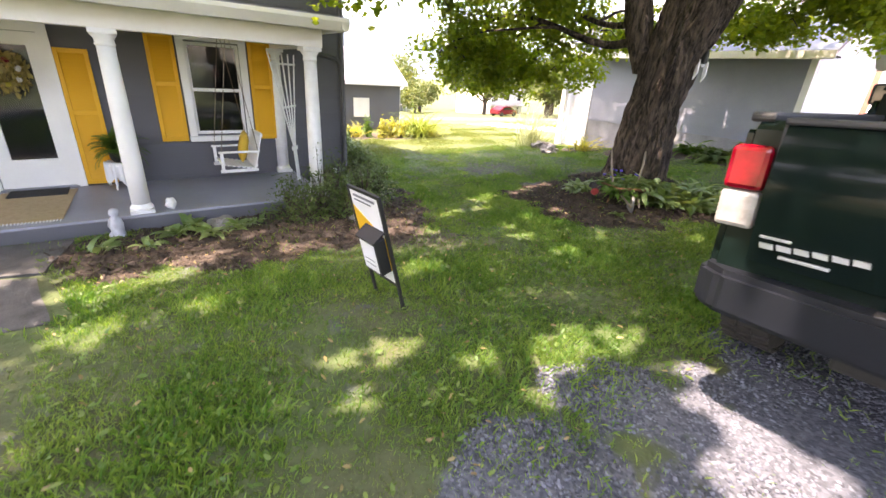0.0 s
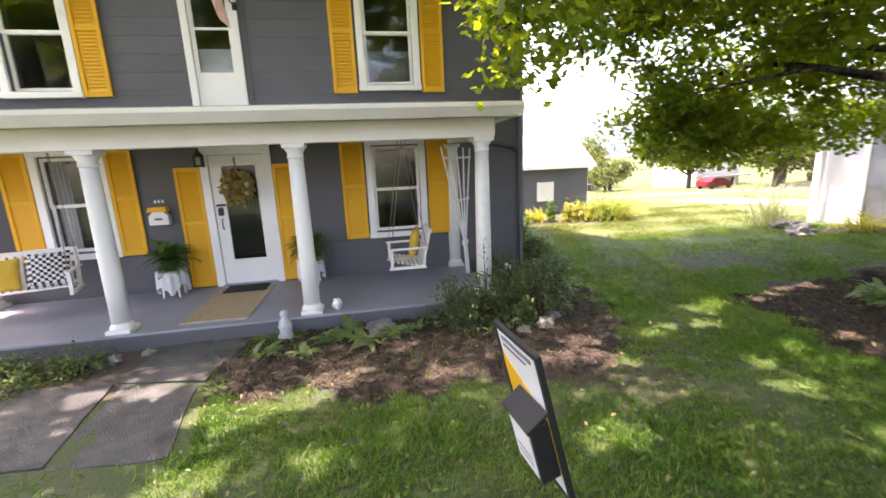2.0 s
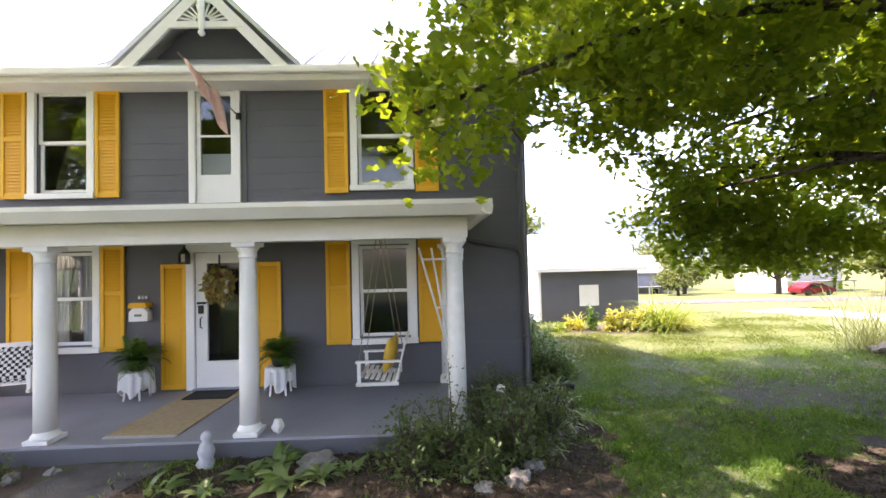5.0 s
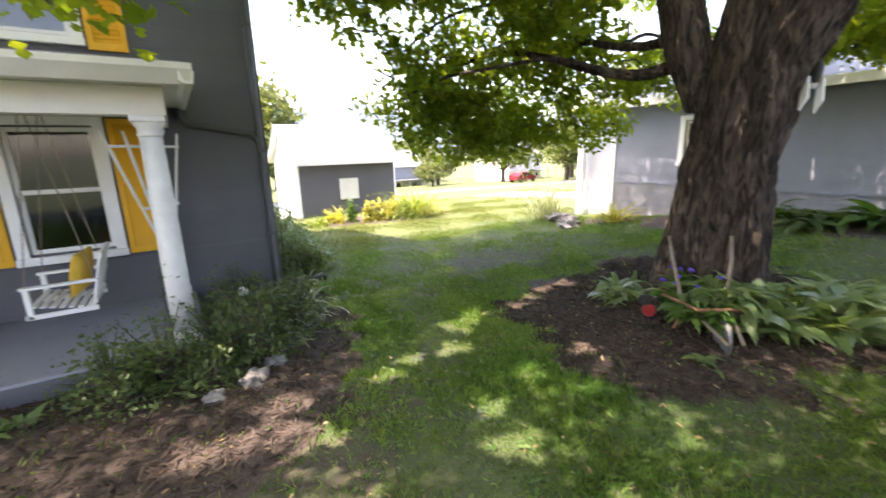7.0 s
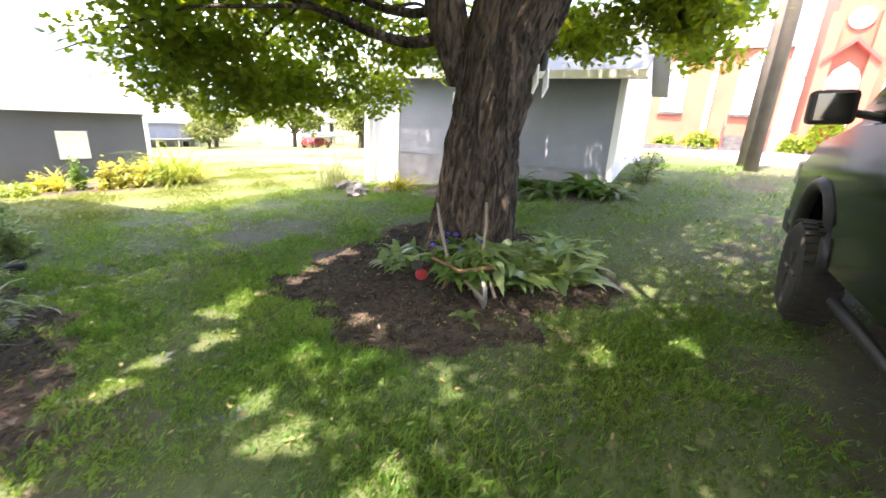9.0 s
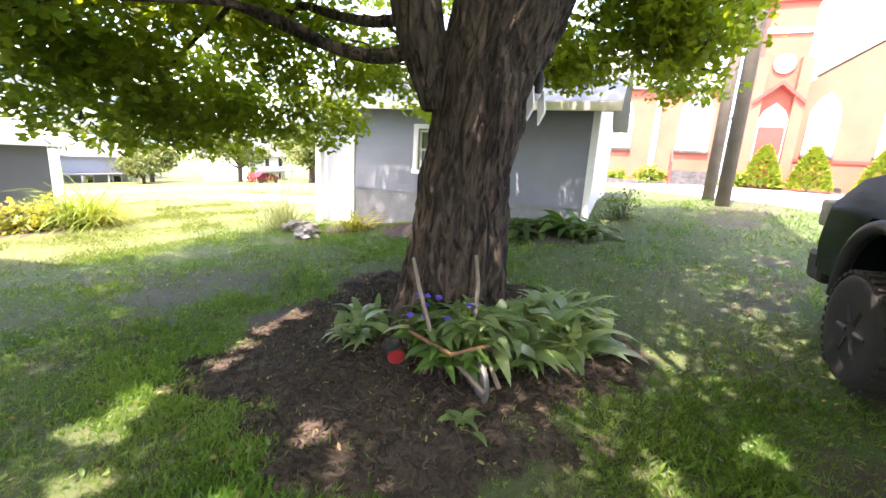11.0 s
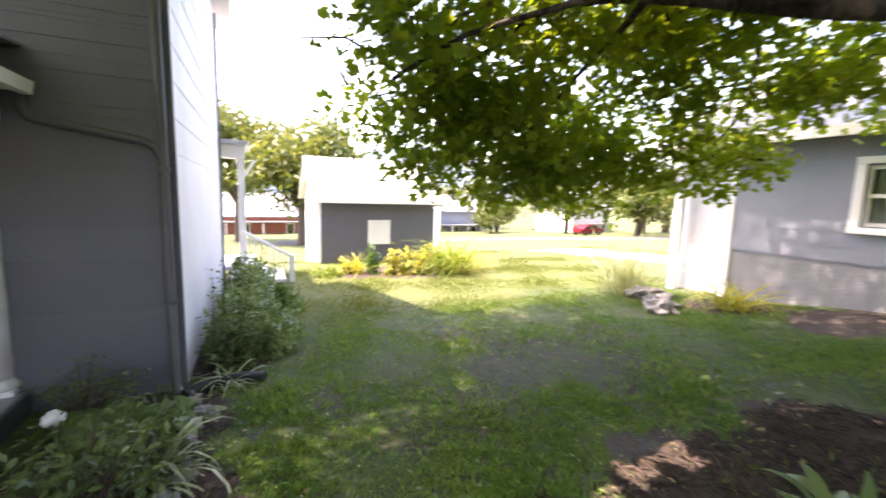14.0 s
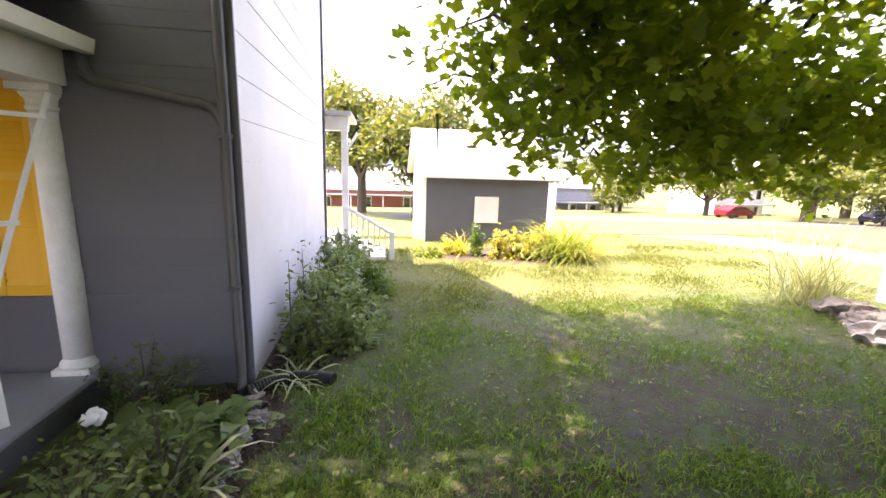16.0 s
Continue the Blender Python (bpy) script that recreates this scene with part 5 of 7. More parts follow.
for i in range(6):
    y0 = 0.455 - i * 0.062
    part("badge_bar", prism([(y0 - 0.056, 1.306 + 0.004 * i), (y0 - 0.006, 1.306 + 0.004 * i), (y0, 1.328 + 0.004 * i), (y0 - 0.050, 1.328 + 0.004 * i)], 2.008, 2.022, 'x'), M_BADGE, tg)
part("badge_strip", box(2.012, 2.03, 0.20, 0.375, 1.274, 1.287, bevel=0.002), M_BADGE, tg)
part("gate_seam", box(2.075, 2.09, ty1 - 0.163, ty1 - 0.152, 1.225, 1.83), M_BLACK, tg)
part("tailgate_handle", box(1.998, 2.03, tc_ - 0.14, tc_ + 0.14, 1.54, 1.62, bevel=0.012), M_FLARE, tg)
for s, yy in ((1, ty1), (-1, ty0)):
    lamp = thing("tail_light")
    lamp.parent = truck
    a, b = sorted((yy - s * 0.15, yy + s * 0.012))
    part("brake_lens", box(2.03, 2.20, a, b, 1.535, 1.735, bevel=0.025), M_RED, lamp, "red brake lens")
    part("reverse_lens", box(2.035, 2.20, a, b, 1.36, 1.532, bevel=0.022), M_LENS, lamp, "clear reversing lens")
    part("bed_rail", box(2.12, 4.3, yy - s * 0.05 - 0.05, yy - s * 0.05 + 0.05, 1.83, 1.875, bevel=0.015), M_FLARE, truck)
bm = prism([(ty0 - 0.02, 2.04), (ty0 + 0.10, 1.965), (tc_, 1.945), (ty1 - 0.10, 1.965), (ty1 + 0.02, 2.04), (ty1 + 0.02, 2.20), (ty0 - 0.02, 2.20)], 0.945, 1.165, 'z')
for v in bm.verts:
    v.co.x, v.co.y = v.co.y, v.co.x
bmesh.ops.bevel(bm, geom=list(bm.edges), offset=0.03, segments=2, affect='EDGES')
part("rear_bumper", bm, M_BUMP, truck, "dark grey step bumper")
part("bumper_step", box(1.96, 2.03, tc_ - 0.35, tc_ + 0.35, 1.163, 1.175, bevel=0.004), M_FLARE, truck)
part("tow_hitch", box(1.90, 2.3, tc_ - 0.04, tc_ + 0.04, 0.74, 0.82, bevel=0.01), M_IRON, truck)
part("front_bumper", box(7.70, 8.05, ty0, ty1, 0.92, 1.22, bevel=0.06), M_FLARE, truck)
part("chassis", box(2.3, 7.7, tc_ - 0.45, tc_ + 0.45, 0.74, 0.95, bevel=0.02), M_IRON, truck)
part("axle", tube([(3.15, ty0 + 0.2, tzg + 0.43), (3.15, ty1 - 0.2, tzg + 0.43)], 0.06), M_IRON, truck)
part("axle", tube([(6.85, ty0 + 0.2, tzg + 0.43), (6.85, ty1 - 0.2, tzg + 0.43)], 0.06), M_IRON, truck)


def wheel(x, yy, s):
    w = thing("wheel", (x, yy, tzg + 0.425))
    w.parent = truck
    R0 = 0.425
    prof = [(0.23, -0.13), (0.33, -0.145), (0.39, -0.14), (R0 - 0.01, -0.115), (R0, -0.07), (R0, 0.07), (R0 - 0.01, 0.115), (0.39, 0.14), (0.33, 0.145), (0.23, 0.13)]
    bm = lathe(prof, 40)
    for v in bm.verts:
        v.co = Vector((v.co.x, v.co.z, v.co.y))
    tyre = part("tyre", bm, M_RUBBER, w, "chunky off-road tyre", smooth=True)
    bm = bmesh.new()
    for i in range(34):
        for row, (ya, yb) in enumerate(((-0.135, -0.05), (-0.04, 0.04), (0.05, 0.135))):
            a = 2 * math.pi * (i + 0.5 * (row % 2)) / 34
            k = len(bm.verts)
            box(-0.022, 0.022, ya, yb, R0 - 0.01, R0 + 0.014, bm)
            bm.verts.ensure_lookup_table()
            rot = Matrix.Rotation(a, 3, 'Y')
            for v in bm.verts[k:]:
                v.co = rot @ v.co
    tagged(part("tread_lug", bm, M_RUBBER, tyre), kind="stuff")
    bm = lathe([(0.225, 0.02), (0.235, 0.11), (0.225, 0.125), (0.20, 0.10), (0.10, 0.085), (0.07, 0.10), (0.0, 0.10)][:-1] + [(0.03, 0.10)], 32)
    for v in bm.verts:
        v.co = Vector((v.co.x, s * v.co.z, v.co.y))
    rim = part("rim", bm, M_BLACK, w, "black alloy rim", smooth=True)
    for i in range(6):
        a = 2 * math.pi * i / 6
        bm = tube([(0.06 * math.cos(a), s * 0.108, 0.06 * math.sin(a)), (0.2 * math.cos(a), s * 0.118, 0.2 * math.sin(a))], [0.035, 0.022], 6)
        part("spoke", bm, M_BLACK, rim)
    bm = bmesh.new()
    for i in range(12):
        a = 2 * math.pi * i / 12
        blob((0.215 * math.cos(a), s * 0.122, 0.215 * math.sin(a)), (0.009, 0.006, 0.009), bm, 1)
    part("rim_bolts", bm, M_CHROME, rim)


for x in (3.15, 6.85):
    for s, yy in ((1, ty1 - 0.06), (-1, ty0 + 0.06)):
        wheel(x, yy, s)
        pts = [(x + 0.56 * math.cos(radians(a)), yy + s * 0.045, tzg + 0.55 + 0.62 * math.sin(radians(a)) * 1.0) for a in range(0, 181, 12)]
        part("fender_flare", tube(pts, 0.055, 8), M_FLARE, truck, "black fender flare", smooth=True)
for s, yy in ((1, ty1), (-1, ty0)):
    mir = part("door_mirror", box(6.0, 6.13, min(yy + s * 0.10, yy + s * 0.34), max(yy + s * 0.10, yy + s * 0.34), 1.96, 2.17, bevel=0.03), M_FLARE, truck, "black towing mirror")
    part("mirror_arm", tube([(6.1, yy - s * 0.05, 2.0), (6.08, yy + s * 0.14, 2.04)], 0.025), M_FLARE, mir)
    # near-black glass rather than a mirror, its dark reflection put into the colour
    part("mirror_glass", box(5.994, 6.0, min(yy + s * 0.13, yy + s * 0.31), max(yy + s * 0.13, yy + s * 0.31), 1.985, 2.145), M_TINT, mir)
    part("side_step", tube([(4.2, yy - s * 0.06, 0.78), (6.1, yy - s * 0.06, 0.78)], 0.04), M_FLARE, truck, "dark side step bar", smooth=True)
    part("door_handle", box(5.0, 5.14, min(yy, yy + s * 0.02), max(yy, yy + s * 0.02), 1.80, 1.83, bevel=0.006), M_FLARE, truck)
    part("headlight", box(7.78, 7.94, min(yy - s * 0.3, yy + s * 0.005), max(yy - s * 0.3, yy + s * 0.005), 1.42, 1.66, bevel=0.03), M_LENS, truck)
    part("indicator", box(7.60, 7.72, min(yy, yy + s * 0.008), max(yy, yy + s * 0.008), 1.72, 1.76), M_LENS, truck)

PIV = Matrix.Translation((3.25, 0.60, tzg))
truck.matrix_world = Matrix.Translation((-0.09, -0.085, 0)) @ PIV @ Matrix.Rotation(radians(0.3), 4, 'Z') @ Matrix.Rotation(radians(0.4), 4, 'Y') @ Matrix.Rotation(radians(-2.7), 4, 'X') @ PIV.inverted()

# ---- yard sign ----
sg = thing("yard_sign", (1.19, 2.70, gz(1.19, 2.70)), 0, "yellow and white yard sign in a black metal frame", "yard sign")
sg.matrix_world = pose(1.19, 2.70, gz(1.19, 2.70) + 0.05, 14, 0, -84.3)
zb, zt, W = 0.22, 0.95, 0.40
for x in (0, W):
    part("stake", box(x - 0.012, x + 0.012, -0.012, 0.012, -0.1, zt + 0.01), M_IRON, sg)
for z in (zb, zt):
    part("frame_bar", box(0.012, W - 0.012, -0.012, 0.012, z - 0.012, z + 0.012), M_IRON, sg)
pn = part("panel", box(0.012, W - 0.012, -0.007, 0.007, zb + 0.012, zt - 0.012), M_SIGNW, sg, "printed panel, white above and below yellow")
H_ = zt - zb
part("yellow_field", prism([(0.02, zb + 0.24 * H_), (W - 0.02, zb + 0.18 * H_), (W - 0.02, zb + 0.55 * H_), (0.02, zb + 0.80 * H_)], -0.012, -0.0075, 'y'), M_SIGNY, pn)
for i, (u, v, z, h) in enumerate(((0.06, 0.34, 0.92, 0.018), (0.06, 0.28, 0.875, 0.01), (0.04, 0.14, 0.10, 0.03), (0.05, 0.26, 0.04, 0.015))):
    part("print_bar", box(u, v, -0.013, -0.0080, zb + z * H_, zb + z * H_ + h), M_SIGNG, pn)
bx = part("brochure_box", box(0.16, 0.385, -0.105, -0.014, zb + 0.13, zb + 0.42, bevel=0.006), M_BLACK, sg, "black brochure box with a sloping lid")
part("lid", prism([(-0.12, zb + 0.405), (-0.012, zb + 0.455), (-0.012, zb + 0.47), (-0.12, zb + 0.42)], 0.15, 0.395, 'x'), M_BLACK, bx)
part("flyer", box(0.18, 0.365, -0.1095, -0.1055, zb + 0.15, zb + 0.395), M_SIGNW, bx, "white flyer behind the window")
for z in (0.20, 0.24):
    part("print_bar", box(0.21, 0.34, -0.1115, -0.1098, zb + z, zb + z + 0.008), M_SIGNG, bx)

# ---- porch things ----
rug = thing("runner_rug", (-1.465, 6.71, 0.181), -2, "tan woven jute runner with tasselled ends in front of the door", "rug")
part("weave", box(-0.385, 0.385, -0.72, 0.72, 0, 0.012, bevel=0.003), M_RUG, rug)
bm = bmesh.new()
for i in range(26):
    x = -0.37 + i * 0.0296
    for s in (-1, 1):
        tube([(x, s * 0.72, 0.006), (x + 0.006 * math.sin(i * 7), s * 0.77, 0.004)], [0.008, 0.005], 5, bm)
tagged(part("fringe", bm, M_CLOTH, rug), kind="stuff")
mt = thing("doormat", (-1.44, 7.30, 0.194), 0, "black rubber doormat on the jute runner", "doormat")
part("pad", box(-0.30, 0.30, -0.18, 0.18, 0, 0.014, bevel=0.004), M_MAT, mt)


def fern_pot(x, y, label):
    f = thing("fern_stand", (x, y, 0.18), 0, label, "potted fern", "ferns by the door")
    for a in range(4):
        c, s = math.cos(a * math.pi / 2 + .78), math.sin(a * math.pi / 2 + .78)
        part("leg", tube([(0.15 * c, 0.15 * s, 0), (0.12 * c, 0.12 * s, 0.34)], 0.014, 6), M_WHITE, f)
    part("seat", lathe([(0.17, 0.33), (0.18, 0.34), (0.18, 0.36), (0.17, 0.37)], 20), M_WHITE, f)
    bm, rings, n = bmesh.new(), [], 48
    for k in range(8):
        ring = []
        for i in range(n):
            a = 2 * math.pi * i / n
            drop = 0.26 + 0.07 * math.sin(4 * a + 0.6)
            r = 0.10 + 0.085 * min(1, k / 2) + (0.012 + 0.02 * k / 7) * math.sin(11 * a + x) * (k > 1)
            z = 0.383 - (max(0, k - 2) / 5) * drop
            ring.append(bm.verts.new((r * math.cos(a), r * math.sin(a), z)))
        rings.append(ring)
    for a, b in zip(rings, rings[1:]):
        for i in range(n):
            bm.faces.new([a[i], b[i], b[(i + 1) % n], a[(i + 1) % n]])
    part("cloth", bm, M_CLOTH, f, "white draped lace cloth", smooth=True)
    part("pot", lathe([(0.08, 0.384), (0.105, 0.42), (0.12, 0.50), (0.125, 0.515), (0.11, 0.515)], 20), M_BLACK, f, smooth=True)
    rng = np.random.default_rng(int(abs(x * 100)))
    V, F = arch_leaf(0.10, 1.9, 6)
    tv, tf = [], []
    for i in range(14):
        s = i / 14
        a = 1.0 - 1.9 * s
        k = min(int(s * 6), 5)
        b0, b1 = np.array(V[3 * k + 1]), np.array(V[3 * k + 4])
        c = b0 + (b1 - b0) * (s * 6 - k)
        w = 0.17 * math.sin(math.pi * (0.15 + 0.8 * s))
        for sd in (-1, 1):
            j = len(tv)
            tv += [tuple(c), tuple(c + (0.05, sd * w, -0.02)), tuple(c + (0.075, sd * w * 0.2, 0))]
            tf.append((j, j + 1, j + 2))
    n = 90
    R = rotations(rng.random(n) * 6.283, -0.25 + rng.normal(size=n) * 0.42, rng.normal(size=n) * 0.2)
    pos = np.array([[0, 0, 0.50]] * n) + rng.normal(size=(n, 3)) * (0.03, 0.03, 0.01)
    part("fronds", mesh_np("fronds", *scatter(tv, tf, pos, R, 0.30 + 0.14 * rng.random(n)), M_FERN), M_FERN, f, "bushy green fern fronds")
    return f


fern_pot(-2.43, 7.30, "green fern on a white-draped stool beside the door")
fern_pot(-0.50, 7.30, "green fern on a white-draped stool beside the window")


def porch_swing(x, y, rz, width, label, cushions):
    s = thing("porch_swing", (x, y, 0.18), rz, label, "porch swing", "white porch swings")
    w2 = width / 2
    for i in range(7):
        part("seat_slat", box(-0.20 + i * 0.065, -0.155 + i * 0.065, -w2, w2, 0.30 + 0.012 * (6 - i), 0.318 + 0.012 * (6 - i), bevel=0.004), M_WHITE, s)
    n = int(width / 0.085)
    for i in range(n + 1):
        yy = -w2 + 0.02 + i * (width - 0.04) / n
        part("back_slat", prism_path([(0.245, yy, 0.31), (0.36, yy, 0.78)], 0.018, 0.05), M_WHITE, s)
    part("back_rail", box(0.355, 0.385, -w2, w2, 0.76, 0.82, bevel=0.006), M_WHITE, s)
    part("back_rail", box(0.25, 0.28, -w2, w2, 0.33, 0.38, bevel=0.006), M_WHITE, s)
    for sd in (-1, 1):
        part("arm", box(-0.24, 0.32, sd * w2 - 0.03, sd * w2 + 0.03, 0.55, 0.575, bevel=0.006), M_WHITE, s)
        part("arm_post", box(-0.22, -0.18, sd * w2 - 0.02, sd * w2 + 0.02, 0.27, 0.55), M_WHITE, s)
        part("side_rail", box(-0.24, 0.28, sd * w2 - 0.02, sd * w2 + 0.02, 0.27, 0.31, bevel=0.004), M_WHITE, s)
        for xx in (-0.2, 0.30):
            bm = bmesh.new()
            p0, p1 = Vector((xx, sd * w2, 0.56)), Vector((0.06, sd * w2, 2.20))
            k = 38
            for i in range(k):
                a, b = p0.lerp(p1, i / k), p0.lerp(p1, (i + 0.85) / k)
                tube([a, b], 0.006, 4, bm)
            part("chain", bm, M_WOODG, s)
    return s


def cushion(x, y, z, rx, rz, size, material, label):
    c = thing("cushion", label=label, category="cushion")
    bm = bmesh.new()
    n = 12
    top, bot = [], []
    for lst, sg in ((top, 1), (bot, -1)):
        for i in range(n + 1):
            for j in range(n + 1):
                u, v = 2 * i / n - 1, 2 * j / n - 1
                h = (1 - abs(u) ** 3) * (1 - abs(v) ** 3)
                p = 1 - 0.06 * (1 - abs(u) ** 2) * (abs(v) > 0.99) - 0.06 * (1 - abs(v) ** 2) * (abs(u) > 0.99)
                lst.append(bm.verts.new((u * size / 2 * p, v * size / 2 * p, sg * (0.012 + 0.055 * max(h, 0) ** 0.6))))
    for lst in (top, bot):
        for i in range(n):
            for j in range(n):
                a = i * (n + 1) + j
                bm.faces.new([lst[a], lst[a + 1], lst[a + n + 2], lst[a + n + 1]])
    edge = [i * (n + 1) for i in range(n + 1)] + [n * (n + 1) + j for j in range(1, n + 1)] + [i * (n + 1) + n for i in range(n - 1, -1, -1)] + [j for j in range(n - 1, 0, -1)]
    for a, b in zip(edge, edge[1:] + edge[:1]):
        bm.faces.new([top[a], top[b], bot[b], bot[a]])
    part("cover", bm, material, c, smooth=True)
    c.matrix_world = pose(x, y, z, rx, 0, rz)
    return c


def check_mat():
    m = mat("black_white_check_cloth", (0.7, 0.7, 0.7), rough=0.9, bump=0.1)
    nt = m.node_tree
    ch = nt.nodes.new("ShaderNodeTexChecker")
    ch.inputs["Scale"].default_value = 26
    ch.inputs["Color1"].default_value = (0.72, 0.72, 0.72, 1)
    ch.inputs["Color2"].default_value = (0.02, 0.02, 0.025, 1)
    nt.links.new(nt.nodes["Texture Coordinate"].outputs["Object"], ch.inputs["Vector"])
    nt.links.new(ch.outputs[0], nt.nodes["Principled BSDF"].inputs["Base Color"])
    return m


M_CHECK = check_mat()
porch_swing(0.90, 6.9, 0, 0.62, "small white slatted porch swing hung on chains", 1)
cushion(1.06, 6.9, 0.18 + 0.60, 102, 82, 0.42, M_PILLOW, "yellow cushion on the small white porch swing")
porch_swing(-4.05, 6.85, 107, 1.2, "white slatted porch swing hung at the porch end", 2)
cushion(-4.24, 6.92, 0.18 + 0.56, 72, 17, 0.42, M_PILLOW, "yellow cushion on the white porch swing")
cushion(-3.76, 7.05, 0.18 + 0.58, 72, 17, 0.46, M_CHECK, "black and white checked cushion on the porch swing")

mb = thing("mailbox", (-2.56, FY - 0.03, 1.20), 0, "white wall mailbox with a yellow lid beside the door", "mailbox")
part("body", prism([(-0.13, 0.0), (0.13, 0.0), (0.13, 0.13), (0.07, 0.19), (-0.07, 0.19), (-0.13, 0.13)], -0.11, 0.0, 'y'), M_WHITE, mb)
part("lid", prism([(-0.135, 0.19), (0.135, 0.19), (0.11, 0.26), (-0.11, 0.26)], -0.13, 0.0, 'y'), M_YEL, mb, "yellow lid")
part("emblem", box(-0.05, 0.05, -0.116, -0.111, 0.07, 0.10), M_SIGNG, mb)
for i in range(3):
    part("house_number", box(-0.06 + i * 0.05, -0.035 + i * 0.05, -0.02, -0.004, 0.31, 0.355), M_WHITE, mb)

ln = thing("lantern", (-1.90, FY - 0.16, 1.98), 0, "black iron porch lantern beside the door head", "lantern")
part("cage", holed(-0.055, 0.055, 0.03, 0.17, [(-0.04, 0.04, 0.045, 0.155)], -0.055, 0.055, 'y'), M_IRON, ln)
part("roof", lathe([(0.08, 0.17), (0.07, 0.185), (0.02, 0.24), (0.012, 0.27)], 6), M_IRON, ln)
part("base", box(-0.06, 0.06, -0.06, 0.06, 0.015, 0.03, bevel=0.004), M_IRON, ln)
part("bracket", tube([(0, 0, 0.26), (0, 0.04, 0.31), (0, 0.11, 0.31)], 0.01, 6), M_IRON, ln)
part("glass", box(-0.03, 0.03, -0.03, 0.03, 0.035, 0.165), M_LENS, ln)

wr = thing("wreath", (-1.45, FY - 0.075, 1.68), 0, "dried leaf and flower wreath hung on the glass door", "wreath")
rng = np.random.default_rng(3)
n = 520
a = rng.random(n) * 6.283
r = 0.15 + rng.normal(size=n) * 0.045
pos = np.stack([r * np.cos(a), -0.03 + rng.normal(size=n) * 0.025, r * np.sin(a)], -1)
part("leaves", mesh_np("leaves", *scatter(OVAL_V, OVAL_F, pos, rotations(rng.random(n) * 6.28, rng.random(n) * 6.28, rng.random(n) * 6.28), 0.07 + 0.05 * rng.random(n)), M_WREATH), M_WREATH, wr)
for i in range(7):
    aa = i * 0.9 + 0.3
    part("bloom", blob((0.15 * math.cos(aa), -0.06, 0.15 * math.sin(aa)), (0.035, 0.025, 0.035), None, 2, 0.5, i), (M_CURT, M_REDF, M_GOLD)[i % 3], wr)
part("ring", tube([(0.15 * math.cos(k * 0.2618), -0.01, 0.15 * math.sin(k * 0.2618)) for k in range(25)], 0.012, 6), M_TWIG, wr)
part("hanger", box(-0.012, 0.012, -0.006, 0.0, 0.14, 0.44), M_BLACK, wr)

fl = thing("flag", (-1.17, FY - 0.04, 4.15), 0, "faded flag wound round its pole above the porch roof", "flag")
part("bracket", box(-0.03, 0.03, -0.03, 0.03, -0.05, 0.05, bevel=0.006), M_IRON, fl)
part("pole", tube([(0, 0, 0), (-0.45, -0.72, 0.60)], 0.012, 8), M_WOODG, fl)
bm, prev = bmesh.new(), None
for i in range(13):
    s = 0.35 + 0.55 * i / 12
    top = Vector((-0.45 * s, -0.72 * s, 0.60 * s))
    col = []
    for k in range(7):
        u = k / 6
        col.append(bm.verts.new(top + Vector((0.05 * math.sin(i * 1.1 + u * 2) + 0.10 * u, 0.05 * math.cos(i * 1.3 + 3 * u), -(0.16 + 0.42 * (1 - i / 12)) * u))))
    if prev:
        for k in range(6):
            bm.faces.new([prev[k], prev[k + 1], col[k + 1], col[k]])
    prev = col
part("cloth", bm, mat("faded_flag_cloth", (0.62, 0.30, 0.24), (0.70, 0.55, 0.48), rough=0.9, scale=9, fine=40, bump=0.1), fl, "faded pink and cream cloth", smooth=True)

st = solid("garden_statue", blob((-0.05, 5.95, 0.255), (0.06, 0.055, 0.075), None, 3, 0.35, 2), M_WFLOW, "small white rounded ornament on the porch edge", "ornament", smooth=True)
bm = lathe([(0.08, 0), (0.085, 0.05), (0.06, 0.09), (0.075, 0.16), (0.06, 0.23), (0.03, 0.26), (0.05, 0.29), (0.045, 0.33), (0.015, 0.355)], 14)
for v in bm.verts:
    v.co.x *= 1 + 0.25 * noise.noise(v.co * 14)
    v.co += Vector((-0.62, 5.62, 0.0))
solid("garden_statue", bm, M_STAT, "small weathered pale cast-stone figure in the flower bed", "statue", smooth=True)

# ---- walk and stones ----
walkway = thing("front_walk", label="worn concrete slab walk leading to the porch", category="walkway", kind="structure")


def slab(pts, z, seed):
    bm = prism(pts, -0.07, 0.0, 'z')
    bmesh.ops.subdivide_edges(bm, edges=[e for e in bm.edges if abs(e.verts[0].co.z - e.verts[1].co.z) < 1e-6], cuts=5, use_grid_fill=True)
    for v in bm.verts:
        q = Vector((v.co.x * 2.2, v.co.y * 2.2, seed))
        if v.co.z > -0.03:
            v.co.z = gz(v.co.x, v.co.y) + z + 0.008 * noise.noise(q * 2)
        else:
            v.co.z += gz(v.co.x, v.co.y)
        v.co.x += 0.035 * noise.noise(q)
        v.co.y += 0.035 * noise.noise(q + Vector((7, 1, 2)))
    part("slab", bm, M_CONC, walkway)


slab([(-1.98, 4.86), (-1.16, 4.64), (-1.02, 5.70), (-1.95, 5.76)], 0.02, 1)
slab([(-1.72, 3.56), (-0.98, 3.50), (-1.20, 4.58), (-1.90, 4.80)], 0.012, 2)
slab([(-2.72, 3.70), (-1.74, 3.58), (-2.00, 4.82), (-2.80, 4.95)], 0.02, 3)


def rock(x, y, r, flat, seed, label="rough grey edging stone in the flower bed"):
    bm = blob((0, 0, 0), (r, r * 0.8, r * flat), None, 3, 0.7, seed)
    o = solid("rock", bm, M_ROCK, label, "rock", group="bed edging stones")
    o.matrix_world = pose(x, y, gz(x, y) + r * flat * 0.3, 0, 0, seed * 47)


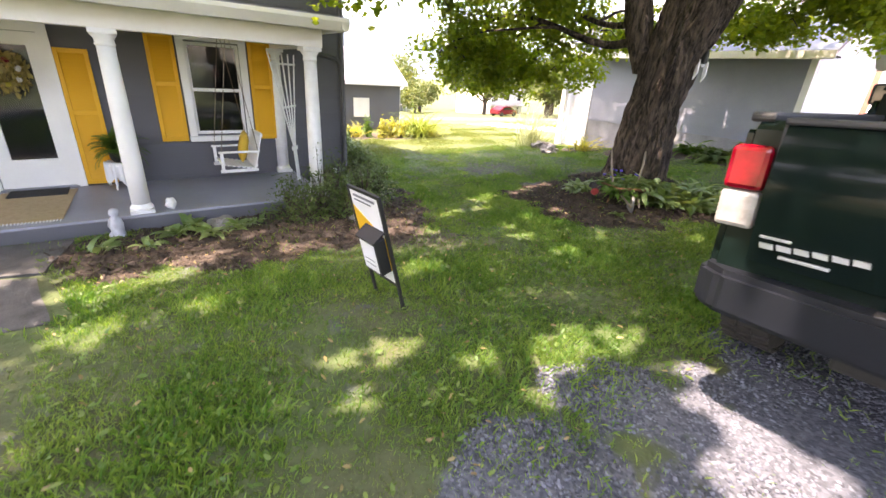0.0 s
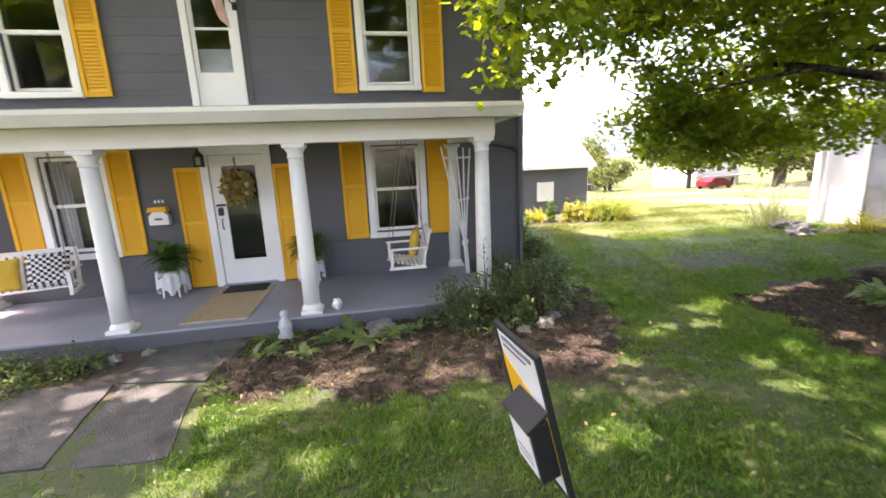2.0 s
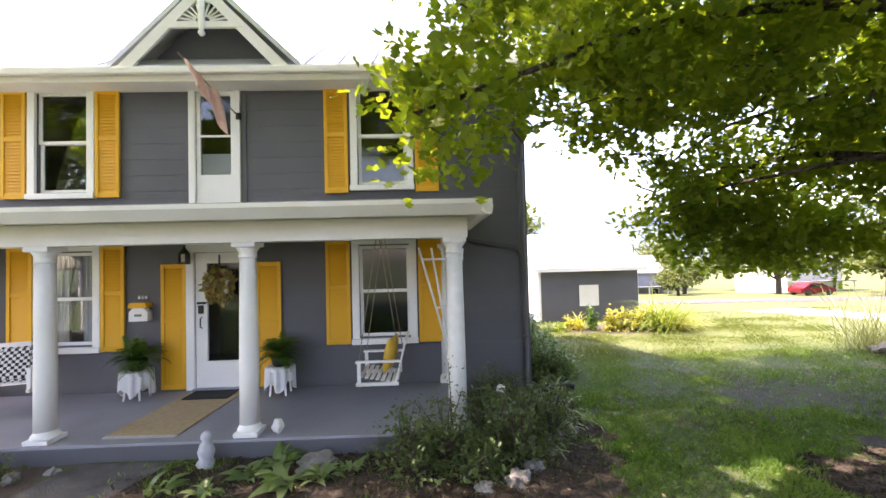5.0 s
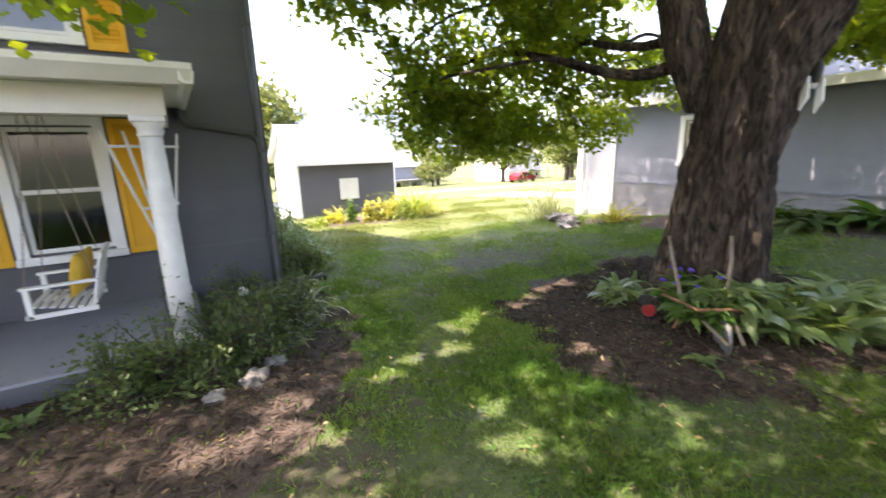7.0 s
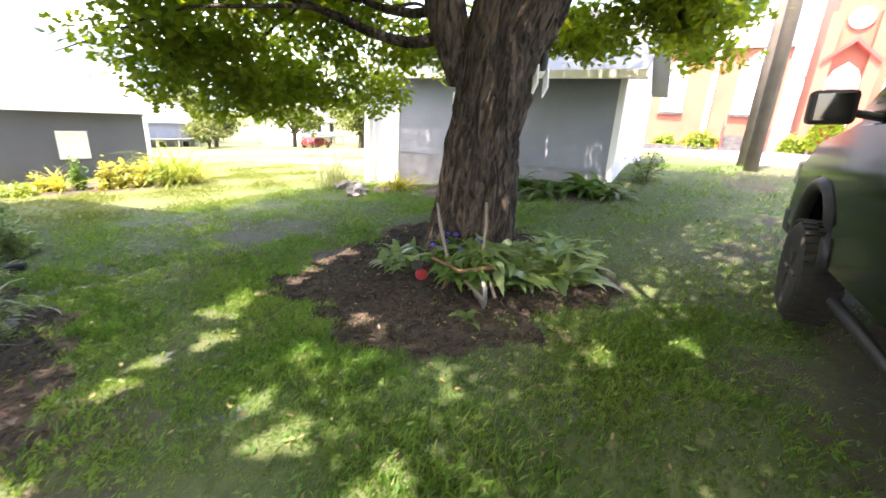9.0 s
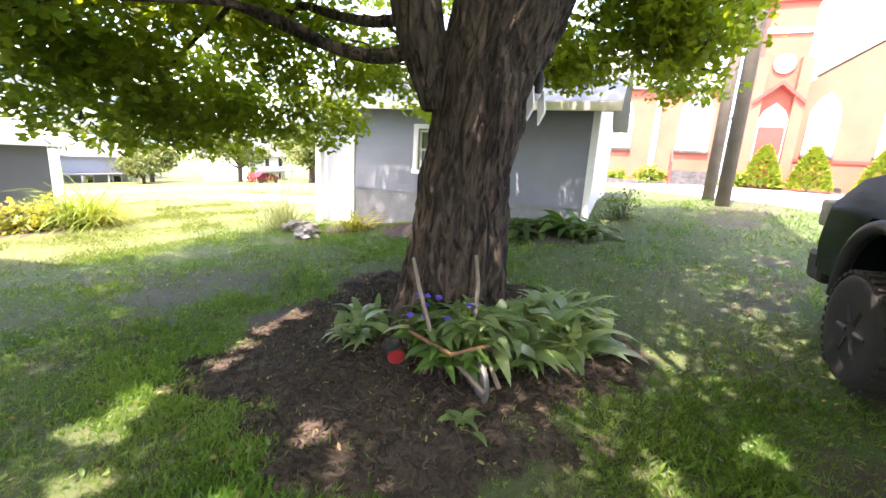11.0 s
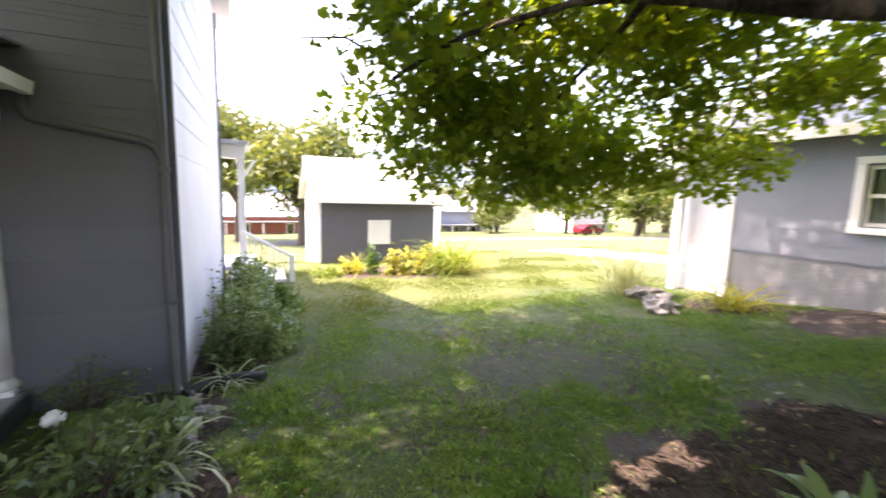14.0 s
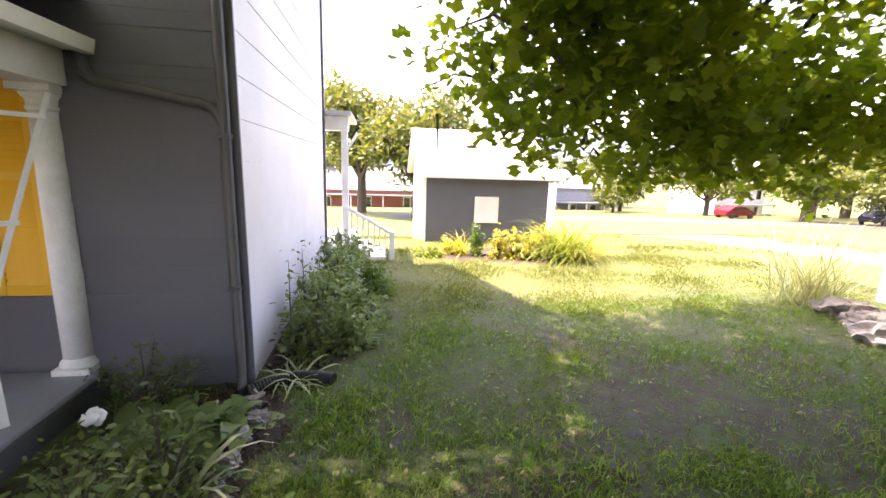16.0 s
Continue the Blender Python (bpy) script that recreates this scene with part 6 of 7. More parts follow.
rng = np.random.default_rng(21)
for i in range(22):
    s = i / 21
    yr = 4.86 + 2.7 * s
    rock(float(np.interp(yr, (4.86, 5.1, 5.3, 5.64, 5.94, 6.36, 7.6), (1.98, 2.35, 2.52, 2.80, 3.0, 3.2, 3.15))) + rng.normal() * 0.05, yr + rng.normal() * 0.04, 0.05 + 0.05 * rng.random(), 0.6, i + 1)
rock(0.46, 5.55, 0.20, 0.3, 40, "flat pale stone lying in the flower bed")
rock(-2.3, 5.45, 0.08, 0.7, 41)
rock(-2.05, 5.6, 0.06, 0.7, 42)
for i in range(7):
    rock(9.15 + 0.12 * i + rng.normal() * 0.1, 7.75 + 0.13 * i + rng.normal() * 0.15, 0.16 + 0.10 * rng.random(), 0.6, 50 + i, "pale sunlit stone beside the garage entry")

# ---- plants ----
def strip_plant(name, x, y, n, length, width, droop, material, label, category, spread=0.05, up=0.0, seed=0, quant=0.35, group=""):
    z = gz(x, y)
    t = thing(name, (x, y, z - 0.005), 0, label, category, group)
    rng = np.random.default_rng(seed + 100)
    V, F = arch_leaf(width, droop)
    R = rotations(rng.random(n) * 6.283, up + rng.normal(size=n) * 0.28, rng.normal(size=n) * 0.25)
    pos = rng.normal(size=(n, 3)) * (spread, spread, 0)
    part("leaves", mesh_np("leaves", *scatter(V, F, pos, R, length * (1 - quant + 2 * quant * rng.random(n))), material), material, t, smooth=True)
    return t


def shrub(name, x, y, rx, ry, h, n, leaf, material, label, category="shrub", seed=0, base=None, group="", stems=9, low=0.12):
    z = gz(x, y) if base is None else base
    t = thing(name, (x, y, z), 0, label, category, group)
    rng = np.random.default_rng(seed + 300)
    k = max(6, n // 14)
    d = rng.normal(size=(k, 3))
    d /= np.linalg.norm(d, axis=1, keepdims=True)
    d[:, 2] = np.abs(d[:, 2]) * 1.1 - 0.1
    tips = d * (0.45 + 0.55 * rng.random((k, 1))) * (rx, ry, h)
    tips[:, 2] = np.maximum(tips[:, 2], h * low)
    pick = rng.integers(0, k, n)
    pos = tips[pick] * (1 - 0.25 * rng.random((n, 1))) + rng.normal(size=(n, 3)) * 0.05
    pos[:, 2] = np.maximum(pos[:, 2], 0.02)
    R = rotations(rng.random(n) * 6.283, 0.2 + rng.normal(size=n) * 0.6, rng.normal(size=n) * 0.6)
    part("foliage", mesh_np("foliage", *scatter(OVAL_V, OVAL_F, pos, R, leaf * (0.6 + 0.8 * rng.random(n))), material), material, t)
    bm = bmesh.new()
    for i in range(min(k, stems * 3)):
        tp = tips[i]
        tube([(0.05 * tp[0], 0.05 * tp[1], 0.0), tuple(tp * (0.45, 0.45, 0.6)), tuple(tp * 0.97)], [0.009, 0.006, 0.002], 4, bm)
    tagged(part("stem", bm, M_TWIG, t), kind="stuff")
    return t


lab = "dark green leafy shrub beside the porch corner"
for i, (x, y, rx, h) in enumerate(((1.30, 5.58, 0.40, 0.70), (1.70, 5.45, 0.45, 0.85), (2.15, 5.52, 0.48, 0.92), (2.55, 5.80, 0.42, 0.80), (2.72, 6.20, 0.36, 0.60), (1.45, 5.25, 0.34, 0.50), (2.0, 5.15, 0.32, 0.42), (2.40, 5.45, 0.42, 0.85), (2.85, 5.95, 0.38, 0.72), (2.95, 6.45, 0.34, 0.62), (2.15, 6.0, 0.36, 0.80))):
    shrub("shrub", x, y, rx, rx, h, 650, 0.052, M_LEAFD, lab, "shrub", i, group="porch corner shrubs", stems=14)
shrub("shrub", 1.78, 5.62, 0.14, 0.14, 1.02, 160, 0.035, M_LEAFD, "thin climbing stems on the chipped porch column", "climber", 31)
shrub("shrub", 2.45, 7.30, 0.42, 0.22, 0.62, 500, 0.035, M_LEAFD, "thin dark shrub against the charcoal wall", "shrub", 32, low=0.5)
for i, (x, y, rx, h, m) in enumerate(((3.42, 8.1, 0.34, 0.65, M_LEAFD), (3.45, 8.7, 0.40, 0.90, M_HOSTA), (3.55, 9.3, 0.44, 1.0, M_HOSTA), (3.5, 9.9, 0.46, 1.05, M_LEAFD), (3.6, 10.6, 0.46, 0.95, M_HOSTA), (3.55, 11.3, 0.46, 0.9, M_LEAFD), (3.85, 9.0, 0.30, 0.50, M_HOSTA), (3.75, 8.4, 0.28, 0.45, M_HOSTA), (3.95, 10.0, 0.30, 0.45, M_FERN))):
    shrub("shrub", x, y, rx, rx * 1.1, h, 900, 0.075, m, "leafy green border plant along the white side wall", "border plant", 40 + i, group="side border plants")
for i, (x, y, h) in enumerate(((3.22, 8.25, 1.15), (3.30, 8.55, 1.35), (3.2, 8.9, 1.1), (3.35, 9.4, 1.25))):
    shrub("weed", x, y, 0.12, 0.12, h, 46, 0.07, M_LEAFD, "tall leafy weed stem against the white wall", "weed", 60 + i, group="tall weeds", stems=2)
lab = "broad-leaved green plant in the front bed"
for i, (x, y, n, l) in enumerate(((2.35, 6.15, 56, 0.32), (2.62, 6.45, 46, 0.28), (2.85, 6.80, 46, 0.28), (2.15, 5.75, 46, 0.28), (3.0, 7.05, 40, 0.26), (2.45, 5.85, 46, 0.28), (2.6, 6.95, 44, 0.3))):
    strip_plant("bed_plant", x, y, n, l, 0.42, 1.7, M_HOSTA if i % 3 else M_LEAFD, lab, "plant", 0.09, seed=i, group="front bed plants")
strip_plant("daylily_clump", 3.05, 6.35, 50, 0.52, 0.045, 2.3, M_STRAP, "pale arching strap-leaved clump in the bed", "plant", 0.05, seed=11)
strip_plant("daylily_clump", 2.75, 6.05, 30, 0.40, 0.045, 2.2, M_STRAP, "pale arching strap-leaved clump in the bed", "plant", 0.05, seed=12)
strip_plant("daylily_clump", 2.7, 5.7, 40, 0.36, 0.045, 2.2, M_STRAP, "pale arching strap-leaved clump in the bed", "plant", 0.06, seed=13)
strip_plant("daylily_clump", 3.35, 7.6, 40, 0.36, 0.045, 2.2, M_STRAP, "pale arching strap-leaved clump in the bed", "plant", 0.06, seed=14)
wf = thing("white_flower", (2.46, 6.76, gz(2.46, 6.76)), 0, "white ruffled bloom among the bed leaves", "flower")
part("stem", tube([(0, 0, 0), (0.01, 0, 0.27)], 0.006, 5), M_LEAFD, wf)
for i in range(6):
    part("petal", blob((0.028 * math.cos(i * 1.05), 0.035 * math.sin(i * 1.05), 0.30 + 0.012 * (i % 3)), (0.034, 0.022, 0.034), None, 2, 0.6, i), M_WFLOW, wf, smooth=True)
for i, (x, y, n, l) in enumerate(((-0.05, 5.35, 22, 0.22), (0.25, 5.15, 24, 0.26), (0.55, 5.25, 20, 0.22), (-0.35, 5.05, 18, 0.2), (0.8, 5.4, 16, 0.18), (0.1, 5.62, 20, 0.24), (-0.75, 5.1, 12, 0.2))):
    strip_plant("hosta", x, y, n, l, 0.30, 1.5, M_HOSTA, "small variegated hosta in the front bed", "hosta", 0.04, seed=20 + i, group="front bed hostas")
for i, (x, y, rx, h) in enumerate(((-2.6, 5.35, 0.4, 0.28), (-3.1, 5.25, 0.45, 0.30), (-3.6, 5.3, 0.45, 0.32), (-4.2, 5.3, 0.5, 0.32), (-2.9, 4.85, 0.4, 0.2), (-3.5, 4.8, 0.45, 0.24))):
    shrub("groundcover", x, y, rx, rx, h, 700, 0.045, M_LEAFD, "low dark groundcover beside the front walk", "groundcover", 80 + i, group="walk groundcover")
lab = "large hosta with drooping glossy leaves under the maple"
for i, (x, y, n, l) in enumerate(((6.55, 2.85, 110, 0.44), (6.28, 2.95, 90, 0.42), (6.78, 2.62, 100, 0.42), (5.95, 4.12, 40, 0.30), (6.2, 4.38, 40, 0.32), (6.12, 3.10, 60, 0.42), (5.98, 2.85, 80, 0.40), (6.35, 2.55, 80, 0.40))):
    strip_plant("hosta", x, y, n, l, 0.24, 1.6, M_HOSTA, lab, "hosta", 0.11, seed=40 + i, group="maple hostas")
strip_plant("hosta", 5.15, 2.95, 12, 0.15, 0.34, 1.5, M_HOSTA, "small seedling in the mulch below the wheelbarrow", "seedling", 0.03, seed=52)
lab = "spreading hosta against the garage foundation"
for i, (x, y, n, l) in enumerate(((10.2, 3.15, 60, 0.52), (9.9, 3.8, 60, 0.5), (10.2, 4.4, 50, 0.46), (9.95, 2.75, 40, 0.4), (10.3, 5.2, 30, 0.34))):
    strip_plant("hosta", x, y, n, l, 0.30, 1.8, M_LEAFD if i % 2 else M_FERN, lab, "hosta", 0.10, seed=60 + i, group="garage hostas")
shrub("shrub", 11.2, 2.3, 0.35, 0.35, 0.8, 700, 0.05, M_LEAFD, "dark shrub at the garage corner", "shrub", 95)
strip_plant("grass_clump", 10.05, 7.3, 120, 0.75, 0.03, 1.7, M_GOLD, "dry tawny grass clump beside the garage", "grass clump", 0.10, seed=71)
# pale strap-leaf colour stands in for sun glare on this clump
strip_plant("grass_clump", 9.75, 9.0, 230, 1.15, 0.010, 1.0, M_STRAP, "tall sunlit ornamental grass beside the lawn", "grass clump", 0.16, up=-0.35, seed=72)
lab = "tall yellow-green perennial in front of the shed"
for i, (x, y, rx, h, m) in enumerate(((6.45, 12.55, 0.20, 0.72, M_GOLD), (6.75, 12.5, 0.22, 0.85, M_GOLD), (7.05, 12.4, 0.24, 0.90, M_GOLD), (7.3, 12.5, 0.24, 0.8, M_GOLD), (6.05, 12.9, 0.12, 0.75, M_FERN), (5.55, 13.1, 0.22, 0.45, M_GOLD), (5.05, 12.85, 0.30, 0.28, M_HEDGE))):
    shrub("perennial", x, y, rx, rx, h, 420, 0.085, m, lab, "plant", 110 + i, group="shed bed perennials")
strip_plant("grass_clump", 7.75, 12.35, 420, 1.25, 0.013, 1.7, M_HEDGE, "green fountain grass clump in front of the shed", "grass clump", 0.14, up=-0.15, seed=73)
strip_plant("grass_clump", 8.1, 12.3, 300, 0.95, 0.013, 2.0, M_GOLD, "tawny fountain grass clump in front of the shed", "grass clump", 0.12, up=-0.1, seed=74)
strip_plant("grass_clump", 5.75, 13.0, 70, 0.62, 0.03, 1.5, M_GOLD, "yellow strap-leaved clump in front of the shed", "grass clump", 0.06, up=-0.2, seed=75)

# ---- wheelbarrow planter ----
wb = thing("wheelbarrow", (5.60, 3.22, gz(5.60, 3.22) - 0.09), 0, "rusty old wheelbarrow planter propped below the maple", "wheelbarrow")
bm = bmesh.new()
ax, sx = Vector((-0.55, -0.83, 0)).normalized(), Vector((-0.83, 0.55, 0)).normalized()
lo, hi = [], []
for u, v in ((-0.12, -0.14), (0.16, -0.10), (0.16, 0.10), (-0.12, 0.14)):
    lo.append(bm.verts.new(ax * u + sx * v + Vector((0, 0, 0.26 + 0.10 * u))))
for u, v in ((-0.30, -0.27), (0.30, -0.22), (0.30, 0.22), (-0.30, 0.27)):
    hi.append(bm.verts.new(ax * u + sx * v + Vector((0, 0, 0.36 + 0.06 * u))))
bm.faces.new(lo)
for i in range(4):
    bm.faces.new([lo[i], lo[(i + 1) % 4], hi[(i + 1) % 4], hi[i]])
bmesh.ops.solidify(bm, geom=bm.faces[:], thickness=0.012)
tray = part("tray", bm, M_RUST, wb, "rusty dished tray")
rim_pts = [ax * u + sx * v + Vector((0, 0, 0.365 + 0.06 * u)) for u, v in ((-0.30, -0.27), (0.30, -0.22), (0.30, 0.22), (-0.30, 0.27), (-0.30, -0.27))]
part("rim", tube(rim_pts, 0.014, 6), M_RUST, tray)
part("soil", prism([tuple((ax * u + sx * v)[:2]) for u, v in ((-0.24, -0.22), (0.25, -0.18), (0.25, 0.18), (-0.24, 0.22))], 0.30, 0.335, 'z'), M_TWIG, tray)
for tip in ((5.98, 3.23, 1.07), (5.72, 3.63, 1.04)):
    e = Vector(tip) - Vector((5.60, 3.22, gz(5.60, 3.22) - 0.09))
    s = sx * (0.2 if tip[1] > 3.4 else -0.2)
    part("handle", tube([ax * 0.45 + s * 0.3 + Vector((0, 0, 0.16)), s * 0.9 + Vector((0, 0, 0.36)), e * 0.55 + s * 0.5 + Vector((0, 0, 0.20)), e], [0.015, 0.016, 0.016, 0.013], 7), M_WOODG, wb, "weathered wooden handle", smooth=True)
bm = lathe([(0.02, -0.014), (0.145, -0.016), (0.15, 0.0), (0.145, 0.016), (0.02, 0.014)], 24)
rotm = Matrix.Rotation(radians(90), 3, 'X')
turn = Matrix.Rotation(math.atan2(ax.y, ax.x) - radians(12), 3, 'Z')
for v in bm.verts:
    v.co = turn @ (rotm @ v.co) + ax * 0.30 + Vector((0, 0, 0.145))
part("wheel", bm, mat("galvanised_wheel_steel", (0.22, 0.22, 0.23), (0.12, 0.12, 0.125), rough=0.6, metal=0.3, scale=14, bump=0.2), wb, "narrow grey wheel")
for s in (-1, 1):
    part("leg", tube([ax * 0.0 + sx * s * 0.16 + Vector((0, 0, 0.26)), ax * -0.08 + sx * s * 0.20 + Vector((0, 0, 0.0))], 0.014, 6), M_RUST, wb)
for i, (px, py, pn, pl) in enumerate(((5.78, 3.40, 80, 0.30), (5.66, 3.28, 80, 0.30), (5.56, 3.14, 70, 0.26), (5.74, 3.10, 80, 0.32), (5.46, 3.22, 60, 0.24), (5.90, 3.16, 80, 0.34), (5.62, 3.46, 50, 0.24))):
    strip_plant("planter_plant", px, py, pn, pl, 0.24, 1.8, M_HOSTA if i % 2 else M_FERN, "leafy flowering plant growing in the wheelbarrow", "plant", 0.08, seed=90 + i, group="wheelbarrow plants").location.z += 0.20
rng = np.random.default_rng(9)
for i in range(9):
    fx, fy = 5.45 + rng.random() * 0.42, 3.0 + rng.random() * 0.6
    f = thing("violet_flower", (fx, fy, gz(fx, fy) + 0.34 + 0.1 * rng.random()), 0, "small violet flower among the wheelbarrow leaves", "flower", "violet flowers")
    part("petals", blob((0, 0, 0), (0.024, 0.024, 0.016), None, 2, 0.8, i), M_FLOWER, f)
    part("stem", tube([(0, 0, 0), (0.01, 0.01, -0.14)], 0.003, 4), M_LEAFD, f)
orn = thing("garden_ornament", (5.32, 3.52, gz(5.32, 3.52)), -55, "round red and dark garden ornament on a thin stake", "ornament")
bm = lathe([(0.02, -0.02), (0.05, -0.018), (0.06, 0.0), (0.05, 0.018), (0.02, 0.02)], 20)
for v in bm.verts:
    v.co = Vector((v.co.x, v.co.z, v.co.y + 0.20))
part("disc", bm, M_REDF, orn, "red glazed disc")
part("cap", blob((-0.04, -0.01, 0.29), (0.06, 0.03, 0.05), None, 2, 0.4, 3), M_IRON, orn)
part("stake", tube([(0, 0, -0.05), (0, 0, 0.13)], 0.006, 5), M_IRON, orn)

# painted wooden bird on the trunk
pk = bmesh.new()
blob((0, 0, 0), (0.07, 0.055, 0.17), pk, 3)
blob((0.02, 0, 0.20), (0.05, 0.045, 0.055), pk, 2)
prism([(-0.02, -0.05), (0.06, -0.10), (0.02, -0.42), (-0.06, -0.30)], -0.10, -0.075, 'y', pk)
prism([(-0.02, -0.05), (0.06, -0.10), (0.02, -0.42), (-0.06, -0.30)], 0.075, 0.10, 'y', pk)
me = bpy.data.meshes.new("bird_ornament")
bmesh.ops.recalc_face_normals(pk, faces=pk.faces)
pk.to_mesh(me)
pk.free()
for m in (M_IRON, M_WFLOW, mat("faded_red_paint", (0.42, 0.14, 0.17), rough=0.7)):
    me.materials.append(m)
for p in me.polygons:
    p.material_index = 2 if p.center.z > 0.17 else (1 if p.center.z < -0.12 or abs(p.center.y) > 0.07 else 0)
bird = tagged(new("bird_ornament", me), "painted wooden bird ornament fixed to the maple trunk", "ornament")
bird.matrix_world = pose(6.60, 3.03, 2.40, 12, 10, 60) @ Matrix.Scale(0.75, 4)

# ---- grass, mulch and gravel ----
def on_lawn(x, y, edge=0.35):
    soil = np.maximum(nearness(x, y, BED, 1), nearness(x, y, MULCH, 1))
    gr = nearness(x, y, GRAVEL, 1)
    rd = np.maximum(nearness(x, y, ROADP, 1), street(x, y))
    slabs = ((x > -1.9 - 0.25 * (y - 3.6)) & (x < -0.85 - 0.27 * (y - 3.46)) & (y > 3.5) & (y < 5.8)) | ((x > -2.8) & (x < -1.7) & (y > 3.6) & (y < 4.9))
    house = ((y > PY0 - 0.05) & (x < 2.1)) | ((y > FY - 0.1) & (x < HX1 + 0.05))
    garage = (x > GA - 0.1) & (y > GY0) & (y < GY1 + 1)
    keep = (1 - 0.6 * nearness(x, y, MUD, 1)) * (1 - soil * 0.97) * (1 - gr * (0.62 + 0.3 * np.sin(3.1 * x + 1.0) * np.sin(3.7 * y + 0.4))) * (1 - rd)
    patch = 0.62 + 0.38 * np.sin(1.7 * x + 0.6) * np.sin(1.9 * y + 1.1) + 0.25 * np.sin(5.3 * x - 2 * y)
    tuft = 0.78 + 0.55 * np.sin(13 * x + 5 * np.sin(3.1 * y)) * np.sin(15 * y + 4 * np.sin(2.7 * x)) + 0.3 * np.sin(31 * x + 9 * y) * np.sin(27 * y - 8 * x)
    return (RNG.random(len(x)) < keep * np.clip(patch + 0.35, 0.25, 1) * np.clip(tuft, 0.15, 1)) & ~slabs & ~house & ~garage


def grass(name, x0, x1, y0, y1, n, length, label, material=None):
    x, y = x0 + (x1 - x0) * RNG.random(n), y0 + (y1 - y0) * RNG.random(n)
    k = on_lawn(x, y)
    x, y = x[k], y[k]
    n = len(x)
    tall = length * (0.40 + 0.95 * RNG.random(n) ** 1.5) * (0.75 + 0.35 * np.sin(2.3 * x + 1.2 * y) * np.sin(1.1 * x - 2.6 * y))
    V, F = [(0, 0.055, 0), (0, -0.055, 0), (0.16, 0.04, 0.6), (0.5, 0.0, 1.0)], [(0, 1, 2), (2, 1, 3)]
    R = rotations(RNG.random(n) * 6.283, RNG.normal(size=n) * 0.35 + 0.15, RNG.normal(size=n) * 0.3)
    o = new(name, mesh_np(name, *scatter(V, F, np.stack([x, y, g(x, y) - 0.004], -1), R, tall), material or M_GRASS))
    tagged(o, label, "grass", kind="stuff")


grass("lawn_grass", -1.0, 6.5, 0.6, 6.5, 330000, 0.062, "short uneven mown grass of the front lawn")
grass("lawn_grass", 2.6, 11.0, 3.0, 9.5, 230000, 0.055, "short uneven mown grass of the side lawn")
grass("lawn_grass", 3.0, 11.5, 9.0, 13.5, 110000, 0.06, "mown grass of the side lawn, tinted straw-green for sunlight", M_GRASSY)
grass("lawn_grass", -6.0, 14.0, -2.0, 8.0, 200000, 0.07, "short uneven mown grass round the drive")
grass("lawn_grass", 3.0, 16.0, 12.0, 24.0, 90000, 0.075, "mown grass behind the house, tinted for sunlight", M_GRASSY)

n = 15000
x, y = -1 + 11 * RNG.random(n), 0.5 + 10.5 * RNG.random(n)
k = on_lawn(x, y)
x, y = x[k], y[k]
n = len(x)
clo = new("lawn_weeds", mesh_np("lawn_weeds", *scatter(OVAL_V, OVAL_F, np.stack([x, y, g(x, y) + 0.02 + 0.02 * RNG.random(n)], -1), rotations(RNG.random(n) * 6.28, RNG.normal(size=n) * 0.3, RNG.normal(size=n) * 0.4), 0.025 + 0.040 * RNG.random(n)), leaf_mat("clover_leaf", (0.05, 0.125, 0.026), (0.14, 0.21, 0.065), trans=0.35)))
tagged(clo, "broad weed leaves and clover in the lawn", "weeds", kind="stuff")

n = 2200
x, y = -1 + 11 * RNG.random(n), 0.6 + 9 * RNG.random(n)
k = ~((y > PY0 - 0.05) & (x < 2.1)) & ~((y > FY - 0.1) & (x < HX1 + 0.05)) & (x < GA - 0.1)
x, y = x[k], y[k]
n = len(x)
M_FALLEN = leaf_mat("dry_fallen_leaf", (0.30, 0.24, 0.12), (0.16, 0.11, 0.05), trans=0.2)
tagged(new("fallen_leaves", mesh_np("fallen_leaves", *scatter(OVAL_V, OVAL_F, np.stack([x, y, g(x, y) + 0.03 + 0.01 * RNG.random(n)], -1), rotations(RNG.random(n) * 6.28, RNG.normal(size=n) * 0.35, RNG.normal(size=n) * 0.5), 0.018 + 0.035 * RNG.random(n)), M_FALLEN)), "dry tan leaf bits fallen on lawn and beds", "fallen leaves", kind="stuff")

n = 26000
x, y = 4.0 + 4.3 * RNG.random(n), 2.0 + 3.4 * RNG.random(n)
x2, y2 = -1.2 + 5.0 * RNG.random(n), 3.8 + 5.0 * RNG.random(n)
x, y = np.concatenate([x, x2]), np.concatenate([y, y2])
k = (np.maximum(nearness(x, y, BED, 1), nearness(x, y, MULCH, 1)) > 0.35 + 0.5 * RNG.random(len(x))) & ~((y > PY0 - 0.03) & (x < 2.05)) & ~((y > FY - 0.05) & (x < HX1 + 0.04))
x, y = x[k], y[k]
n = len(x)
chipV, chipF = [(-0.5, -0.08, 0), (0.5, -0.06, 0.03), (0.45, 0.07, 0), (-0.5, 0.06, 0.02), (0, 0, 0.11)], [(0, 1, 4), (1, 2, 4), (2, 3, 4), (3, 0, 4)]
M_CHIPS = mat("shredded_mulch", (0.082, 0.059, 0.047), (0.022, 0.016, 0.013), rough=0.95, island=1.2, bump=0)
tagged(new("mulch_chips", mesh_np("mulch_chips", *scatter(chipV, chipF, np.stack([x, y, g(x, y) + 0.006 + 0.012 * RNG.random(n)], -1), rotations(RNG.random(n) * 6.28, RNG.normal(size=n) * 0.3, RNG.normal(size=n) * 0.4), 0.035 + 0.085 * RNG.random(n) ** 2), M_CHIPS)), "brown shredded bark mulch", "mulch", kind="stuff")

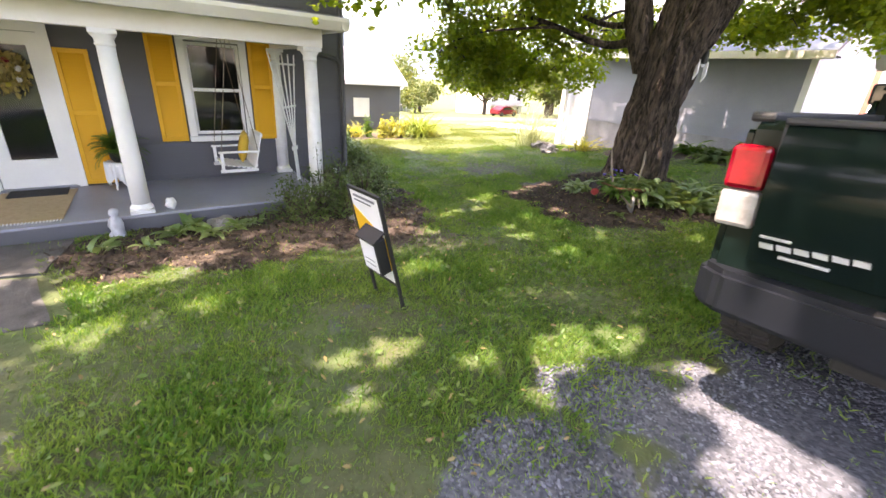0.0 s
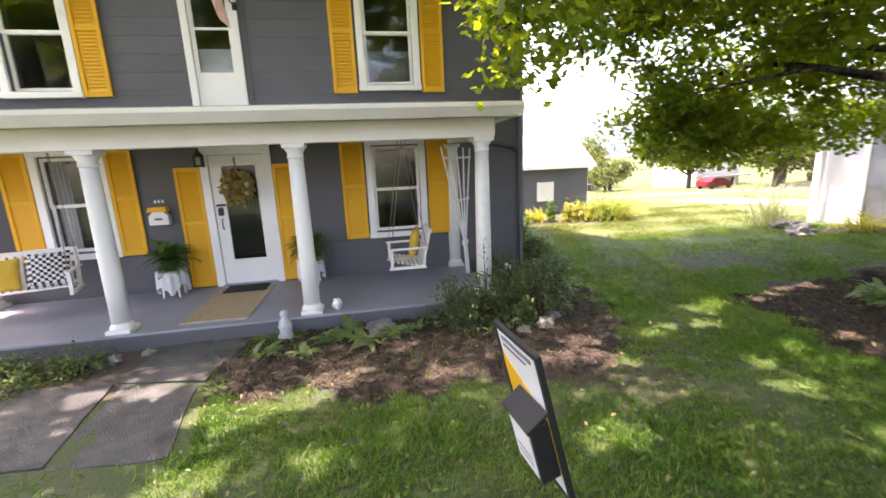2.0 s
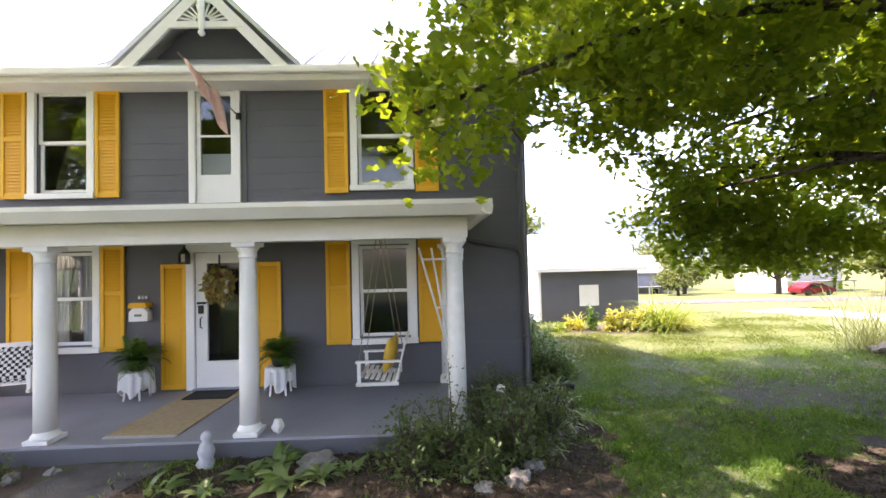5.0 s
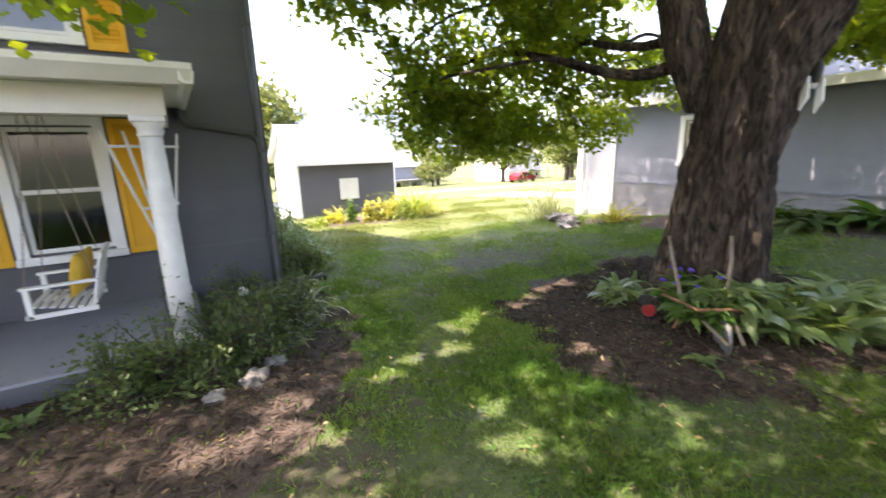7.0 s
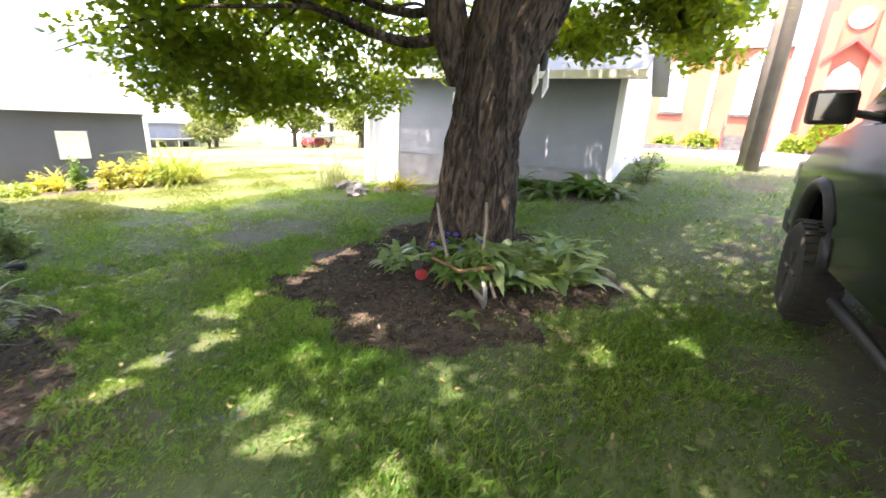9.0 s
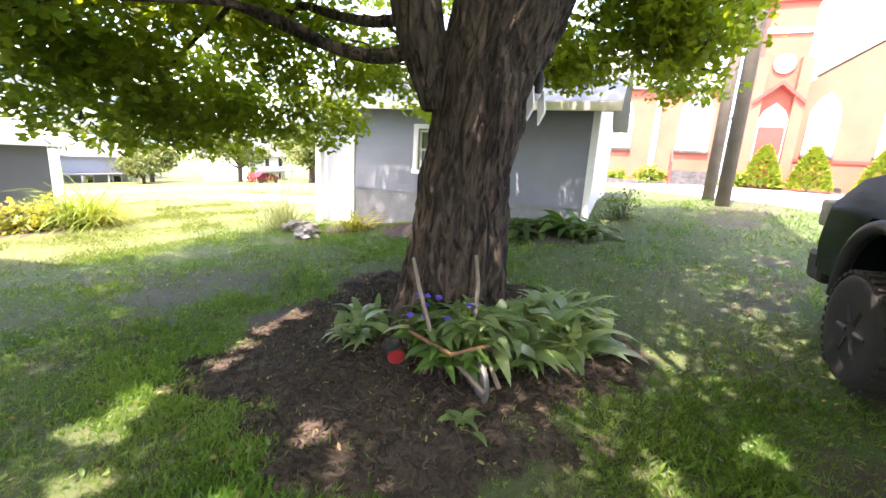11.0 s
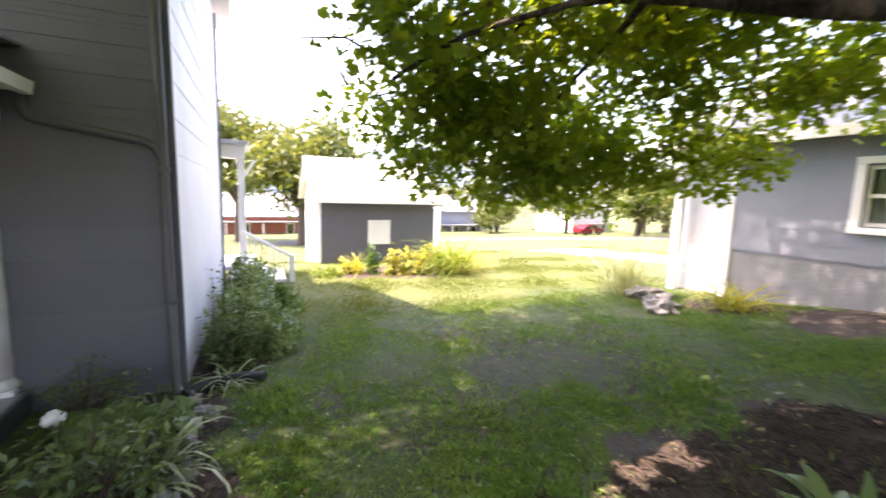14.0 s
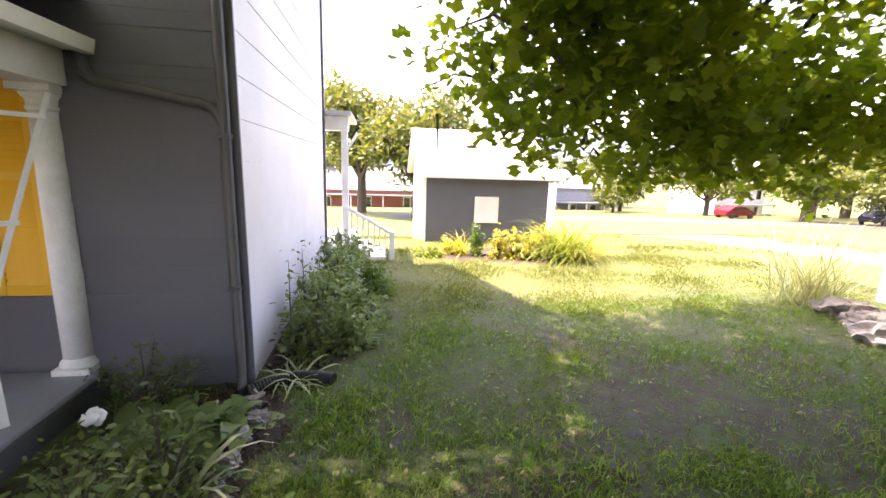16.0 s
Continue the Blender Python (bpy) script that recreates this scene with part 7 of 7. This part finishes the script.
n = 30000
x, y = -0.6 + 4.6 * RNG.random(n), -1.0 + 2.6 * RNG.random(n)
k = nearness(x, y, GRAVEL, 1) > 0.25 + 0.6 * RNG.random(n)
x, y = x[k], y[k]
n = len(x)
octV, octF = [(1, 0, 0), (-0.9, 0.1, 0), (0, 0.8, 0.1), (0.1, -0.85, 0), (0, 0, 0.7), (0, 0, -0.7)], [(0, 2, 4), (2, 1, 4), (1, 3, 4), (3, 0, 4), (2, 0, 5), (1, 2, 5), (3, 1, 5), (0, 3, 5)]
M_GRAV = mat("grey_gravel_stone", (0.165, 0.178, 0.22), (0.045, 0.049, 0.062), rough=0.85, island=1.3, bump=0)
tagged(new("gravel_stones", mesh_np("gravel_stones", *scatter(octV, octF, np.stack([x, y, g(x, y) + 0.004], -1), rotations(RNG.random(n) * 6.28, RNG.random(n) * 6.28, RNG.random(n) * 6.28), 0.007 + 0.012 * RNG.random(n) ** 2), M_GRAV)), "loose grey gravel of the drive", "gravel", kind="stuff")

for i, (x0, y0, x1, y1) in enumerate(((3.7, 3.6, 5.0, 4.0), (1.5, 3.8, 2.3, 3.85), (2.3, 2.9, 2.9, 3.5), (4.6, 3.1, 5.5, 3.3), (4.9, 2.75, 5.6, 3.0), (5.0, 4.3, 5.7, 4.1), (5.3, 4.9, 6.0, 4.6), (6.3, 2.2, 7.2, 2.5), (4.9, 3.6, 5.2, 4.2), (5.9, 2.5, 6.5, 2.35), (1.9, 3.5, 2.9, 4.3), (6.6, 4.6, 7.3, 4.9))):
    tw = thing("fallen_twig", label="thin bare twig lying on the grass", category="twig", group="fallen twigs")
    pts = [(x0 + (x1 - x0) * s + 0.05 * math.sin(9 * s + i), y0 + (y1 - y0) * s + 0.05 * math.cos(7 * s), 0) for s in np.linspace(0, 1, 7)]
    part("stick", tube([(p[0], p[1], gz(p[0], p[1]) + 0.02) for p in pts], [0.005, 0.005, 0.004, 0.004, 0.003, 0.003, 0.002], 5), M_TWIG, tw)

# ---- rear porch and rail ----
rp = thing("rear_porch", label="white rear porch post with bracket and stair rail", category="porch")
part("deck", box(1.5, 3.55, HBACK + 0.03, HBACK + 1.6, 0.25, 0.33), M_WHITE, rp)
part("post", box(3.32, 3.44, HBACK + 0.25, HBACK + 0.37, -0.1, 2.35, bevel=0.01), M_WHITE, rp)
part("beam", box(1.5, 3.46, HBACK + 0.2, HBACK + 0.4, 2.35, 2.6, bevel=0.01), M_WHITE, rp)
part("roof", box(1.4, 3.52, HBACK + 0.05, HBACK + 1.8, 2.6, 2.68), M_ROOF, rp)
part("bracket", tube([(3.38, HBACK + 0.28, 1.95), (3.48, HBACK + 0.28, 2.1), (3.62, HBACK + 0.28, 2.33)], 0.03, 6), M_WHITE, rp)
rl = part("stair_rail", tube([(3.38, HBACK + 0.2, 0.98), (4.26, HBACK + 0.2, 0.46)], 0.035, 6), M_WHITE, rp, "sloping white stair rail")
part("newel", box(4.21, 4.31, HBACK + 0.15, HBACK + 0.25, -0.15, 0.50, bevel=0.008), M_WHITE, rp)
for i in range(7):
    x = 3.5 + i * 0.105
    z = 0.98 - (x - 3.38) * 0.59
    part("baluster", box(x - 0.014, x + 0.014, HBACK + 0.186, HBACK + 0.214, z - 0.62, z - 0.01), M_WHITE, rl)
part("step", box(3.56, 3.85, HBACK + 0.1, HBACK + 1.3, -0.1, 0.16), M_WHITE, rp)
part("step", box(3.86, 4.15, HBACK + 0.1, HBACK + 1.3, -0.1, 0.02), M_WHITE, rp)
lp = thing("post_lantern", (3.30, HBACK - 0.25, 0.0), 0, "white lamp box on a stand by the rear porch", "lamp")
part("stand", box(-0.12, 0.12, -0.12, 0.12, -0.1, 0.32, bevel=0.01), M_WHITE, lp)
part("lamp", lathe([(0.05, 0.32), (0.07, 0.36), (0.06, 0.5), (0.02, 0.56)], 8), M_IRON, lp)

# ---- poles and wires ----
def utility_pole(x, y, r, h, label):
    p = thing("utility_pole", (x, y, gz(x, y)), 0, label, "utility pole", "utility poles")
    part("shaft", tube([(0, 0, -0.3), (0, 0, h * 0.5), (0, 0, h)], [r, r * 0.9, r * 0.75], 16), M_POLE, p, smooth=True)
    return p


p1 = utility_pole(12.76, 0.56, 0.125, 9.0, "tall weathered wooden utility pole on the grass verge")
p2 = utility_pole(14.36, 0.58, 0.125, 7.0, "second wooden utility pole beside the first")
part("crossarm", box(-0.06, 0.06, -0.9, 0.9, 7.6, 7.74), M_POLE, p1)
part("transformer", lathe([(0.10, 3.9), (0.14, 3.95), (0.14, 4.25), (0.10, 4.3)], 12, centre=(0.0, -1.3)), M_BLACK, p1)
wires = thing("overhead_wire", label="thin dark overhead wires beside the church", category="wire")
for z0, z1 in ((4.3, 4.9), (4.9, 5.5), (6.6, 6.9)):
    pts = [(12.76 + 4 * s, 0.56 - 16 * s, z0 + 0.7 + (z1 - z0) * s - 0.9 * s * (1 - s)) for s in np.linspace(0, 1, 12)]
    part("wire", tube(pts, 0.012, 4), M_BLACK, wires)

# ---- church ----
CX = 27.0
cb = 0.25
ch = thing("church", label="orange-red brick church with arched white windows", category="church")
WIN = [(2.2, 0.8, 2.3), (-1.1, 1.1, 2.6), (-5.9, 0.85, 2.4), (-8.6, 1.15, 2.7), (-11.4, 0.85, 2.4)]


def brick_wall(name, y0, y1, z0, z1, x0, holes):
    return part(name, holed(y0, y1, z0, z1, holes, x0, x0 + 0.4, 'x'), M_BRICK, ch)


def arch_window(yc, w, h, z0, x):
    """Pointed white-framed window, its foot at z0."""
    win = thing("window")
    win.parent = ch
    pts = [(yc - w / 2, z0), (yc + w / 2, z0), (yc + w / 2, z0 + h * 0.68), (yc + w * 0.30, z0 + h * 0.88), (yc, z0 + h), (yc - w * 0.30, z0 + h * 0.88), (yc - w / 2, z0 + h * 0.68)]
    out = [(yc + (p[0] - yc) * 1.28, z0 - 0.12 + (p[1] - z0) * 1.09) for p in pts]
    part("frame", prism(out, x - 0.06, x - 0.002, 'x'), M_WHITE, win)
    part("pane", prism(pts, x - 0.075, x - 0.061, 'x'), mat_pane, win, "pale stained glass")
    part("mullion", box(x - 0.09, x - 0.076, yc - 0.03, yc + 0.03, z0, z0 + h * 0.97), M_WHITE, win)
    for q in (0.33, 0.66):
        part("mullion", box(x - 0.09, x - 0.076, yc - w / 2, yc + w / 2, z0 + h * q - 0.03, z0 + h * q + 0.03), M_WHITE, win)
    part("sill", box(x - 0.14, x - 0.0, yc - w * 0.7, yc + w * 0.7, z0 - 0.25, z0 - 0.13), M_CONC, win)


mat_pane = mat("pale_stained_glass", (0.20, 0.22, 0.21), (0.09, 0.10, 0.10), rough=0.15, scale=3, fine=12, bump=0.1)
brick_wall("wing_wall", -2.2, 5.5, cb - 1, 4.3, CX + 0.4, [])
brick_wall("nave_wall", -14.0, -4.4, cb - 1, 3.9, CX, [])
part("nave_gable", prism([(-14.0, 3.9), (-4.4, 3.9), (-8.7, 6.9), (-9.3, 6.9)], CX, CX + 0.4, 'x'), M_BRICK, ch)
part("nave_roof", prism([(-14.4, 3.75), (-9.0, 7.2), (-4.0, 3.75), (-4.0, 3.95), (-9.0, 7.4), (-14.4, 3.95)], CX + 0.1, CX + 14, 'x'), M_ROOFD, ch)
part("wing_roof", prism([(CX + 0.2, 4.2), (CX + 5, 6.4), (CX + 5, 6.5), (CX + 0.2, 4.35)], -2.2, 5.8, 'y'), M_ROOFD, ch)
tw = part("tower", box(CX - 0.8, CX + 2.4, -4.65, -3.1, cb - 1, 7.4), M_BRICK, ch, "square brick bell tower")
part("tower_cap", box(CX - 0.92, CX + 2.52, -4.77, -2.98, 7.4, 7.6, bevel=0.03), M_STEEL, tw)
part("tower_band", box(CX - 0.87, CX - 0.79, -4.70, -3.05, 6.2, 6.4), M_TRIM, tw)
for yy in (-4.6, -3.1):
    part("buttress", box(CX - 1.15, CX - 0.75, yy - 0.2, yy + 0.2, cb - 1, 5.2), M_BRICK, tw)
part("round_window", prism([(-3.88 + 0.42 * math.cos(k * 0.4488), 5.0 + 0.42 * math.sin(k * 0.4488)) for k in range(14)], CX - 0.87, CX - 0.80, 'x'), mat_pane, tw)
part("entrance_arch", prism([(-4.5, cb), (-3.25, cb), (-3.25, 2.5), (-3.5, 3.1), (-3.88, 3.4), (-4.25, 3.1), (-4.5, 2.5)], CX - 0.9, CX - 0.82, 'x'), M_WHITE, tw)
part("door", box(CX - 0.96, CX - 0.905, -4.35, -3.4, cb, 2.4, bevel=0.01), M_STEEL, tw, "dark red double door")
part("entrance_gable", prism([(-4.8, 3.3), (-3.88, 4.1), (-2.95, 3.3), (-2.95, 3.45), (-3.88, 4.28), (-4.8, 3.45)], CX - 1.25, CX - 0.8, 'x'), M_STEEL, tw)
for yc, w, h in WIN:
    arch_window(yc, w, h, 1.45, CX + (0.4 if yc > -2 else 0.0))
part("stone_band", box(CX - 0.05, CX - 0.004, -14.0, -4.6, 1.0, 1.14), M_STEEL, ch)
part("emblem", box(CX - 0.06, CX - 0.01, -8.95, -8.75, 4.8, 5.7), M_STEEL, ch, "red flame-shaped emblem")
for yy in (0.6, 3.9, -2.3):
    part("pilaster", box(CX + 0.25, CX + 0.398, yy - 0.12, yy + 0.12, cb - 1, 4.2), M_TRIM, ch)
ch.location = (0, 0.9, 1.5)
stp = thing("church_steps", label="red railed concrete steps at the church door", category="steps")
for i in range(4):
    part("step", box(CX - 2.2 + i * 0.3, CX - 0.97, -1.9, -0.3, 0.3 + i * 0.17, 0.47 + i * 0.17), M_CONC, stp)
for yy in (-1.9, -0.3):
    part("handrail", tube([(CX - 2.2, yy, 1.3), (CX - 1.0, yy, 1.9)], 0.04, 6), M_STEEL, stp, "red handrail")
    for xx, zz in ((CX - 2.15, 1.32), (CX - 1.05, 1.88)):
        part("rail_post", tube([(xx, yy, -0.3), (xx, yy, zz)], 0.035, 6), M_STEEL, stp)
stp.location = (0, 1.0, 0.85)
for i, (y, rx, ry, h) in enumerate(((3.0, 0.5, 0.7, 0.8), (1.5, 0.6, 1.0, 1.0), (-1.9, 0.5, 0.5, 0.9))):
    shrub("clipped_hedge", CX - 1.2, y, rx, ry, h, 2400, 0.14, M_HEDGE, "clipped yellow-green hedge below the church wall", "hedge", 200 + i, base=gz(CX - 1.2, y), group="church hedges", low=0.05)
for i, y in enumerate((-2.9, -4.6, -6.9, -9.7)):
    t = thing("conical_shrub", (CX - 1.3, y, gz(CX - 1.3, y)), 0, "clipped cone-shaped evergreen below the church wall", "shrub", "conical evergreens")
    rng = np.random.default_rng(220 + i)
    n = 2200
    zz = rng.random(n) ** 1.3
    aa = rng.random(n) * 6.283
    rr = (1 - zz) ** 0.7 * 0.75 * (0.8 + 0.25 * rng.random(n))
    part("foliage", mesh_np("foliage", *scatter(OVAL_V, OVAL_F, np.stack([rr * np.cos(aa), rr * np.sin(aa), 0.1 + zz * 1.7], -1), rotations(aa, -0.6 + rng.normal(size=n) * 0.4, rng.normal(size=n) * 0.5), 0.13 + 0.08 * rng.random(n)), M_HEDGE), M_HEDGE, t)
    part("trunk", tube([(0, 0, 0), (0, 0, 0.6)], 0.06, 6), M_TWIG, t)
solid("pavement_church", box(25.3, 26.2, -22, 8, 0.2, gz(25.5, 0) + 0.06, bevel=0.02), M_CONC, "pale concrete pavement before the church", "pavement", "structure")

# ---- distance ----
def far_house(x, y, z, w, d, h, label, material, rz=0):
    hs = thing("far_house", (x, y, z), rz, label, "house", "far houses")
    part("wall", box(-w / 2, w / 2, -d / 2, d / 2, -1.5, h), material, hs)
    part("roof", prism([(-d / 2 - 0.4, h - 0.05), (0, h + d * 0.38), (d / 2 + 0.4, h - 0.05), (d / 2 + 0.4, h + 0.1), (0, h + d * 0.38 + 0.15), (-d / 2 - 0.4, h + 0.1)], -w / 2 - 0.4, w / 2 + 0.4, 'x'), M_ROOFD, hs)
    for i in range(3):
        for zz in (0.9, 3.3):
            if zz + 1.3 < h:
                wv = part("window", box(-w / 2 + 0.9 + i * (w - 2.6) / 2, -w / 2 + 1.8 + i * (w - 2.6) / 2, -d / 2 - 0.05, -d / 2 - 0.004, zz, zz + 1.3), M_TINT, hs)
                part("frame", holed(-w / 2 + 0.8 + i * (w - 2.6) / 2, -w / 2 + 1.9 + i * (w - 2.6) / 2, zz - 0.1, zz + 1.4, [(-w / 2 + 0.9 + i * (w - 2.6) / 2, -w / 2 + 1.8 + i * (w - 2.6) / 2, zz, zz + 1.3)], -d / 2 - 0.08, -d / 2 - 0.052, 'y'), M_WHITE, wv)
    part("porch_roof", box(-w / 2, w / 2, -d / 2 - 1.8, -d / 2 - 0.1, 2.5, 2.65), M_ROOFD, hs)
    for i in range(4):
        part("porch_post", box(-w / 2 + 0.2 + i * (w - 0.5) / 3, -w / 2 + 0.32 + i * (w - 0.5) / 3, -d / 2 - 1.7, -d / 2 - 1.58, -0.5, 2.5), M_WHITE, hs)
    return hs


far_house(53, 60, -4.6, 9, 8, 4.8, "white two-storey house with a porch across the street", M_WHITE, 8)
far_house(33, 68, -5.4, 9, 7, 4.6, "grey house across the street", M_GGREY, 0)
far_house(2, 70, -5.0, 14, 8, 3.2, "low red-brick house beyond the lawn", M_BRICK, 0)
far_house(74, 50, -4.2, 10, 8, 4.6, "white house far down the street", M_WHITE, 40)
solid("shed_neighbour", box(9.2, 10.2, 18.5, 21, -0.8, 1.3, bevel=0.02), M_WHITE, "small white outbuilding behind the shed", "outbuilding", "structure")


def far_tree(x, y, h, r, n, seed, material, group="far trees"):
    z = gz(x, y) - 0.4
    t = thing("far_tree", (x, y, z), 0, "broad yellow-green tree in the distance", "tree", group)
    rng = np.random.default_rng(seed)
    k = 26
    d = rng.normal(size=(k, 3))
    d /= np.linalg.norm(d, axis=1, keepdims=True)
    cl = d * (0.3 + 0.6 * rng.random((k, 1))) * (r, r, h * 0.36) + (0, 0, h * 0.62)
    pos = cl[rng.integers(0, k, n)] + rng.normal(size=(n, 3)) * (r * 0.17, r * 0.17, h * 0.055)
    R = rotations(rng.random(n) * 6.28, rng.normal(size=n) * 0.7, rng.normal(size=n) * 0.7)
    part("crown", mesh_np("crown", *scatter(OVAL_V, OVAL_F, pos, R, (0.45 + 0.35 * rng.random(n)) * r * 0.16 + 0.12), material), material, t)
    bm = tube([(0, 0, -0.5), (0.05, 0, h * 0.3), (0, 0.1, h * 0.6)], [r * 0.09, r * 0.07, r * 0.03], 8)
    for i in range(6):
        c = cl[i]
        tube([(0, 0, h * 0.28), tuple(c * (0.5, 0.5, 0.75)), tuple(c)], [r * 0.045, r * 0.03, r * 0.01], 6, bm)
    part("trunk", bm, M_TWIG, t)
    return t


far_tree(7.0, 40, 11.5, 5.2, 6500, 1, M_FARLEAF)
far_tree(2.0, 48, 14, 6.0, 5200, 2, M_FARLEAF)
for i, (x, y, h, r) in enumerate(((48, 42, 8, 4.5), (56, 48, 9, 5), (50, 36, 6, 3.5), (57, 37, 7, 4), (66, 52, 12, 7), (88, 48, 13, 8), (64, 38, 9, 5), (72, 45, 10, 6), (30, 72, 9, 5), (16, 75, 9, 6), (52, 66, 11, 6), (-6, 75, 11, 7), (80, 30, 10, 6), (45, 52, 8, 4), (38, 60, 6, 3.5), (60, 62, 9, 5), (26, 66, 8, 5), (40, 74, 10, 6), (20, 58, 7, 4), (34, 55, 4, 2.5))):
    far_tree(x, y, h, r, 2600, 10 + i, M_FARLEAF)
for i, (x, y, h, r) in enumerate(((48, 14, 10, 6), (52, 4, 11, 6), (50, -22, 11, 6), (46, 24, 10, 6), (-22, -12, 12, 7), (-14, -22, 12, 7), (6, -26, 12, 7), (22, -28, 12, 7), (-30, 6, 12, 7))):
    far_tree(x, y, h, r, 2600, 40 + i, M_FARLEAF, "street trees")


def far_car(x, y, rz, material, label):
    z = gz(x, y)
    c = thing("parked_car", (x, y, z), rz, label, "car", "far cars")
    bm = prism([(-2.2, 0.35), (2.2, 0.35), (2.25, 0.75), (1.3, 0.9), (0.6, 1.38), (-1.1, 1.38), (-1.7, 0.95), (-2.25, 0.85)], -0.85, 0.85, 'y')
    bmesh.ops.bevel(bm, geom=list(bm.edges), offset=0.08, segments=2, affect='EDGES')
    part("body", bm, material, c)
    for s in (-1, 1):
        part("side_window", prism([(-1.3, 0.95), (0.9, 0.95), (0.5, 1.3), (-1.0, 1.3)], s * 0.852 - 0.005, s * 0.852 + 0.005, 'y'), M_TINT, c)
        for xx in (-1.4, 1.4):
            bm = lathe([(0.15, -0.1), (0.32, -0.1), (0.32, 0.1), (0.15, 0.1)], 16)
            for v in bm.verts:
                v.co = Vector((v.co.x + xx, v.co.z + s * 0.8, v.co.y + 0.32))
            part("wheel", bm, M_RUBBER, c)


far_car(43.9, 46.4, 8, M_CARRED, "red car parked in front of the white house")
far_car(52, 38, 15, M_CARBLU, "dark car parked along the far street")
rd = [(5 + 75 * s, 44 - 14 * s) for s in np.linspace(0, 1, 24)]
bm = bmesh.new()
prev = None
for x, y in rd:
    vs = [bm.verts.new((x + 0.8 * k, y + 3.0 * k, gz(x + 0.8 * k, y + 3.0 * k) + 0.03)) for k in (-1, 1)]
    if prev:
        bm.faces.new([prev[0], vs[0], vs[1], prev[1]])
    prev = vs
solid("road", bm, M_CONC, "pale street below the lawn", "road", "structure")
bm = bmesh.new()
prev = None
for i in range(90):
    a = radians(-70 + i * 2.6)
    h = 34 + 26 * noise.noise(Vector((i * 0.13, 2.0, 0))) + 10 * noise.noise(Vector((i * 0.5, 7.0, 0)))
    p = [bm.verts.new((900 * math.sin(a), 900 * math.cos(a), -30)), bm.verts.new((900 * math.sin(a), 900 * math.cos(a), max(h, 4) * 2.2))]
    p.append(bm.verts.new((1300 * math.sin(a), 1300 * math.cos(a), max(h, 4) * 2.2)))
    if prev:
        bm.faces.new([prev[0], p[0], p[1], prev[1]])
        bm.faces.new([prev[1], p[1], p[2], prev[2]])
    prev = p
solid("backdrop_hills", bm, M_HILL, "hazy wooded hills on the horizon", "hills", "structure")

dp = thing("drain_pipe", label="black corrugated drain pipe lying by the house corner", category="drain pipe")
bm = bmesh.new()
ring_pts, ring_r = [], []
for i in range(60):
    u = i / 59
    px, py = HX1 + 0.02 + 0.62 * u, FY - 0.22 + 0.20 * math.sin(u * 2.4)
    ring_pts.append((px, py, gz(px, py) + 0.05))
    ring_r.append(0.05 if i % 2 else 0.042)
part("hose", tube(ring_pts, ring_r, 12, bm), M_BLACK, dp)
